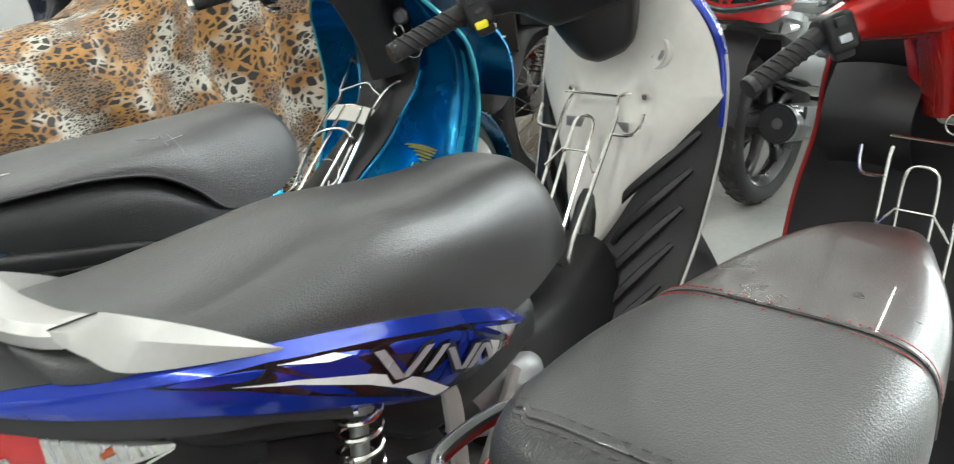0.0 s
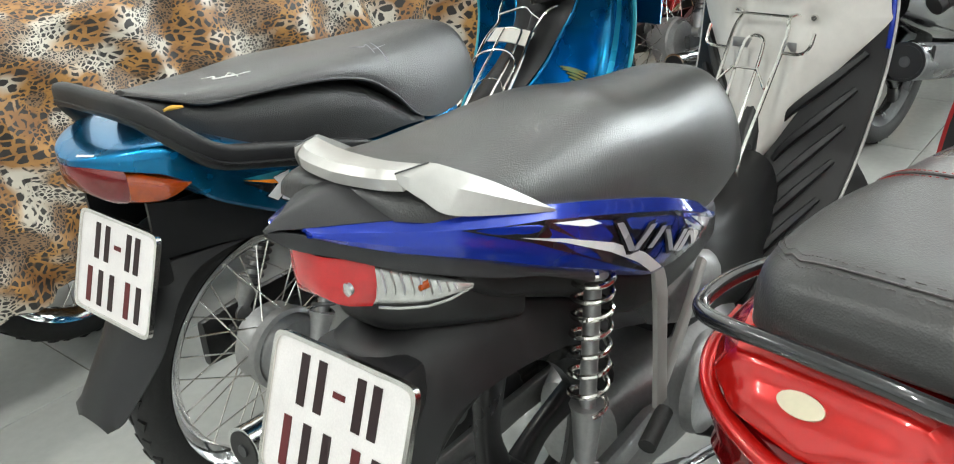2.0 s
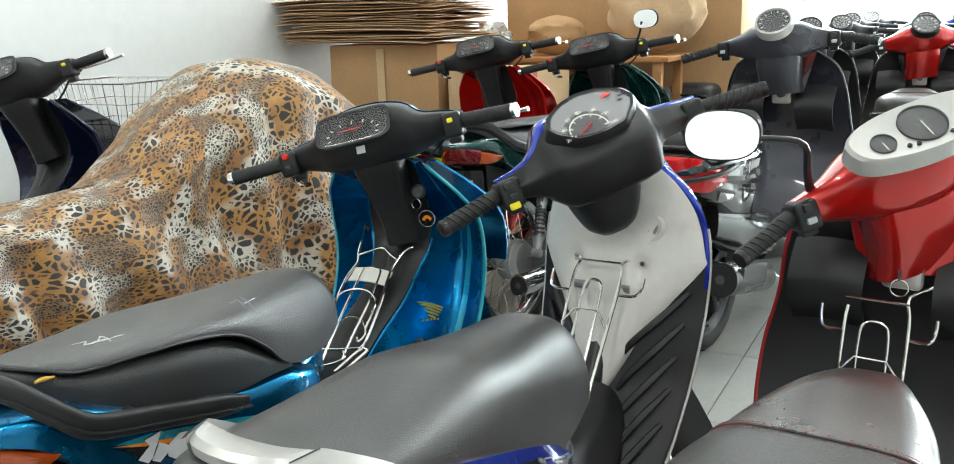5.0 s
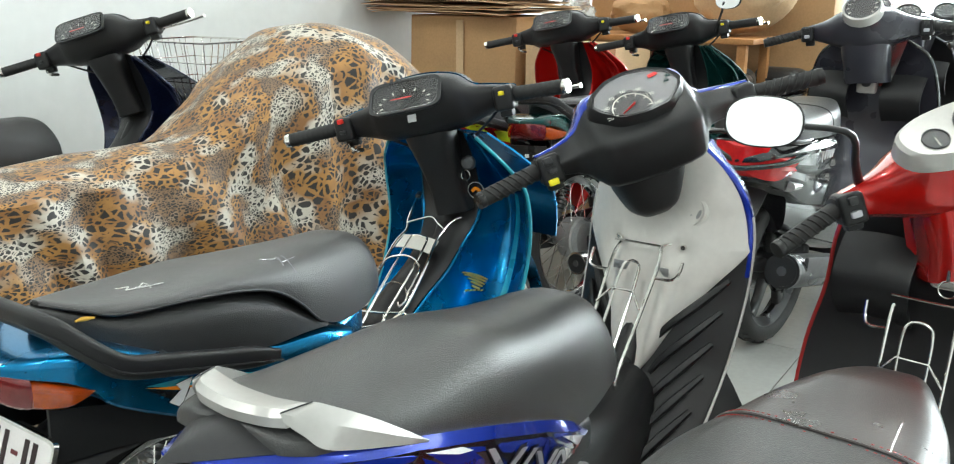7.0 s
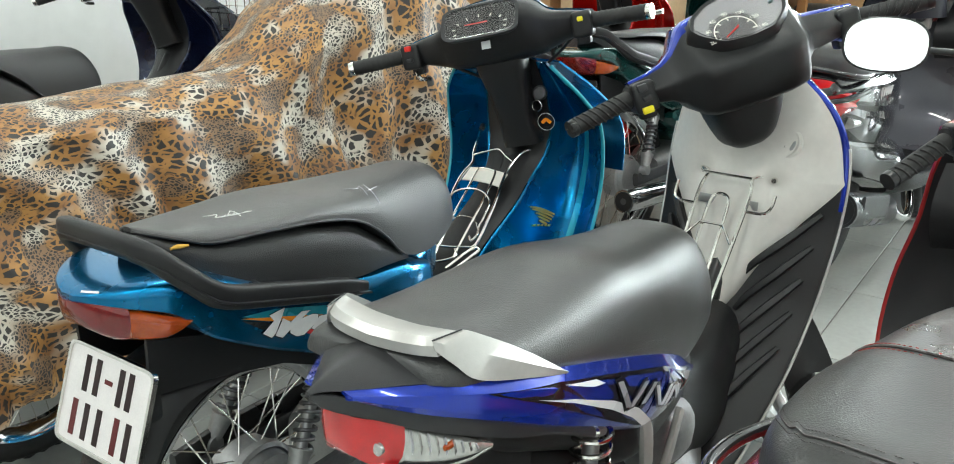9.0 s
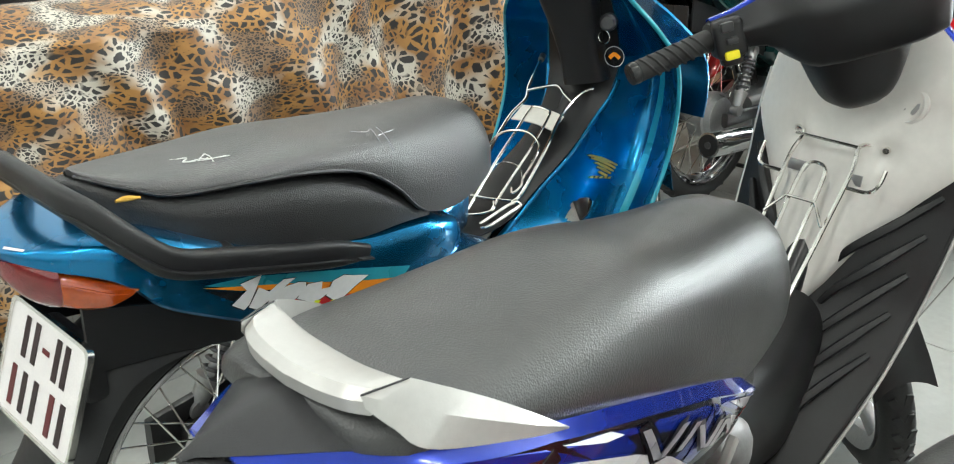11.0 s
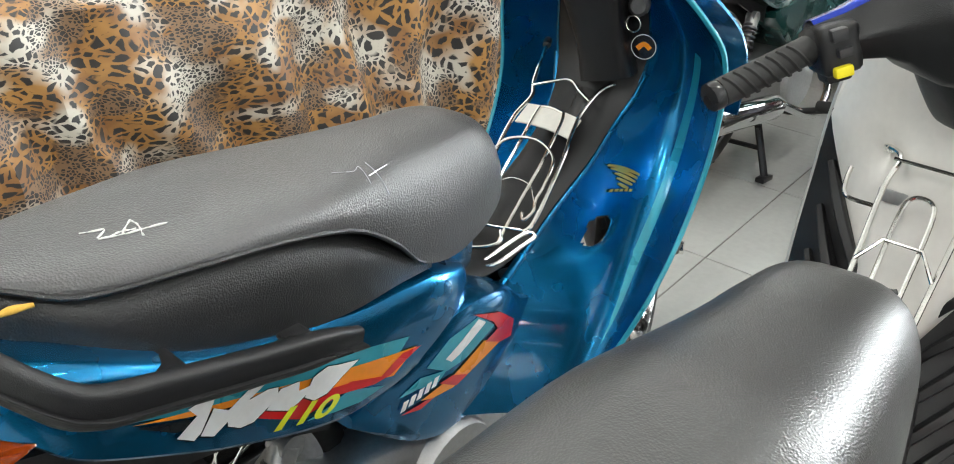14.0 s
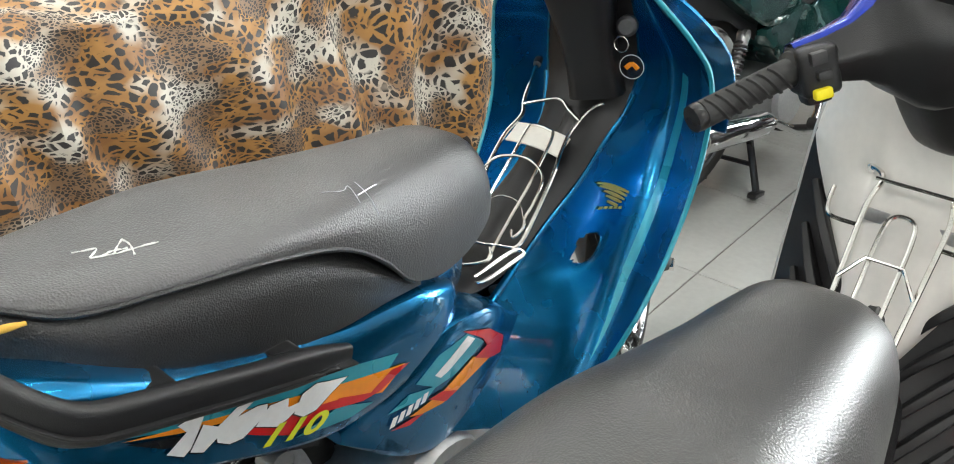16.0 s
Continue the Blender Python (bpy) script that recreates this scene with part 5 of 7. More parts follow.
    d([(-0.205, 0.797), (-0.095, 0.770), (0.049, 0.722), (0.196, 0.668), (0.30, 0.622), (0.335, 0.600), (0.26, 0.592), (0.187, 0.596), (0.110, 0.618), (0.022, 0.668), (-0.122, 0.755)], DECAL_BLACK, 0.0010, 4)
    d([(-0.090, 0.765), (-0.02, 0.7425), (0.0, 0.730), (-0.03, 0.738)], DECAL_WHITE, 0.0018)
    d([(-0.139, 0.767), (-0.074, 0.742), (0.022, 0.697), (0.095, 0.653), (0.149, 0.608), (0.123, 0.611), (0.081, 0.645), (0.015, 0.688), (-0.074, 0.737)], DECAL_WHITE, 0.0018)
    d([(0.234, 0.646), (0.31, 0.612), (0.335, 0.600), (0.30, 0.592), (0.262, 0.596), (0.285, 0.608)], DECAL_SILVER, 0.0018)
    d([(0.235, 0.628), (0.262, 0.612), (0.262, 0.596), (0.235, 0.598)], DECAL_WHITE, 0.0019)
    # the name in slanted silver strokes over dark and purple shadows
    strokes = [((0.028, 0.719), (0.053, 0.673)), ((0.110, 0.685), (0.058, 0.671)), ((0.140, 0.671), (0.098, 0.658)), ((0.147, 0.663), (0.157, 0.629)), ((0.203, 0.640), (0.165, 0.625)), ((0.218, 0.632), (0.179, 0.618)), ((0.221, 0.630), (0.231, 0.604))]
    for k, ((x1, z1), (x0, z0)) in enumerate(strokes):
        w = 0.016 if k < 2 else 0.013
        st = [(x0, z0), (x0 + w, z0 - 0.005), (x1 + w, z1 - 0.005), (x1, z1)]
        d([(x + (0.004 if i in (1, 2) else -0.004), z + (0.004 if i > 1 else -0.004)) for i, (x, z) in enumerate(st)], PURPLE_GREY if k % 2 else DECAL_BLACK, 0.0022 + 0.0001 * k, 2)
        d(st, DECAL_SILVER, 0.0034 + 0.0002 * k, 2)
    for s in (-1, 1):
        bm = lettering("115", 0.020)
        wide = max(v.co.x for v in bm.verts)
        for v in bm.verts:
            a, b = (v.co.x / wide if s < 0 else 1 - v.co.x / wide), v.co.y / 0.014
            x, z = 0.244 + 0.034 * a + 0.006 * b, 0.601 - 0.013 * a + 0.014 * b
            v.co = Vector((x, s * (blue_side(x, z) + 0.0034), z))
        part("number", bm, DECAL_WHITE, bike, "white number 115")
    d([(0.284, 0.607), (0.298, 0.602), (0.294, 0.584), (0.280, 0.589)], DECAL_RED, 0.003, 2)
    d([(0.301, 0.601), (0.308, 0.598), (0.304, 0.579), (0.297, 0.582)], DECAL_RED, 0.003, 2)
    # rear mudguard and plate
    line = curve([(0.14, 0, 0.60), (0.02, 0, 0.64), (-0.12, 0, 0.67), (-0.24, 0, 0.675), (-0.285, 0, 0.64), (-0.31, 0, 0.57), (-0.335, 0, 0.50), (-0.37, 0, 0.42), (-0.395, 0, 0.36)], 30)
    grid = []
    for i, (x, _, z) in enumerate(line):
        w = 0.092 - 0.03 * max(0, (i - 16) / 13)
        dd = 0.11 * (1 - i / 32) ** 0.8 + 0.01
        grid.append([(x + 0.5 * dd * abs(k) ** 3, w * k, z - dd * abs(k) ** 3) for k in np.linspace(-1, 1, 13)])
    part("mudguard", sheet(grid, 0.006), PLASTIC, bike)
    plate_part(bike, (-0.288, 0.668), (-0.344, 0.520), 0.1, -0.012)
    part("plate_bracket", box((-0.258, -0.012, 0.62), (0.04, 0.13, 0.08), 0.012), PLASTIC, bike)
    wheel_parts(bike, -0.05, 0.298, 0.0, 0.283, 0.08, "cast", SATIN_BLACK)
    for s in (-1, 1):
        part("swing_arm", sweep([(0.46, s * 0.08, 0.29), (0.15, s * 0.095, 0.30), (-0.05, s * 0.10, 0.30), (-0.11, s * 0.10, 0.30)], [(0.024, 0.055), (0.022, 0.045), (0.022, 0.05), (0.02, 0.03)], smooth=10), ALU, bike)
        shock_part(bike, (0.026, s * 0.112, 0.70), (0.000, s * 0.112, 0.365), 0.024, STEEL)
    part("chain_case", sweep([(-0.10, 0.11, 0.31), (0.1, 0.112, 0.31), (0.42, 0.105, 0.31)], [(0.02, 0.09), (0.022, 0.11), (0.02, 0.09)], smooth=10), SATIN_BLACK, bike)
    # pillion footrest hanger on the right, in bare aluminium
    for s in (-1, 1):
        part("footrest_hanger", join(sweep([(0.165, s * 0.120, 0.60), (0.168, s * 0.126, 0.56), (0.172, s * 0.128, 0.46), (0.178, s * 0.128, 0.37)], [(0.022, 0.008), (0.030, 0.010), (0.028, 0.010), (0.032, 0.010)], (0, 1, 0), e=6, smooth=12),
                                     sweep([(0.19, s * 0.122, 0.385), (0.26, s * 0.120, 0.46), (0.33, s * 0.112, 0.53)], [(0.012, 0.026)] * 3, smooth=8)), SILVER, bike, "bare aluminium footrest hanger")
        part("pillion_footrest", tube([(0.17, s * 0.14, 0.365), (0.10, s * 0.15, 0.352)], 0.013, 10), RUBBER, bike)
    engine_parts(bike, 0.44, 0.30)
    part("crankcase_cover", hull([(0.28, 0.09, 0.42, 0.50), (0.34, 0.115, 0.40, 0.53), (0.40, 0.115, 0.40, 0.52), (0.44, 0.09, 0.42, 0.50)], 12, 3), ALU, bike)
    exhaust_parts(bike, 0.20, -0.42, 0.25, 0.36, -0.165, 0.05, CHROME)
    # inner leg shield: pale V over a dark ribbed lower panel

    def shield(y, z, lift=0.0):
        x = np.interp(z, [0.26, 0.34, 0.44, 0.55, 0.70, 0.85, 0.98], [0.50, 0.60, 0.70, 0.765, 0.815, 0.835, 0.835])
        return Vector((x + (0.045 if y < 0 else 0.085) * (abs(y) / 0.19) ** 1.6 - lift, y if y < 0 else y * 0.86, z))

    rows = curve([(0.985, 0.090, 0), (0.94, 0.135, 0), (0.88, 0.170, 0), (0.80, 0.190, 0), (0.775, 0.188, 0), (0.70, 0.128, 0), (0.62, 0.072, 0), (0.555, 0.038, 0), (0.525, 0.018, 0)], 40)
    def relief(y, z):
        """The moulded column in the middle of the panel, and the sunk pockets round the rack's mounts."""
        col = max(0.0, min(1.0, (0.074 - abs(y)) / 0.020)) * max(0.0, min(1.0, (0.83 - z) / 0.06))
        pocket = math.exp(-((abs(y) - 0.070) / 0.020) ** 2 - ((z - 0.775) / 0.022) ** 2)
        brow = 0.010 * math.exp(-((z - 0.90) / 0.05) ** 2)
        return 0.009 * col * col * (3 - 2 * col) - 0.014 * pocket + brow

    part("leg_shield", sheet([[shield(w * k, z, 0.014 * (1 - abs(k) ** 4) + relief(w * k, z) * (1 - abs(k) ** 6)) for k in np.linspace(-1, 1, 61)] for z, w, _ in curve(rows, 90)], 0.005), WHITE_PANEL, bike, "pale grey inner leg shield with grime")
    edge = curve([(0.985, 0.094, 0), (0.93, 0.150, 0), (0.87, 0.182, 0), (0.79, 0.195, 0), (0.68, 0.193, 0), (0.56, 0.182, 0), (0.44, 0.165, 0), (0.33, 0.14, 0), (0.27, 0.12, 0)], 44)
    low = [q for q in edge if q[0] < 0.80]
    part("lower_shield", sheet([[shield(w * k, z, -0.004) for k in np.linspace(-1, 1, 17)] for z, w, _ in low], 0.006), PLASTIC, bike, "black ribbed lower leg shield")
    part("knee_cover", hull([(0.32, 0.080, 0.36, 0.55), (0.40, 0.090, 0.34, 0.555), (0.50, 0.092, 0.32, 0.545), (0.60, 0.095, 0.30, 0.55), (0.72, 0.08, 0.30, 0.56)], 16, 3.4), PLASTIC, bike)
    for s in (-1, 1):
        for k in range(5):
            z0 = 0.725 - 0.062 * k
            pts = [shield(s * (0.168 - 0.006 * k), z0, 0.004), shield(s * (0.120 - 0.004 * k), z0 - 0.050, 0.007), shield(s * 0.070, z0 - 0.100, 0.006), shield(s * 0.050, z0 - 0.130, 0.004)]
            part("shield_rib", sweep(pts, [(0.010, 0.020), (0.016, 0.040), (0.014, 0.034), (0.010, 0.012)], (-1, 0, 0.2), e=5, smooth=12), PLASTIC, bike)
        part("shield_edge", tube([shield(s * w, z, -0.002) for z, w, _ in edge if z > 0.72], 0.0065 if s < 0 else 0.004, 8), BLUE if s < 0 else WHITE_PANEL, bike, "blue painted edge" if s < 0 else "")
        part("lower_edge", tube([shield(s * w, z, -0.002) for z, w, _ in edge if z < 0.735], 0.005, 8), PLASTIC, bike)
        # thin silver tube stands in for the highlight along the shield's edge
        part("edge_highlight", tube([shield(s * (w + 0.007), z, 0.001) for z, w, _ in edge[12:]], 0.003, 6), SILVER, bike)
        part("outer_shield", sheet([[shield(s * w, z, -0.01), shield(s * (w - 0.01), z, -0.06), shield(s * (w * 0.7), z, -0.13)] for z, w, _ in edge if z > 0.62], 0.004), BLUE if s < 0 else PLASTIC, bike)
    lk = Matrix.Translation(shield(-0.085, 0.862, 0.010)) @ pose(0, 0, 0, 0, 0, 180)
    part("lock_boss", lathe([(0.037, -0.01), (0.034, 0.008), (0.029, 0.011), (0.024, 0.006)], 32, "x"), WHITE_PANEL, bike, "", lk)
    lock = part("ignition_lock", lathe([(0.022, 0), (0.022, 0.008), (0.018, 0.009)], 28, "x"), ALU, bike, "", lk)
    for dz in (0.007, -0.007):
        part("keyhole", lathe([(0.004, 0.0), (0.004, 0.012)], 12, "x", (0, 0, dz)), SATIN_BLACK, lock, "", lk)
    wl = Matrix.Translation(shield(0.0, 0.642, 0.017)) @ pose(0, 0, 0, 0, 16, 0)
    lab = part("warning_label", loft([[(k, a, b) for a, b in superell(0.030, 0.052, 7, 24)] for k in (0, -0.001)]), PAPER, bike, "pale label with an orange band and unreadable lines", wl)
    part("label_band", box((-0.0016, 0, 0.038), (0.0008, 0.056, 0.010), 0.0002, 1), ORANGE, lab, "", wl)
    for k in range(8):
        part("label_line", box((-0.0016, 0, 0.024 - 0.008 * k), (0.0006, 0.046 - 0.006 * (k % 3), 0.0016)), DECAL_SILVER, lab, "", wl)
    part("rack_plate", box((0, 0, 0), (0.003, 0.12, 0.018), 0.001), ALU, bike, "", Matrix.Translation(shield(0.0, 0.735, 0.022)))
    rack_part(bike, (0.640, 0.0, 0.512), (0.845, 0.0, 0.785), 0.042, 0.05, lift=0.055)
    for s in (-1, 1):
        part("rack_mount", lathe([(0.006, 0), (0.005, 0.010)], 12, "x"), STEEL, bike, "", Matrix.Translation(shield(s * 0.078, 0.785, 0.008)) @ pose(0, 0, 0, 0, 0, 180))
    # bars: deep meter pod
    place, turn = (0.745, -0.015, 1.022), 47.0
    mt = steer_matrix(place, turn)
    corners = [(-0.080, -0.078), (-0.108, 0.006), (-0.102, 0.020), (-0.034, 0.096), (-0.015, 0.104), (0.050, 0.092), (0.098, 0.030), (0.080, -0.070)]
    poly = []
    for (x0, z0), (x1, z1) in zip(corners, corners[1:] + corners[:1]):
        poly += [(x0 + (x1 - x0) * f, z0 + (z1 - z0) * f) for f in (0.12, 0.88)]
    stations = [(-0.215, 0.25), (-0.18, 0.29), (-0.150, 0.37), (-0.130, 0.52), (-0.118, 0.72), (-0.108, 0.86), (-0.095, 0.93), (-0.06, 0.98), (0.0, 1.0)]
    stations = [(y if y < -0.16 else y * 0.80, k) for y, k in stations] + [(-y, k) for y, k in reversed(stations[:-1])]
    part("bar_cover", loft([[(x * k * (1 if k > 0.9 else 0.92), y, z * k) for x, z in poly] for y, k in stations]), PLASTIC, bike, "", mt, sharp=52)
    front = [q for q in poly if q[0] > -0.05 and q[1] > -0.02]
    part("front_cover", loft([[(x * k + 0.004, y * 1.003, z * k + 0.003) for x, z in front] for y, k in stations], False), BLUE, bike, "blue front cover", mt, sharp=52)
    ks = [(0.0, 0.090, 0.07, 0.008), (-0.06, 0.084, 0.066, 0.010), (-0.11, 0.068, 0.058, 0.020), (-0.145, 0.050, 0.05, 0.03), (-0.16, 0.03, 0.035, 0.035)]
    part("neck", loft([[(xc + px, py + 0.018, z) for px, py in superell(dx, dy * 0.9, 3.2, 26)] for z, dy, dx, xc in curve(ks, 14)]), PLASTIC, bike, "", mt)
    mm = mt @ Matrix.Translation((-0.058, 0.014, 0.072)) @ pose(0, 0, 0, 0, 48, 0)
    hexed = [(0.088, 0.004), (0.074, 0.030), (0.040, 0.050), (0.0, 0.057), (-0.040, 0.050), (-0.074, 0.030), (-0.088, 0.004), (-0.078, -0.016), (-0.046, -0.044), (0.0, -0.050), (0.046, -0.044), (0.078, -0.016)]
    pane = []
    for (y0, z0), (y1, z1) in zip(hexed, hexed[1:] + hexed[:1]):
        pane += [(z0 + (z1 - z0) * u, 0.95 * (y0 + (y1 - y0) * u)) for u in (0.14, 0.38, 0.62, 0.86)]
    meter = part("meter", loft([[(k, b * s, a * s) for a, b in pane] for s, k in ((1.14, 0.030), (1.12, -0.006), (1.06, -0.013), (1.0, -0.010), (0.985, -0.006))]), PLASTIC, bike, "wide speedometer with red needles", mm)
    part("dial", loft([[(k, b * 0.98, a * 0.97) for a, b in pane] for k in (-0.006, -0.0075)]), DIAL_GREY, meter, "", mm)
    part("scale_face", loft([[(k, 0.020 + b, -0.018 + a) for a, b in superell(0.034, 0.042, 2, 30)] for k in (-0.0076, -0.0084)]), PLASTIC_GREY, meter, "", mm)
    ring = [(-0.0090, 0.020 + 0.036 * math.cos(t), -0.030 + 0.036 * math.sin(t)) for t in np.linspace(radians(-8), radians(188), 30)]
    part("scale_arc", tube(ring, 0.0011, 5), PAPER, meter, "", mm)
    for k, word in enumerate(("20", "40", "60", "80", "100", "120", "140")):
        t = radians(188 - 196 * (6 - k) / 6)
        part("dial_mark", box((0, 0, 0), (0.001, 0.0018, 0.008)), PAPER, meter, "", mm @ Matrix.Translation((-0.0090, 0.020 + 0.033 * math.cos(t), -0.030 + 0.033 * math.sin(t))) @ pose(0, 0, 0, math.degrees(t) - 90, 0, 0))
        bm = lettering(word, 0.011)
        wide = max(v.co.x for v in bm.verts)
        for v in bm.verts:
            v.co = Vector((-0.0092, 0.020 + 0.046 * math.cos(t) - (v.co.x - wide / 2), -0.034 + 0.046 * math.sin(t) + v.co.y))
        part("dial_number", bm, PAPER, meter, "pale speed figure", mm)
    part("needle", sweep([(-0.0100, 0.040, -0.036), (-0.0100, 0.012, -0.022)], [(0.0015, 0.003), (0.0015, 0.011)], (1, 0, 0)), BUTTON_RED, meter, "", mm)
    part("fuel_needle", box((-0.0098, -0.050, 0.022), (0.001, 0.018, 0.008), 0.0003, 1), BUTTON_RED, meter, "", mm @ pose(0, 0, 0, -10, 0, 0))
    for k in range(3):
        part("tell_tale", box((-0.0096, -0.062 - 0.007 * k, 0.006 + 0.010 * k), (0.001, 0.009, 0.005), 0.0003, 1), (GREEN, GREEN, DECAL_SILVER)[k], meter, "", mm)
    part("meter_pane", loft([[(k, b * 0.975, a * 0.965) for a, b in pane] for k in (-0.0105, -0.0120)]), GLASS, meter, "", mm)
    grip_parts(bike, mt, 1, back=0.035, drop=0.01, end_mat=SATIN_BLACK, spiral=True)
    grip_parts(bike, mt, -1, back=0.035, drop=0.01, end_mat=SATIN_BLACK, spiral=True)
    switch_box(bike, mt, 1, buttons=[(0.004, 0.014, 0.018, 0.014, PLASTIC_GREY, ""), (0.0, -0.006, 0.016, 0.010, PLASTIC_GREY, ""), (0.004, -0.026, 0.020, 0.012, YELLOW, "yellow horn button")])
    switch_box(bike, mt, -1, buttons=[(0.004, -0.012, 0.018, 0.012, YELLOW, "yellow starter button")])
    lever_part(bike, mt, -1)
    ax = Vector((0.385, 0, -0.735))
    for s in (-1, 1):
        part("fork_leg", tube([(0.24, s * 0.085, -0.46), (0.26, s * 0.085, -0.5), ax + Vector((0, s * 0.085, 0))], [0.016, 0.017, 0.021], 12), DARK_STEEL, bike, "", mt)
    wheel_parts(bike, ax.x, ax.z, 0, 0.28, 0.064, "cast", ALU, mt)
    arc = [(ax.x + 0.31 * math.cos(radians(t)), 0, ax.z + 0.31 * math.sin(radians(t))) for t in range(10, 171, 10)]
    part("front_mudguard", sheet([[(x, y, z - 8 * y * y) for y in np.linspace(-0.055, 0.055, 7)] for x, _, z in arc], 0.004), PLASTIC, bike, "", mt)
    return bike

# ---- scooters ----
S_SEAT = [(-0.122, 0.058, 0.722, 0.742), (-0.112, 0.102, 0.714, 0.770), (-0.075, 0.130, 0.708, 0.786), (0.0, 0.146, 0.706, 0.785), (0.10, 0.151, 0.702, 0.783), (0.2, 0.135, 0.696, 0.783),
          (0.3, 0.115, 0.690, 0.787), (0.38, 0.082, 0.682, 0.788), (0.464, 0.046, 0.676, 0.765), (0.492, 0.023, 0.675, 0.725)]
S_PROF = [(0, 1), (0.62, 0.985), (0.84, 0.90), (0.93, 0.74), (1.0, 0.56), (0.985, 0.50), (0.90, 0.42), (0.93, 0.30), (0.84, 0.0), (0, 0)]
S_TAIL = [(-0.120, 0.030, 0.580, 0.650), (-0.112, 0.085, 0.575, 0.660), (-0.09, 0.110, 0.565, 0.68), (-0.04, 0.132, 0.545, 0.70), (0.05, 0.146, 0.50, 0.715), (0.2, 0.145, 0.47, 0.712), (0.32, 0.128, 0.45, 0.70), (0.43, 0.10, 0.44, 0.68), (0.47, 0.08, 0.44, 0.64)]
S_LOW = [(0.0, 0.09, 0.40, 0.55), (0.15, 0.12, 0.34, 0.52), (0.35, 0.13, 0.28, 0.48), (0.50, 0.13, 0.24, 0.42), (0.60, 0.10, 0.24, 0.36)]


def scooter(m, label, paint, inner, bar_mat, steer=20.0, dash="plain", seat_front=None, mirror=None, rack=False, red_rim=None, badge=False, group="parked motorbikes", fine=True, lamp_mat=None, lamp_up=0.0, name_bars=False, plate=True, reach=0.0):
    bike = thing("scooter", label, "scooter", m, group)
    rings = seat_rings(S_SEAT, 52, 30, 4.6, 0.04 if fine else 0.0, -0.024 if fine else 0.0)
    k = 27
    part("rear_seat", loft(rings[:k + 1], True), VINYL_SMOOTH, bike, "black vinyl rear seat")
    front = part("front_seat", loft(rings[k:], True), seat_front or VINYL_SMOOTH, bike, "worn dark brown vinyl front seat" if seat_front else "")
    part("seam", tube([Vector(p) + Vector((0, 0, 0.0008)) for p in rings[k]], 0.0022, 6), VINYL_BROWN if seat_front else VINYL, front)
    if fine and seat_front:
        red = []
        for off in (0.008, -0.010):
            ring = rings[k + (1 if off > 0 else -1)]
            for i in range(1, len(ring) - 1):
                a, b = Vector(rings[k][i]), Vector(rings[k][i + 1])
                for f in (0.2, 0.7):
                    p = a.lerp(b, f) + Vector((off, 0, 0.0014))
                    red.append(tube([p, p + (b - a).normalized() * 0.0035], 0.0006, 4))
        part("stitching", join(*red), RED_PLASTIC, front, "faded red stitching")
        back = []
        for row in (0, 1, 2):
            line = [Vector(rings[int(9 + row + 9 * abs(math.cos(math.pi * q / 30)) ** 3)][q]) + Vector((0, 0, 0.0012)) for q in range(3, 28)]
            if row == 1:
                part("rear_seam", tube(line, 0.0010, 6, 60), VINYL_BROWN, bike)
                continue
            line = [Vector(q) for q in curve(line, 150)]
            back += [tube([a, b], 0.0005, 4) for a, b in zip(line[::2], line[1::2])]
        part("stitching", join(*back), VINYL_BROWN, bike)
    part("tail_body", shell(S_TAIL, S_PROF, 44), paint, bike, sharp=22)
    part("tail_cap", shell([(-0.172, 0.008, 0.640, 0.650), (-0.162, 0.070, 0.647, 0.668), (-0.148, 0.092, 0.652, 0.684), (-0.130, 0.112, 0.655, 0.702), (-0.06, 0.139, 0.656, 0.710), (0.02, 0.147, 0.652, 0.716), (0.12, 0.149, 0.650, 0.712), (0.22, 0.143, 0.655, 0.70)], [(0, 1), (0.60, 0.99), (0.80, 0.90), (0.90, 0.66), (1.0, 0.30), (0.99, 0.12), (0.90, 0.0), (0, 0)], 40), paint, bike, sharp=22)
    ridge = [(-0.02, 0.150, 0.662), (-0.09, 0.138, 0.652), (-0.140, 0.108, 0.642), (-0.170, 0.055, 0.632), (-0.182, 0.0, 0.626)]
    part("tail_ridge", sweep(ridge + [(x, -y, z) for x, y, z in reversed(ridge[:-1])], [(0.010, 0.012)] + [(0.018, 0.016)] * 7 + [(0.010, 0.012)], smooth=50, e=3.0), paint, bike)
    part("lower_body", hull(S_LOW, 20, 3.2, 24), PLASTIC if fine else paint, bike)
    # faceted tail lamp under the seat
    up = lamp_up
    lamp = part("tail_lamp", shell([(-0.172, 0.012, 0.565 + up, 0.630 + up), (-0.155, 0.068, 0.54 + up, 0.640 + up), (-0.12, 0.118, 0.53 + up, 0.625 + up), (-0.06, 0.139, 0.535 + up, 0.60 + up)], [(0, 1), (0.9, 0.98), (1, 0.7), (0.93, 0.5), (0.98, 0.36), (0.8, 0), (0, 0)], 16), lamp_mat or RED_LENS, bike, sharp=22)
    for s in (-1, 1):
        bm = hull([(-0.058, 0.040, 0.55, 0.584), (-0.02, 0.045, 0.550, 0.578), (0.01, 0.042, 0.556, 0.566)], 10, 2.6)
        bmesh.ops.translate(bm, vec=(0, s * 0.095, 0), verts=bm.verts)
        part("indicator", bm, CLEAR_LENS, lamp, "clear indicator lens")
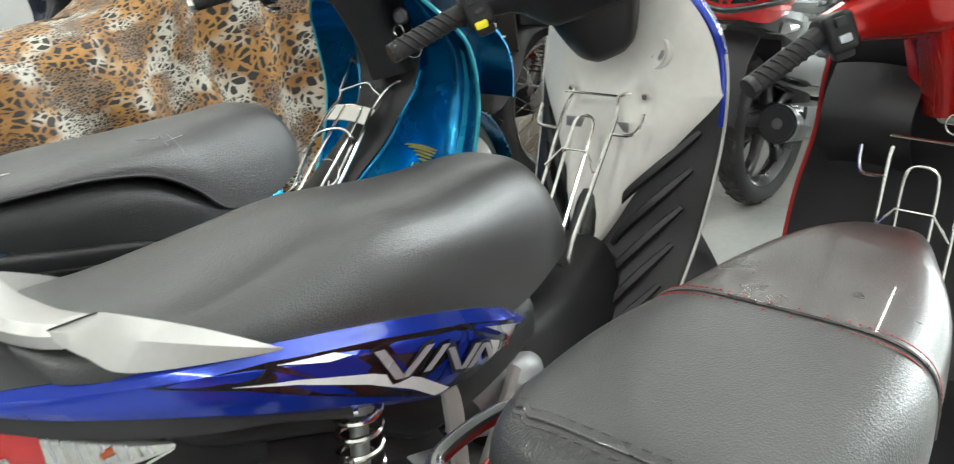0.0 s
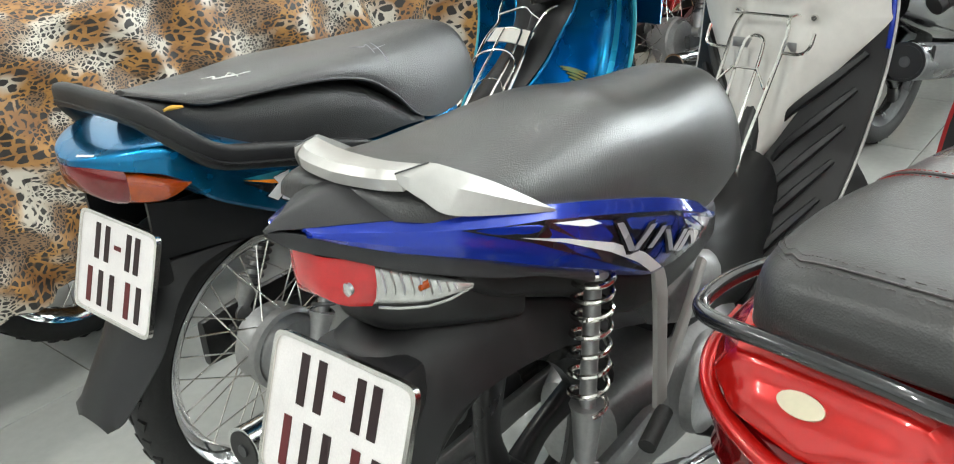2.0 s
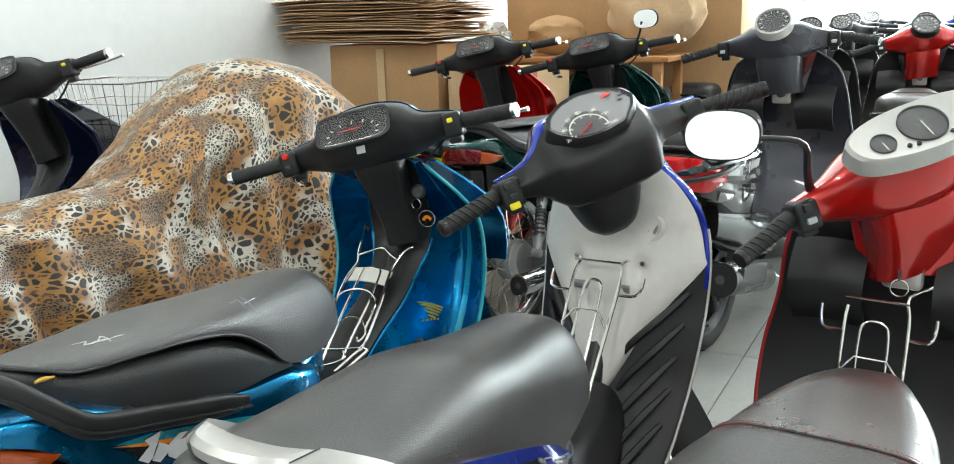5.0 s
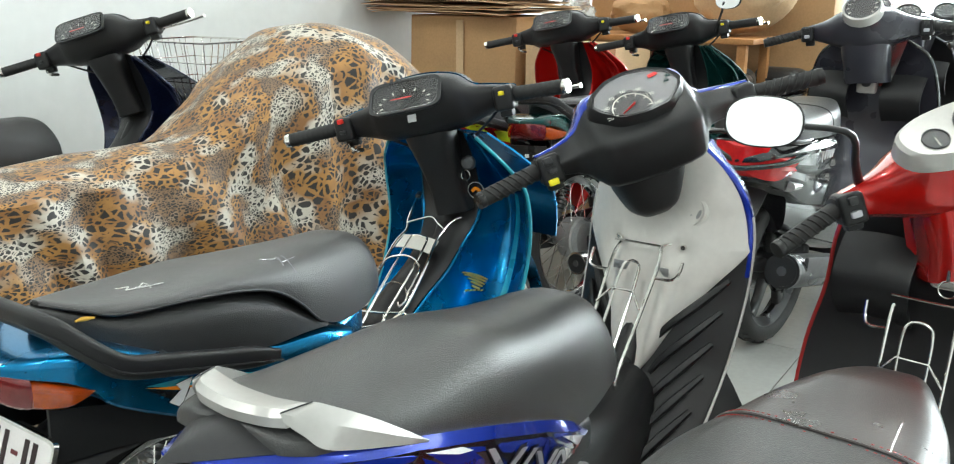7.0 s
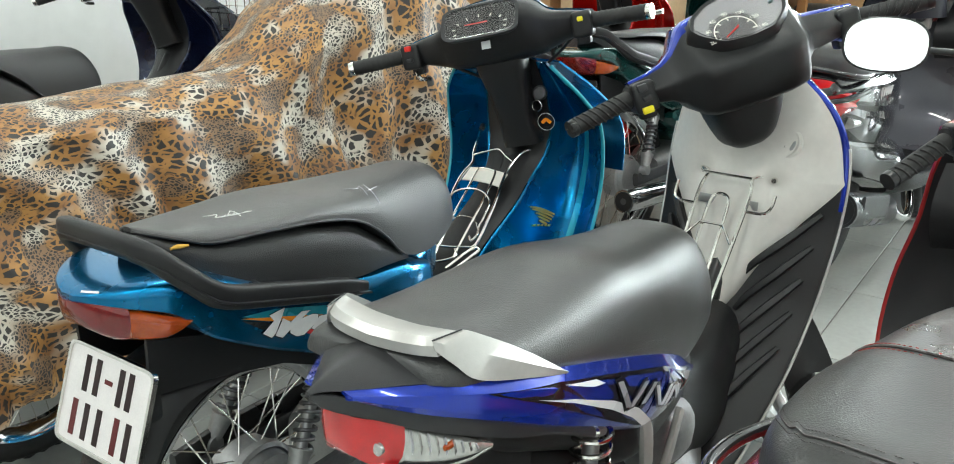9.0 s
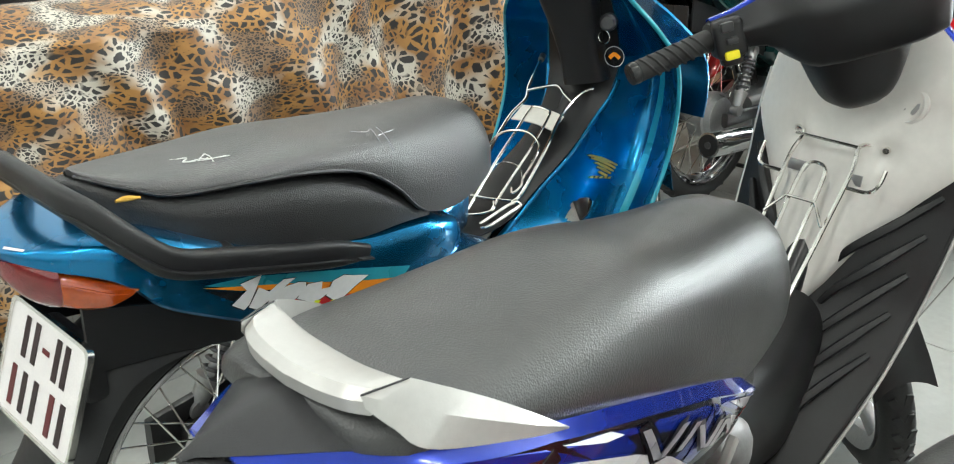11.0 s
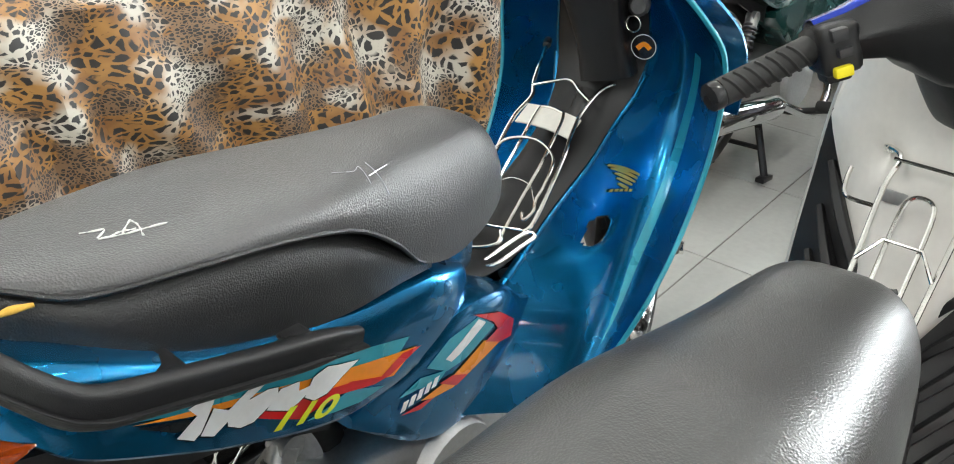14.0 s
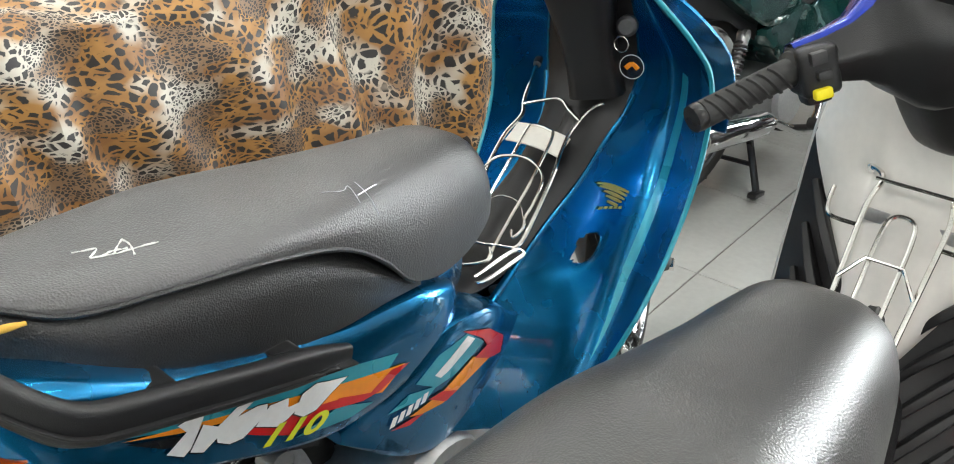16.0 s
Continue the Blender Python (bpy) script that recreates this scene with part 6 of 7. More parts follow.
    if badge:
        part("badge", loft([[(0.0 - kk, a, b) for a, b in superell(0.022, 0.011, 2, 24)] for kk in (0, 0.003)]), PALE_GOLD, bike, "oval gold badge", Matrix.Translation((-0.1535, 0.012, 0.680)) @ pose(0, 0, 0, 0, 38, 0))
    if name_bars:
        for s in (-1, 1):
            for q in range(5):
                x = 0.10 + 0.022 * q
                y = s * (shell_side(S_TAIL, S_PROF, x, 0.64) + 0.002)
                part("name_stroke", sweep([(x, y, 0.628 if q else 0.62), (x + 0.014, y, 0.652 if q else 0.672)], [(0.002, 0.006)] * 2, (0, 1, 0)), DECAL_WHITE, bike)
    half = [(-0.144, 0, 0.724), (-0.143, -0.05, 0.723), (-0.139, -0.090, 0.719), (-0.124, -0.130, 0.712), (-0.095, -0.149, 0.708), (-0.03, -0.152, 0.706), (0.06, -0.135, 0.700)]
    pts = [(x, -y, z) for x, y, z in reversed(half[1:])] + half
    part("grab_rail", sweep(pts, [(0.014, 0.014)] + [(0.016, 0.016)] * (len(pts) - 2) + [(0.014, 0.014)], smooth=70, e=2.6), GLOSS_BLACK, bike, "glossy black grab rail")
    # wheels, mudguard, muffler, stand
    wheel_parts(bike, 0.12, 0.255, 0.0, 0.255, 0.085, "cast", SATIN_BLACK)
    line = [(-0.10, 0.56), (-0.165, 0.50), (-0.20, 0.42), (-0.225, 0.34)]
    part("mudguard", sheet([[(x, y, z - 2 * y * y) for y in np.linspace(-0.07, 0.07, 7)] for x, z in line], 0.005), PLASTIC, bike)
    if plate:
        plate_part(bike, (-0.180, 0.515), (-0.225, 0.385), 0.095)
    exhaust_parts(bike, 0.30, -0.13, 0.24, 0.33, -0.155, 0.052, SATIN_BLACK)
    part("heat_shield", sweep([(-0.08, -0.20, 0.335), (0.12, -0.205, 0.30)], [(0.012, 0.07)] * 2, smooth=6), PLASTIC_GREY, bike)
    shock_part(bike, (0.06, 0.12, 0.52), (0.11, 0.13, 0.27))
    part("gear_case", hull([(0.02, 0.05, 0.19, 0.33), (0.12, 0.06, 0.17, 0.35), (0.4, 0.055, 0.18, 0.36), (0.5, 0.04, 0.2, 0.34)], 12, 3), DARK_STEEL, bike, "", Matrix.Translation((0, 0.09, 0)))
    part("side_stand", tube([(0.42, 0.11, 0.25), (0.38, 0.17, 0.10), (0.36, 0.22, 0.012)], [0.012, 0.010, 0.012], 8), SATIN_BLACK, bike)
    part("stand_foot", box((0.36, 0.225, 0.008), (0.045, 0.035, 0.014), 0.003), SATIN_BLACK, bike)
    part("floorboard", hull([(0.45, 0.10, 0.24, 0.36), (0.52, 0.15, 0.24, 0.33), (0.65, 0.17, 0.24, 0.315), (0.78, 0.17, 0.25, 0.33), (0.86, 0.15, 0.27, 0.36)], 14, 5), PLASTIC, bike)
    # leg shield: dark inside, painted outside, bright rolled rim
    behind = set(bike.children)
    rim = curve([(0.865, 0.10, 0.965), (0.875, 0.185, 0.91), (0.885, 0.222, 0.82), (0.905, 0.240, 0.70), (0.90, 0.265, 0.58), (0.865, 0.265, 0.46), (0.80, 0.235, 0.36), (0.74, 0.19, 0.30)], 30)
    part("inner_shield", sheet([[(x + 0.03 * (1 - kk * kk), w * kk, z) for kk in np.linspace(-1, 1, 17)] for x, w, z in rim], 0.006), inner, bike)
    part("outer_shield", sheet([[(x + 0.015 + 0.10 * (1 - kk * kk), w * kk, z) for kk in np.linspace(-1, 1, 17)] for x, w, z in rim], 0.005), paint, bike)
    for s in (-1, 1):
        part("shield_rim", tube([(x, s * (w + 0.002), z) for x, w, z in rim], 0.0065, 8), red_rim or paint, bike)
        part("glove_pocket", sheet([[(0.862 - 0.05 * math.sin(math.pi * v), s * (0.06 + 0.14 * u), 0.835 - 0.16 * v - 0.03 * (u - 0.5) ** 2) for u in np.linspace(0, 1, 10)] for v in np.linspace(0, 1, 9)], 0.006), PLASTIC, bike)
    part("inner_cover", sheet([[(0.852 - 0.022 * (1 - kk * kk), (0.125 - 0.05 * v) * kk, 0.985 - 0.19 * v) for kk in np.linspace(-1, 1, 13)] for v in np.linspace(0, 1, 8)], 0.005), paint, bike)
    part("lock_plate", box((0.828, -0.005, 0.80), (0.012, 0.07, 0.07), 0.012, 3), SILVER, bike)
    part("ignition_lock", lathe([(0.016, 0), (0.016, 0.012), (0.010, 0.014)], 20, "x"), DARK_STEEL, bike, "", Matrix.Translation((0.822, -0.005, 0.805)) @ pose(0, 0, 0, 0, 0, 180))
    if fine:
        part("key", box((0.804, -0.005, 0.800), (0.03, 0.004, 0.022), 0.002), DARK_STEEL, bike)
        part("key_ring", lathe([(0.016 + 0.0016 * math.cos(t), 0.0016 * math.sin(t)) for t in np.linspace(0, 2 * math.pi, 8)[:-1]], 22, "x", (0.802, -0.005, 0.772), True), STEEL, bike)
    if rack:
        rack_part(bike, (0.80, 0.03, 0.40), (0.875, 0.03, 0.765), 0.058, 0.056, lift=0.06)
    for ob in set(bike.children) - behind:
        ob.location.x, ob.location.y = reach, 0.4 * reach
    # bars and dash
    mt = steer_matrix((0.765 + 1.6 * reach, 0.5 * reach, 0.995 - 0.15 * reach), steer)
    keys = [(-0.215, 0.026, -0.024, 0.022), (-0.17, 0.034, -0.032, 0.032), (-0.13, 0.055, -0.045, 0.045), (-0.09, 0.085, -0.06, 0.066), (-0.045, 0.10, -0.075, 0.080), (0, 0.104, -0.08, 0.084)]
    keys = keys + [(-a, b, c, e) for a, b, c, e in reversed(keys[:-1])]
    part("bar_cover", loft([[(0.015 + px - 0.3 * pz, y, (zb + zt) / 2 + pz) for px, pz in superell(w, (zt - zb) / 2, 2.8, 26)] for y, w, zb, zt in curve(keys, 33)]), bar_mat, bike, "", mt)
    ks = [(0.0, 0.085, 0.075, 0.010), (-0.08, 0.082, 0.07, 0.018), (-0.14, 0.078, 0.065, 0.04), (-0.19, 0.08, 0.06, 0.065)]
    part("neck", loft([[(xc + px, py, z) for px, py in superell(dx, dy, 3.4, 26)] for z, dy, dx, xc in curve(ks, 12)]), bar_mat, bike, "", mt)
    mm = mt @ Matrix.Translation((-0.092, 0, 0.072)) @ pose(0, 0, 0, 0, 46, 0)
    if dash == "triple":
        mm = mt @ Matrix.Translation((-0.100, 0, 0.080)) @ pose(0, 0, 0, 0, 48, 0)
        out = [(-0.034, -0.105), (0.014, -0.128), (0.046, -0.085), (0.055, 0.0), (0.046, 0.085), (0.014, 0.128), (-0.034, 0.105), (-0.052, 0.0)]
        ring = [tuple(q[:2]) for q in curve([(a, b, 0) for a, b in out + out[:1]], 41)[:-1]]
        bez = part("dash", loft([[(kk, b * s, a * s) for a, b in ring] for s, kk in ((1.05, 0.02), (1.03, -0.012), (0.98, -0.018), (0.6, -0.016))]), SILVER, bike, "silver dash with three round gauges", mm)
        for y, z, r in ((0.0, 0.004, 0.040), (0.078, -0.008, 0.021), (-0.078, -0.008, 0.021)):
            g = part("gauge", lathe([(r, -0.010), (r, -0.020), (r * 0.93, -0.020), (r * 0.93, -0.017)], 30, "x", (0, y, z)), PLASTIC_GREY, bez, "", mm)
            part("gauge_pane", lathe([(r * 0.92, -0.0185), (r * 0.92, -0.0195)], 30, "x", (0, y, z)), GLASS, g, "", mm)
            part("needle", box((-0.0182, y, z - r * 0.3), (0.0008, 0.0016, r * 0.9)), PAPER, g, "", mm)
        for y, z in ((0.045, -0.030), (0.03, -0.033), (-0.045, -0.030), (-0.03, -0.033)):
            part("tell_tale", lathe([(0.004, -0.016), (0.004, -0.0195)], 10, "x", (0, y, z)), SATIN_BLACK, bez, "", mm)
    else:
        r = 0.060
        bez = part("dash", lathe([(r * 1.12, 0.02), (r * 1.10, -0.015), (r, -0.018), (r * 0.96, -0.010)], 34, "x"), PLASTIC if dash == "plain" else SILVER, bike, "round gauge", mm)
        part("gauge", lathe([(r * 0.95, -0.008), (r * 0.95, -0.011)], 34, "x"), PLASTIC_GREY, bez, "", mm)
        for kk in range(10):
            t = radians(215 - 28 * kk)
            part("dial_mark", box((0, 0, 0), (0.001, 0.003, 0.010)), PAPER, bez, "", mm @ Matrix.Translation((-0.0118, -0.046 * math.cos(t), 0.046 * math.sin(t))) @ pose(0, 0, 0, 90 - math.degrees(t), 0, 0))
        part("gauge_pane", lathe([(r * 0.95, -0.0135), (r * 0.95, -0.0145)], 34, "x"), GLASS, bez, "", mm)
    for s in (-1, 1):
        grip_parts(bike, mt, s, back=0.045, drop=0.025, end_mat=SATIN_BLACK, spiral=True)
        switch_box(bike, mt, s, buttons=[(0.0, 0.012, 0.016, 0.014, PLASTIC_GREY, ""), (0.0, -0.012, 0.018, 0.012, DECAL_SILVER, "")])
        if s < 0 or not fine:
            lever_part(bike, mt, s, SATIN_BLACK)
    if mirror:
        side, mz = mirror
        inv = mt.inverted()
        a = Vector((0.03, side * 0.160, 0.010))
        b, c, d = (inv @ Vector(q) for q in ((0.70, side * 0.165, 1.055), (0.62, side * 0.225, 1.070), (0.575, side * 0.258, 1.078)))
        st = part("mirror_stalk", tube([a, a.lerp(b, 0.5), b, c, d], [0.009, 0.0075, 0.006, 0.005, 0.005], 10, 18), SATIN_BLACK, bike, "", mt)
        w = mt @ Matrix.Translation(d)
        mw = Matrix.Translation(w.translation) @ pose(0, 0, 0, 0, mz[0], mz[1])
        shape = superell(0.062, 0.042, 2.5, 32)
        part("mirror_shell", loft([[(kk, a2 * s2, b2 * s2) for a2, b2 in shape] for s2, kk in ((0.4, 0.028), (0.8, 0.020), (1.0, 0.004), (1.0, -0.004), (0.95, -0.005))]), SATIN_BLACK, st, "", mw)
        part("mirror_glass", loft([[(kk, a2 * 0.945, b2 * 0.94) for a2, b2 in shape] for kk in (-0.004, -0.0056)]), MIRROR, st, "bright mirror", mw)
    ax = Vector((0.33, 0, -0.74))
    for s in (-1, 1):
        part("fork_leg", tube([(0.18, s * 0.07, -0.46), ax + Vector((0, s * 0.075, 0))], [0.016, 0.019], 12), DARK_STEEL, bike, "", mt)
    wheel_parts(bike, ax.x, ax.z, 0, 0.25, 0.075, "cast", SATIN_BLACK, mt)
    arc = [(ax.x + 0.275 * math.cos(radians(t)), 0, ax.z + 0.275 * math.sin(radians(t))) for t in range(20, 161, 10)]
    part("front_mudguard", sheet([[(x, y, z - 8 * y * y) for y in np.linspace(-0.06, 0.06, 7)] for x, _, z in arc], 0.004), paint, bike, "", mt)
    return bike


# ---- draped cover ----


def cover():
    """A leopard-print sheet hung over a motorbike: ridge from the seat up to the bars, folds down to a loose hem."""
    ridge = [(-0.60, 0.62, 0.10), (-0.52, 0.80, 0.12), (-0.40, 0.845, 0.13), (-0.1, 0.85, 0.14), (0.2, 0.858, 0.15), (0.45, 0.858, 0.16), (0.66, 0.862, 0.165), (0.80, 0.898, 0.18), (0.94, 0.998, 0.21), (1.08, 1.095, 0.25), (1.20, 1.155, 0.28),
             (1.36, 1.166, 0.30), (1.49, 1.143, 0.29), (1.60, 1.095, 0.26), (1.67, 1.03, 0.23), (1.705, 0.91, 0.22), (1.72, 0.62, 0.21), (1.725, 0.34, 0.21)]
    nu, nv = 150, 120
    rows, us = [], []
    arc_u = 0.0
    last = None
    keys = curve(ridge, nu)
    for x, h, w in keys:
        if last is not None:
            arc_u += math.hypot(x - last[0], h - last[1])
        last = (x, h)
        row = []
        for j in range(nv + 1):
            v = 2 * j / nv - 1
            s, sg = abs(v), (1 if v > 0 else -1)
            if s < 0.30:
                q = s / 0.30
                y, z = w * q, h - 0.055 * q ** 2.2 * (1 + 1.2 * max(0, w - 0.15) / 0.15)
            else:
                q = (s - 0.30) / 0.70
                top = h - 0.055 * (1 + 1.2 * max(0, w - 0.15) / 0.15)
                hem = 0.30 + 0.03 * math.sin(3.1 * x) + 0.015 * math.sin(11 * x)
                flare = 0.10 + (0.26 - w) * 0.45
                y = w + flare * q ** 1.1
                z = top + (min(hem, top - 0.02) - top) * q
            # folds that fan out below the bars, and soft sagging waves
            k = 0.25 + 0.75 * min(1.0, max(0.0, (s - 0.15) / 0.5))
            p = Vector((x * 1.0, v, 0.0))
            fan = math.sin(26 * (x - 0.55 * s * (1.25 - x)) + 3 * noise.noise(Vector((x * 2.2, v * 2.0, 1.7))))
            fold = 0.025 * fan * k + 0.052 * noise.noise(Vector((x * 3.3 + 1.1 * s, v * 2.1, 4.2))) * k + 0.016 * noise.noise(Vector((x * 9.0 + 3 * s, v * 5.0, 9.1))) * k
            pinch = 0.02 * math.sin(9 * (x + z * 1.3)) * math.exp(-((x - 1.0) / 0.35) ** 2) * k
            y2 = y + fold + pinch
            z2 = z + 0.012 * noise.noise(Vector((x * 4, v * 3, 0.3))) + (0.014 * noise.noise(Vector((x * 7, v * 6, 5.3))) if s < 0.4 else 0)
            row.append((x + 0.02 * noise.noise(Vector((x * 3, v * 3, 7.7))) * k, sg * y2, z2))
        rows.append(row)
        us.append(arc_u)
    bm = bmesh.new()
    uv = bm.loops.layers.uv.new("cloth")
    grid = [[bm.verts.new(p) for p in row] for row in rows]
    for i in range(nu - 1):
        for j in range(nv):
            fc = bm.faces.new((grid[i][j], grid[i + 1][j], grid[i + 1][j + 1], grid[i][j + 1]))
            for lp, (a, b) in zip(fc.loops, ((i, j), (i + 1, j), (i + 1, j + 1), (i, j + 1))):
                lp[uv].uv = (us[a], (2 * b / nv - 1) * 0.98)
    bike = thing("covered_motorbike", "motorbike under a leopard-print satin sheet", "motorbike", Matrix.Translation(room(0, 0.86)) @ pose(0, 0, 0, 0, 0, HEAD), "parked motorbikes")
    part("cloth_cover", bm, LEOPARD, bike, "creased satin sheet with leopard print")
    wheel_parts(bike, 0.10, 0.29, 0.0, 0.285, 0.075, "spoke")
    wheel_parts(bike, 1.27, 0.29, 0.0, 0.285, 0.07, "spoke")
    part("mudguard", sheet([[(x, y, z - 3 * y * y) for y in np.linspace(-0.06, 0.06, 7)] for x, z in ((0.2, 0.62), (0.0, 0.62), (-0.15, 0.56), (-0.22, 0.45), (-0.25, 0.36))], 0.005), PLASTIC, bike)
    return bike


# ---- stacked cardboard and the shelf behind ----


def carton(x, y, sx, sy, sz, z0=0.0, turn=0.0, material=None, label="plain brown cardboard carton"):
    c = thing("carton", label, "carton", room_pose(x, y, z0, turn), "stacked cartons")
    bm = box((0, 0, sz / 2), (sx, sy, sz), 0.006, 2)
    bmesh.ops.subdivide_edges(bm, edges=bm.edges[:], cuts=2, use_grid_fill=True)
    for v in bm.verts:
        v.co += 0.010 * Vector((noise.noise(v.co * 4 + Vector((x, y, 0))), noise.noise(v.co * 4 + Vector((y, x, 3))), 0.3 * noise.noise(v.co * 5)))
    part("body", bm, material or CARD, c)
    part("tape", box((-sx / 2 - 0.011, 0, sz / 2), (0.002, 0.05, sz * 0.96)), CARD_LIGHT, c)
    for k in range(3):
        part("printed_bar", box((-sx / 2 - 0.012, sy * 0.22, sz * (0.70 - 0.05 * k)), (0.001, sy * 0.3, 0.010)), CARD_LIGHT if material is None else CARD, c)
    return c


def card_sheets():
    """Flattened cartons stacked on the cartons, with curled, uneven edges."""
    rnd = random.Random(4)
    z = 1.165
    for k in range(34):
        sx, sy = 0.66 + rnd.uniform(-0.08, 0.06), 1.04 + rnd.uniform(-0.14, 0.05)
        ox, oy, tw = rnd.uniform(-0.025, 0.025), rnd.uniform(-0.05, 0.05), rnd.uniform(-2.5, 2.5)
        t = thing("cardboard_sheet", "flattened brown cardboard sheet in a pile", "cardboard", room_pose(3.56 + ox, 1.80 + oy, z, tw), "piled cardboard sheets")
        sag = 0.05 + 0.0 * k
        a, b = rnd.uniform(0, 6), rnd.uniform(0, 6)
        grid = [[(u * sx, v * sy, 0.006 * math.sin(5 * u + a) + 0.006 * math.sin(4 * v + b) - sag * max(0, abs(v) - 0.30) ** 2 * 3 - 0.10 * max(0, -u - 0.25) ** 2) for v in np.linspace(-0.5, 0.5, 15)] for u in np.linspace(-0.5, 0.5, 9)]
        part("sheet", sheet(grid, 0.004), CARD_LIGHT if k % 3 else CARD, t)
        z += 0.0062 + rnd.uniform(0, 0.002)
    for k, (dx, dy, ang, sy) in enumerate(((0.30, 0.28, 62, 0.55), (0.34, -0.22, 70, 0.5))):
        t = thing("cardboard_flap", "open cardboard flap leaning on the pile", "cardboard", room_pose(3.50 + dx, 1.84 + dy, z + 0.004, 0), "piled cardboard sheets")
        part("sheet", sheet([[(-0.30 * math.cos(radians(ang)) * 0 + u * 0.5 * math.cos(radians(ang)), v * sy, u * 0.5 * math.sin(radians(ang)) * (0.8)) for v in np.linspace(-0.5, 0.5, 7)] for u in np.linspace(0, 1, 6)], 0.004), CARD_LIGHT, t)
    t = thing("folded_printed_bag", "folded white and dark printed bag on the cardboard", "bag", room_pose(3.42, 1.62, z + 0.002, 12), "")
    part("bag", sheet([[(u * 0.16, v * 0.46, 0.012 + 0.008 * math.sin(9 * v) + 0.02 * (u + 0.5) ** 2) for v in np.linspace(-0.5, 0.5, 12)] for u in np.linspace(-0.5, 0.5, 6)], 0.006), WHITE, t)
    part("dark_panel", sheet([[(u * 0.08 - 0.03, v * 0.26 + 0.04, 0.020 + 0.008 * math.sin(9 * v)) for v in np.linspace(-0.5, 0.5, 9)] for u in np.linspace(-0.5, 0.5, 4)], 0.003), DECAL_BLACK, t)


def crumpled(name, label, category, x, y, z, size, material, seed, rough=0.35):
    t = thing(name, label, category, room_pose(x, y, z))
    bm = bmesh.new()
    bmesh.ops.create_icosphere(bm, subdivisions=4, radius=1)
    for v in bm.verts:
        n = noise.noise(v.co * 2.2 + Vector((seed, 0, 0))) * rough + abs(noise.noise(v.co * 6 + Vector((0, seed, 0)))) * rough * 0.5
        v.co = Vector((v.co.x * size[0], v.co.y * size[1], max(-0.98, v.co.z) * size[2])) * (1 + n)
    low = min(v.co.z for v in bm.verts)
    for v in bm.verts:
        v.co.z -= low
    part(category.replace(" ", "_"), bm, material, t, sharp=25)
    return t

# ---- the front row ----
LEAN = pose(0, 0, 0, -5, 0, 0)                # resting on the side stand
wave = underbone("motorbike", "teal underbone motorbike with charcoal seat and bright graphics", Matrix.Translation((-0.491, 1.1325, 0)) @ pose(0, 0, 0, 0, 0, 62),
                 TEAL, PLASTIC, TEAL_LIGHT, 20.0, group="parked motorbikes")
wave_trim(wave)
viva(Matrix.Translation((-0.001, 0.872, 0)) @ pose(0, 0, 0, 0, 0, 62))
scooter(Matrix.Translation((0.402, 0.676, 0)) @ pose(0, 0, 0, 0, 0, 54.0), "red scooter with two-tone dark seat and silver dash", RED, PLASTIC, RED, 46.0, "triple", VINYL_BROWN,
        (1, (6, 20)), True, RED_PLASTIC, True, reach=0.075)
cover()
underbone("motorbike", "dark navy underbone motorbike with a wire basket by the wall", Matrix.Translation((-1.75, 2.09, 0)) @ pose(0, 0, 0, 0, 0, 66) @ LEAN @ Matrix.Scale(1.08, 4), NAVY, PLASTIC, NAVY, 30.0,
          False, VINYL, rack=False, group="parked motorbikes", cover=PLASTIC)

# wire basket over the front of the motorbike by the wall
basket = thing("wire_basket", "chromed wire basket on the front of the navy motorbike", "basket", Matrix.Translation((-1.75, 2.09, 0)) @ pose(0, 0, 0, 0, 0, 66) @ Matrix.Scale(1.08, 4))
for zz, g in ((0.80, 0.0), (0.86, 0.012), (0.93, 0.026), (1.0, 0.04)):
    loop = [(1.04 - g, -0.15 - g, zz), (1.04 - g, 0.15 + g, zz), (1.26 + g, 0.15 + g, zz), (1.26 + g, -0.15 - g, zz), (1.04 - g, -0.15 - g, zz)]
    part("hoop", tube(loop, 0.004 if zz > 0.99 else 0.002, 6), STEEL, basket)
for k in range(18):
    a, b = (1.04 + 0.22 * (k % 9) / 8, 0.15 if k < 9 else -0.15), (0.04 * (1 if k < 9 else -1))
    part("upright_wire", tube([(a[0], a[1], 0.80), (a[0], a[1] + b, 1.0)], 0.0016, 5), STEEL, basket)
for k in range(9):
    y = -0.15 + 0.30 * k / 8
    part("upright_wire", tube([(1.0, y * 1.25, 1.0), (1.04, y, 0.80), (1.26, y, 0.80), (1.30, y * 1.25, 1.0)], 0.0016, 5), STEEL, basket)

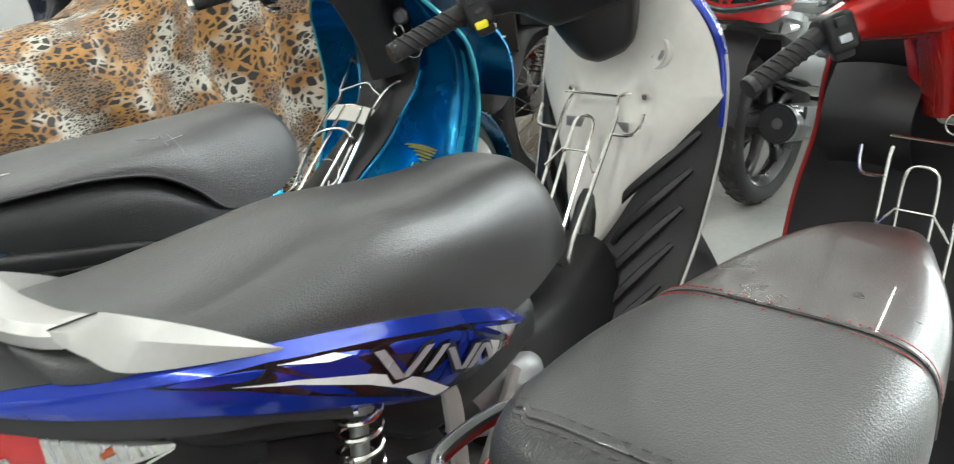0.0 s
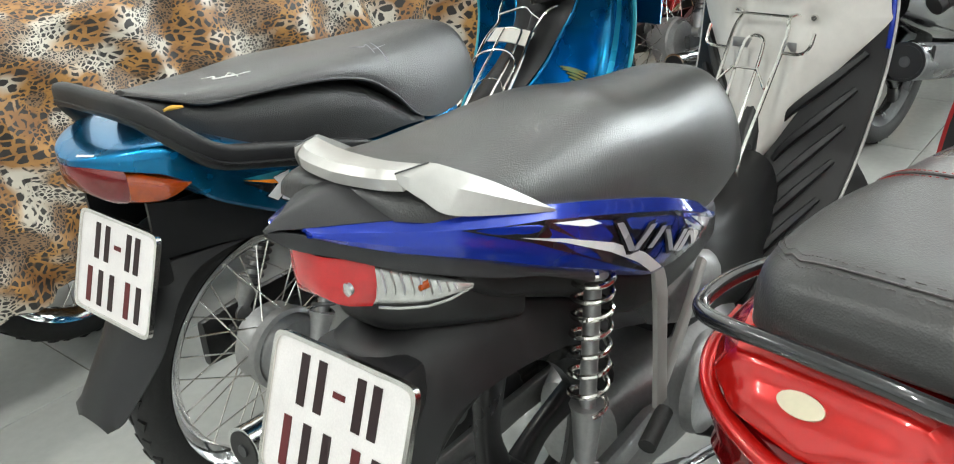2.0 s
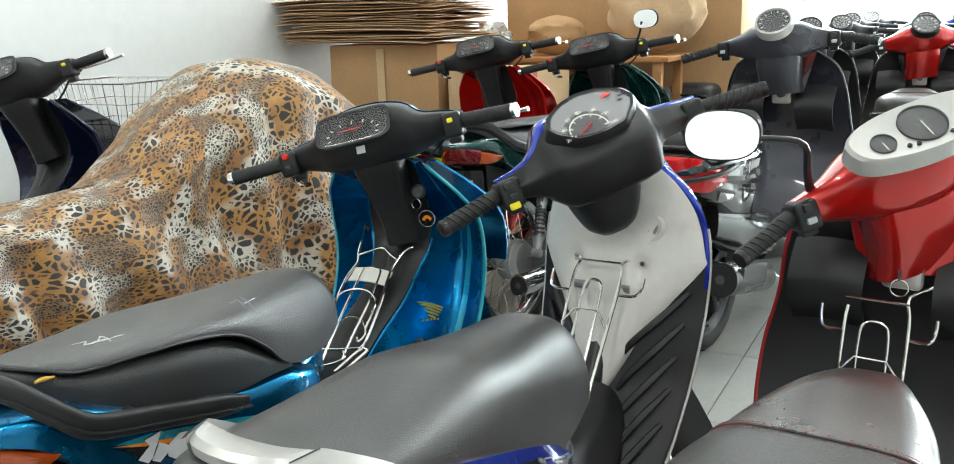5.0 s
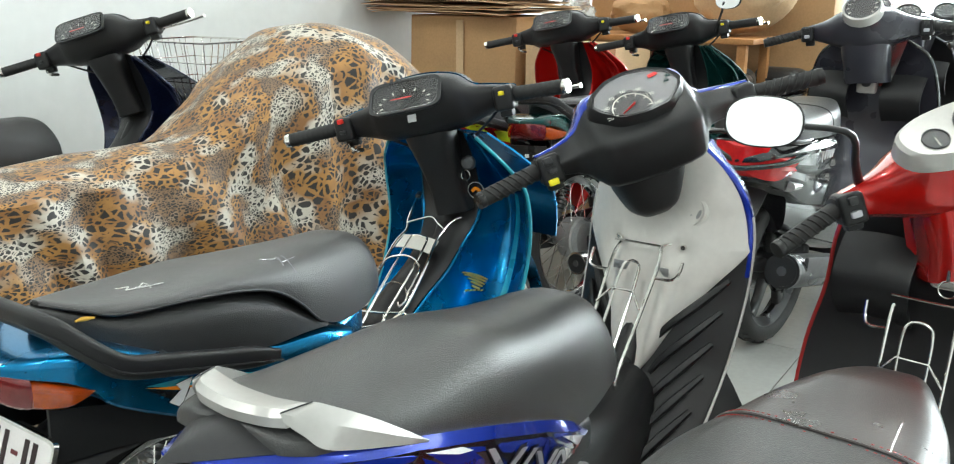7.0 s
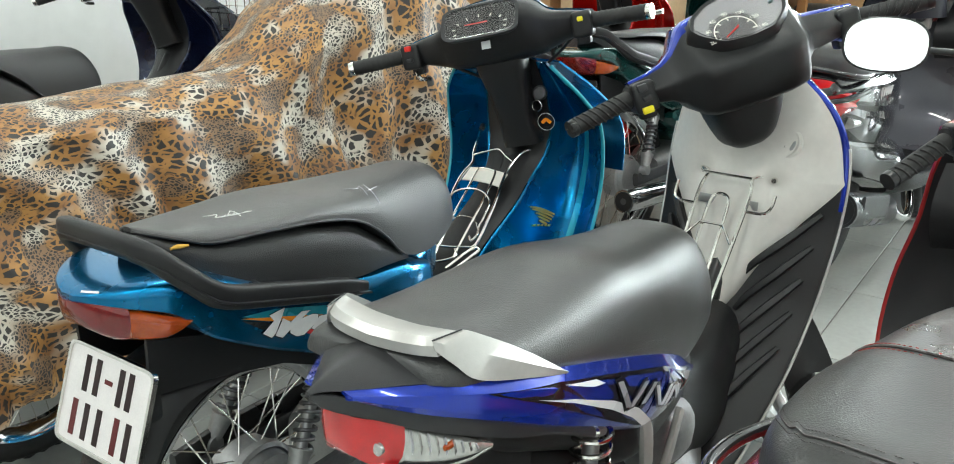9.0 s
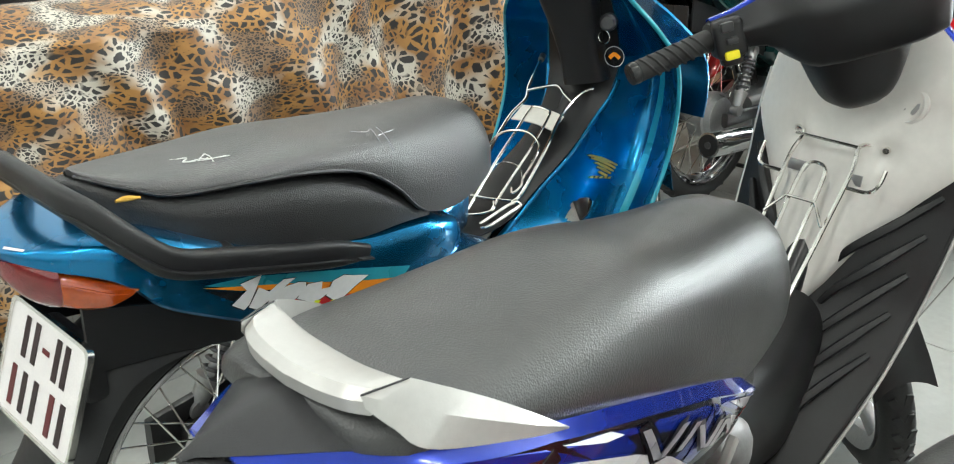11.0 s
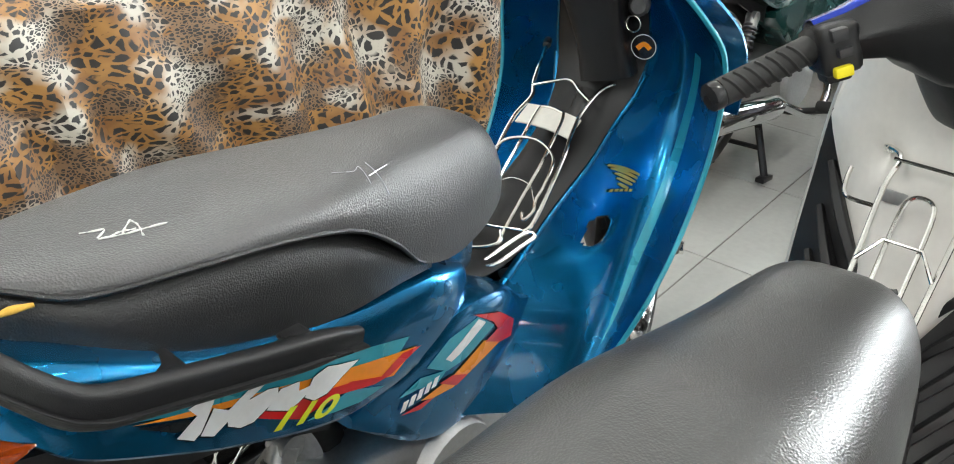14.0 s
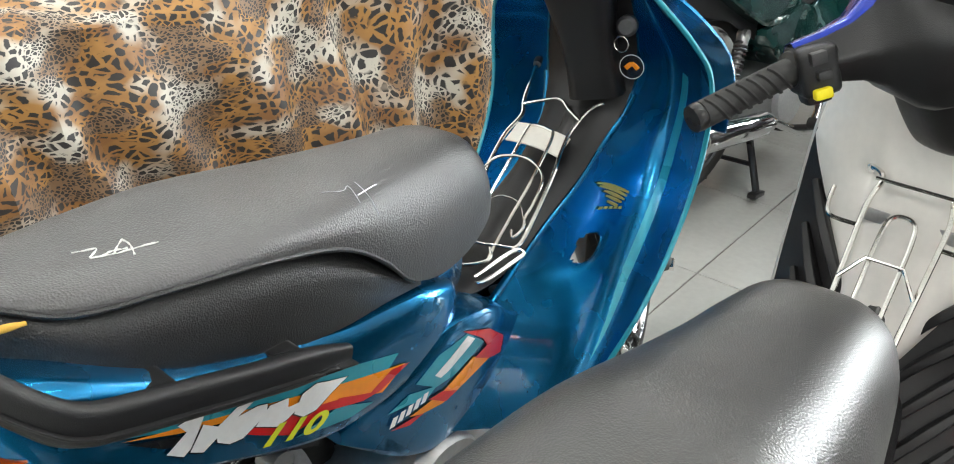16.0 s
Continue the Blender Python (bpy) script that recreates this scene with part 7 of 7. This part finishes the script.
# ---- the rows behind ----
red_bike = underbone("motorbike", "red underbone motorbike with yellow flame graphics and black bars", Matrix.Translation((-0.20, 3.30, 0)) @ pose(0, 0, 0, 0, 0, 60) @ LEAN @ Matrix.Scale(1.09, 4), RED, PLASTIC, RED, 14.0,
          False, VINYL, rack=False, group="parked motorbikes", cover=PLASTIC, plate=False)
for fl in ([(-0.10, 0.70), (0.02, 0.705), (0.10, 0.68), (0.0, 0.685), (0.06, 0.655), (-0.03, 0.672)], [(0.08, 0.665), (0.20, 0.655), (0.27, 0.62), (0.17, 0.632), (0.22, 0.60), (0.10, 0.63)], [(0.0, 0.645), (0.10, 0.615), (0.16, 0.575), (0.07, 0.60)]):
    side_decal(red_bike, W_BODY, fl, DECAL_YELLOW)
green_bike = underbone("motorbike", "dark green underbone motorbike with chrome muffler", Matrix.Translation((0.25, 3.20, 0)) @ pose(0, 0, 0, 0, 0, 55) @ LEAN @ Matrix.Scale(1.09, 4), GREEN, PLASTIC, GREEN, 14.0,
                       False, VINYL, rack=False, group="parked motorbikes", cover=PLASTIC, plate=False)
board = part("plate_holder", box((-0.235, 0, 0.60), (0.006, 0.19, 0.15), 0.003), SATIN_BLACK, green_bike, "black plate holder with chalked strokes", Matrix.Translation((0, 0, 0)))
for k in range(3):
    for q in range(4 - k % 2):
        part("chalk_stroke", box((-0.2395, 0.05 - 0.032 * q, 0.64 - 0.034 * k), (0.001, 0.016, 0.006 if q % 2 else 0.012), 0.0003, 1), CHALK, board)
stalk = part("mirror_stalk", tube([(0.80, -0.17, 1.01), (0.80, -0.20, 1.08), (0.78, -0.22, 1.12)], 0.005, 8, 10), SATIN_BLACK, green_bike)
part("mirror_shell", loft([[(0.79 - kk, -0.235 + a * f, 1.13 + b * f) for a, b in superell(0.055, 0.038, 2.4, 24)] for f, kk in ((0.5, -0.02), (1.0, 0.0), (0.96, 0.006))]), SATIN_BLACK, stalk)
part("mirror_glass", loft([[(0.79 - kk, -0.235 + a * 0.93, 1.13 + b * 0.93) for a, b in superell(0.055, 0.038, 2.4, 24)] for kk in (0.0065, 0.008)]), MIRROR, stalk)
scooter(Matrix.Translation((0.89, 2.98, 0)) @ pose(0, 0, 0, 0, 0, 54) @ Matrix.Scale(1.14, 4), "black scooter with red tail lamp and slate leg shield", GLOSS_BLACK, PURPLE_GREY, PURPLE_GREY, 12.0, "round", fine=False, lamp_up=0.06, name_bars=True, lamp_mat=RED_BRIGHT, plate=False)
FAR = [("black scooter behind the green motorbike", (0.98, 4.75), GLOSS_BLACK, PLASTIC), ("dark scooter with a round meter", (1.62, 4.45), PURPLE_GREY, PURPLE_GREY), ("black scooter with red dash cover", (2.19, 4.1), GLOSS_BLACK, RED), ("black scooter with clear tail lenses", (1.45, 5.30), GLOSS_BLACK, PLASTIC), ("black and red scooter", (2.25, 5.45), GLOSS_BLACK, PLASTIC),
       ("dark scooter far back", (2.25, 7.2), PURPLE_GREY, PLASTIC), ("silver scooter far back", (3.0, 7.0), SILVER, PLASTIC), ("blue scooter far back", (3.85, 6.8), BLUE, BLUE),
       ("slate scooter with dark seat", (2.85, 4.1), PURPLE_GREY, PLASTIC), ("dark red scooter with black bars", (3.0, 5.7), RED, PLASTIC),
       ("dark scooter with chrome rack", (1.75, 6.5), GLOSS_BLACK, PLASTIC), ("black scooter by the wall", (3.3, 4.6), GLOSS_BLACK, PLASTIC),
       ("black scooter with a rear rack", (1.2, 5.85), GLOSS_BLACK, PLASTIC), ("dark scooter near the shelf", (0.95, 6.9), PURPLE_GREY, PLASTIC), ("black scooter near the back", (1.5, 7.6), GLOSS_BLACK, PLASTIC),
       ("grey scooter in the last row", (2.0, 8.4), PURPLE_GREY, PLASTIC), ("black scooter in the last row", (2.8, 8.3), GLOSS_BLACK, PLASTIC), ("red scooter in the last row", (3.6, 8.1), RED, PLASTIC), ("dark scooter in the last row", (4.4, 7.9), GLOSS_BLACK, PLASTIC)]
for label, (fx, fy), paint, bars in FAR:
    scooter(Matrix.Translation((fx, fy, 0)) @ pose(0, 0, 0, 0, 0, 61 + 4 * math.sin(fx * 7)) @ Matrix.Scale(1.09, 4), label + " in the parked rows", paint, PLASTIC, bars, 15.0, "plain", fine=False)

# ---- cardboard and shelf ----
carton(3.58, 1.68, 0.52, 0.72, 1.14, turn=0)
carton(3.60, 1.02, 0.50, 0.52, 1.00, turn=3, material=CARD_LIGHT, label="pale cardboard carton with open top")
card_sheets()
shelf = thing("shelf", "plain wooden plank shelf on square posts", "shelf", room_pose(4.25, 0.90), "")
part("plank", box((0, 0, 1.02), (0.5, 1.3, 0.03), 0.004), WOOD, shelf)
for sx in (-0.2, 0.2):
    for sy in (-0.58, 0.58):
        part("post", box((sx, sy, 0.5025), (0.05, 0.05, 1.005), 0.004), WOOD, shelf)
crumpled("wrapped_parcel", "brown parcel wrapped in clear film on the shelf", "parcel", 4.25, 1.02, 1.036, (0.15, 0.18, 0.11), CARD, 3.3, 0.15)
crumpled("wrapped_parcel", "large brown paper parcel wrapped in clear film", "parcel", 4.30, 0.42, 1.036, (0.20, 0.28, 0.24), CARD_LIGHT, 9.3, 0.14)
carton(4.85, 0.75, 0.60, 1.50, 1.62, turn=2, label="tall brown carton wrapped in clear film")
crumpled("plastic_bag", "crumpled clear plastic bag hanging by the shelf", "plastic bag", 4.15, 1.40, 1.036, (0.10, 0.10, 0.09), PLASTIC_BAG, 7.1, 0.5)
crumpled("cloth_bundle", "dark green cloth bundle under the shelf", "cloth", 4.2, 0.8, 0.0, (0.2, 0.35, 0.42), GREEN, 5.2, 0.3)

# ---- floor tiles ----
T = 0.60
tile_bm = box((0, 0, -0.004), (T - 0.004, T - 0.004, 0.008), 0.0012, 1)
tile_mesh = bpy.data.meshes.new("tile")
tile_bm.to_mesh(tile_mesh)
tile_bm.free()
tile_mesh.materials.append(TILE)
for i in range(-7, 16):
    for j in range(-10, 4):
        tx, ty = 1.79 + T * i, 0.062 + T * j
        if X0 < tx + T / 2 < X1 + 0.4 and Y0 - 0.3 < ty + T / 2 < Y1 + 0.3:
            tile = new("tile", tile_mesh)
            tile.parent = floor
            tile.matrix_world = room_pose(tx + T / 2, ty + T / 2, -0.002 + 0.0)
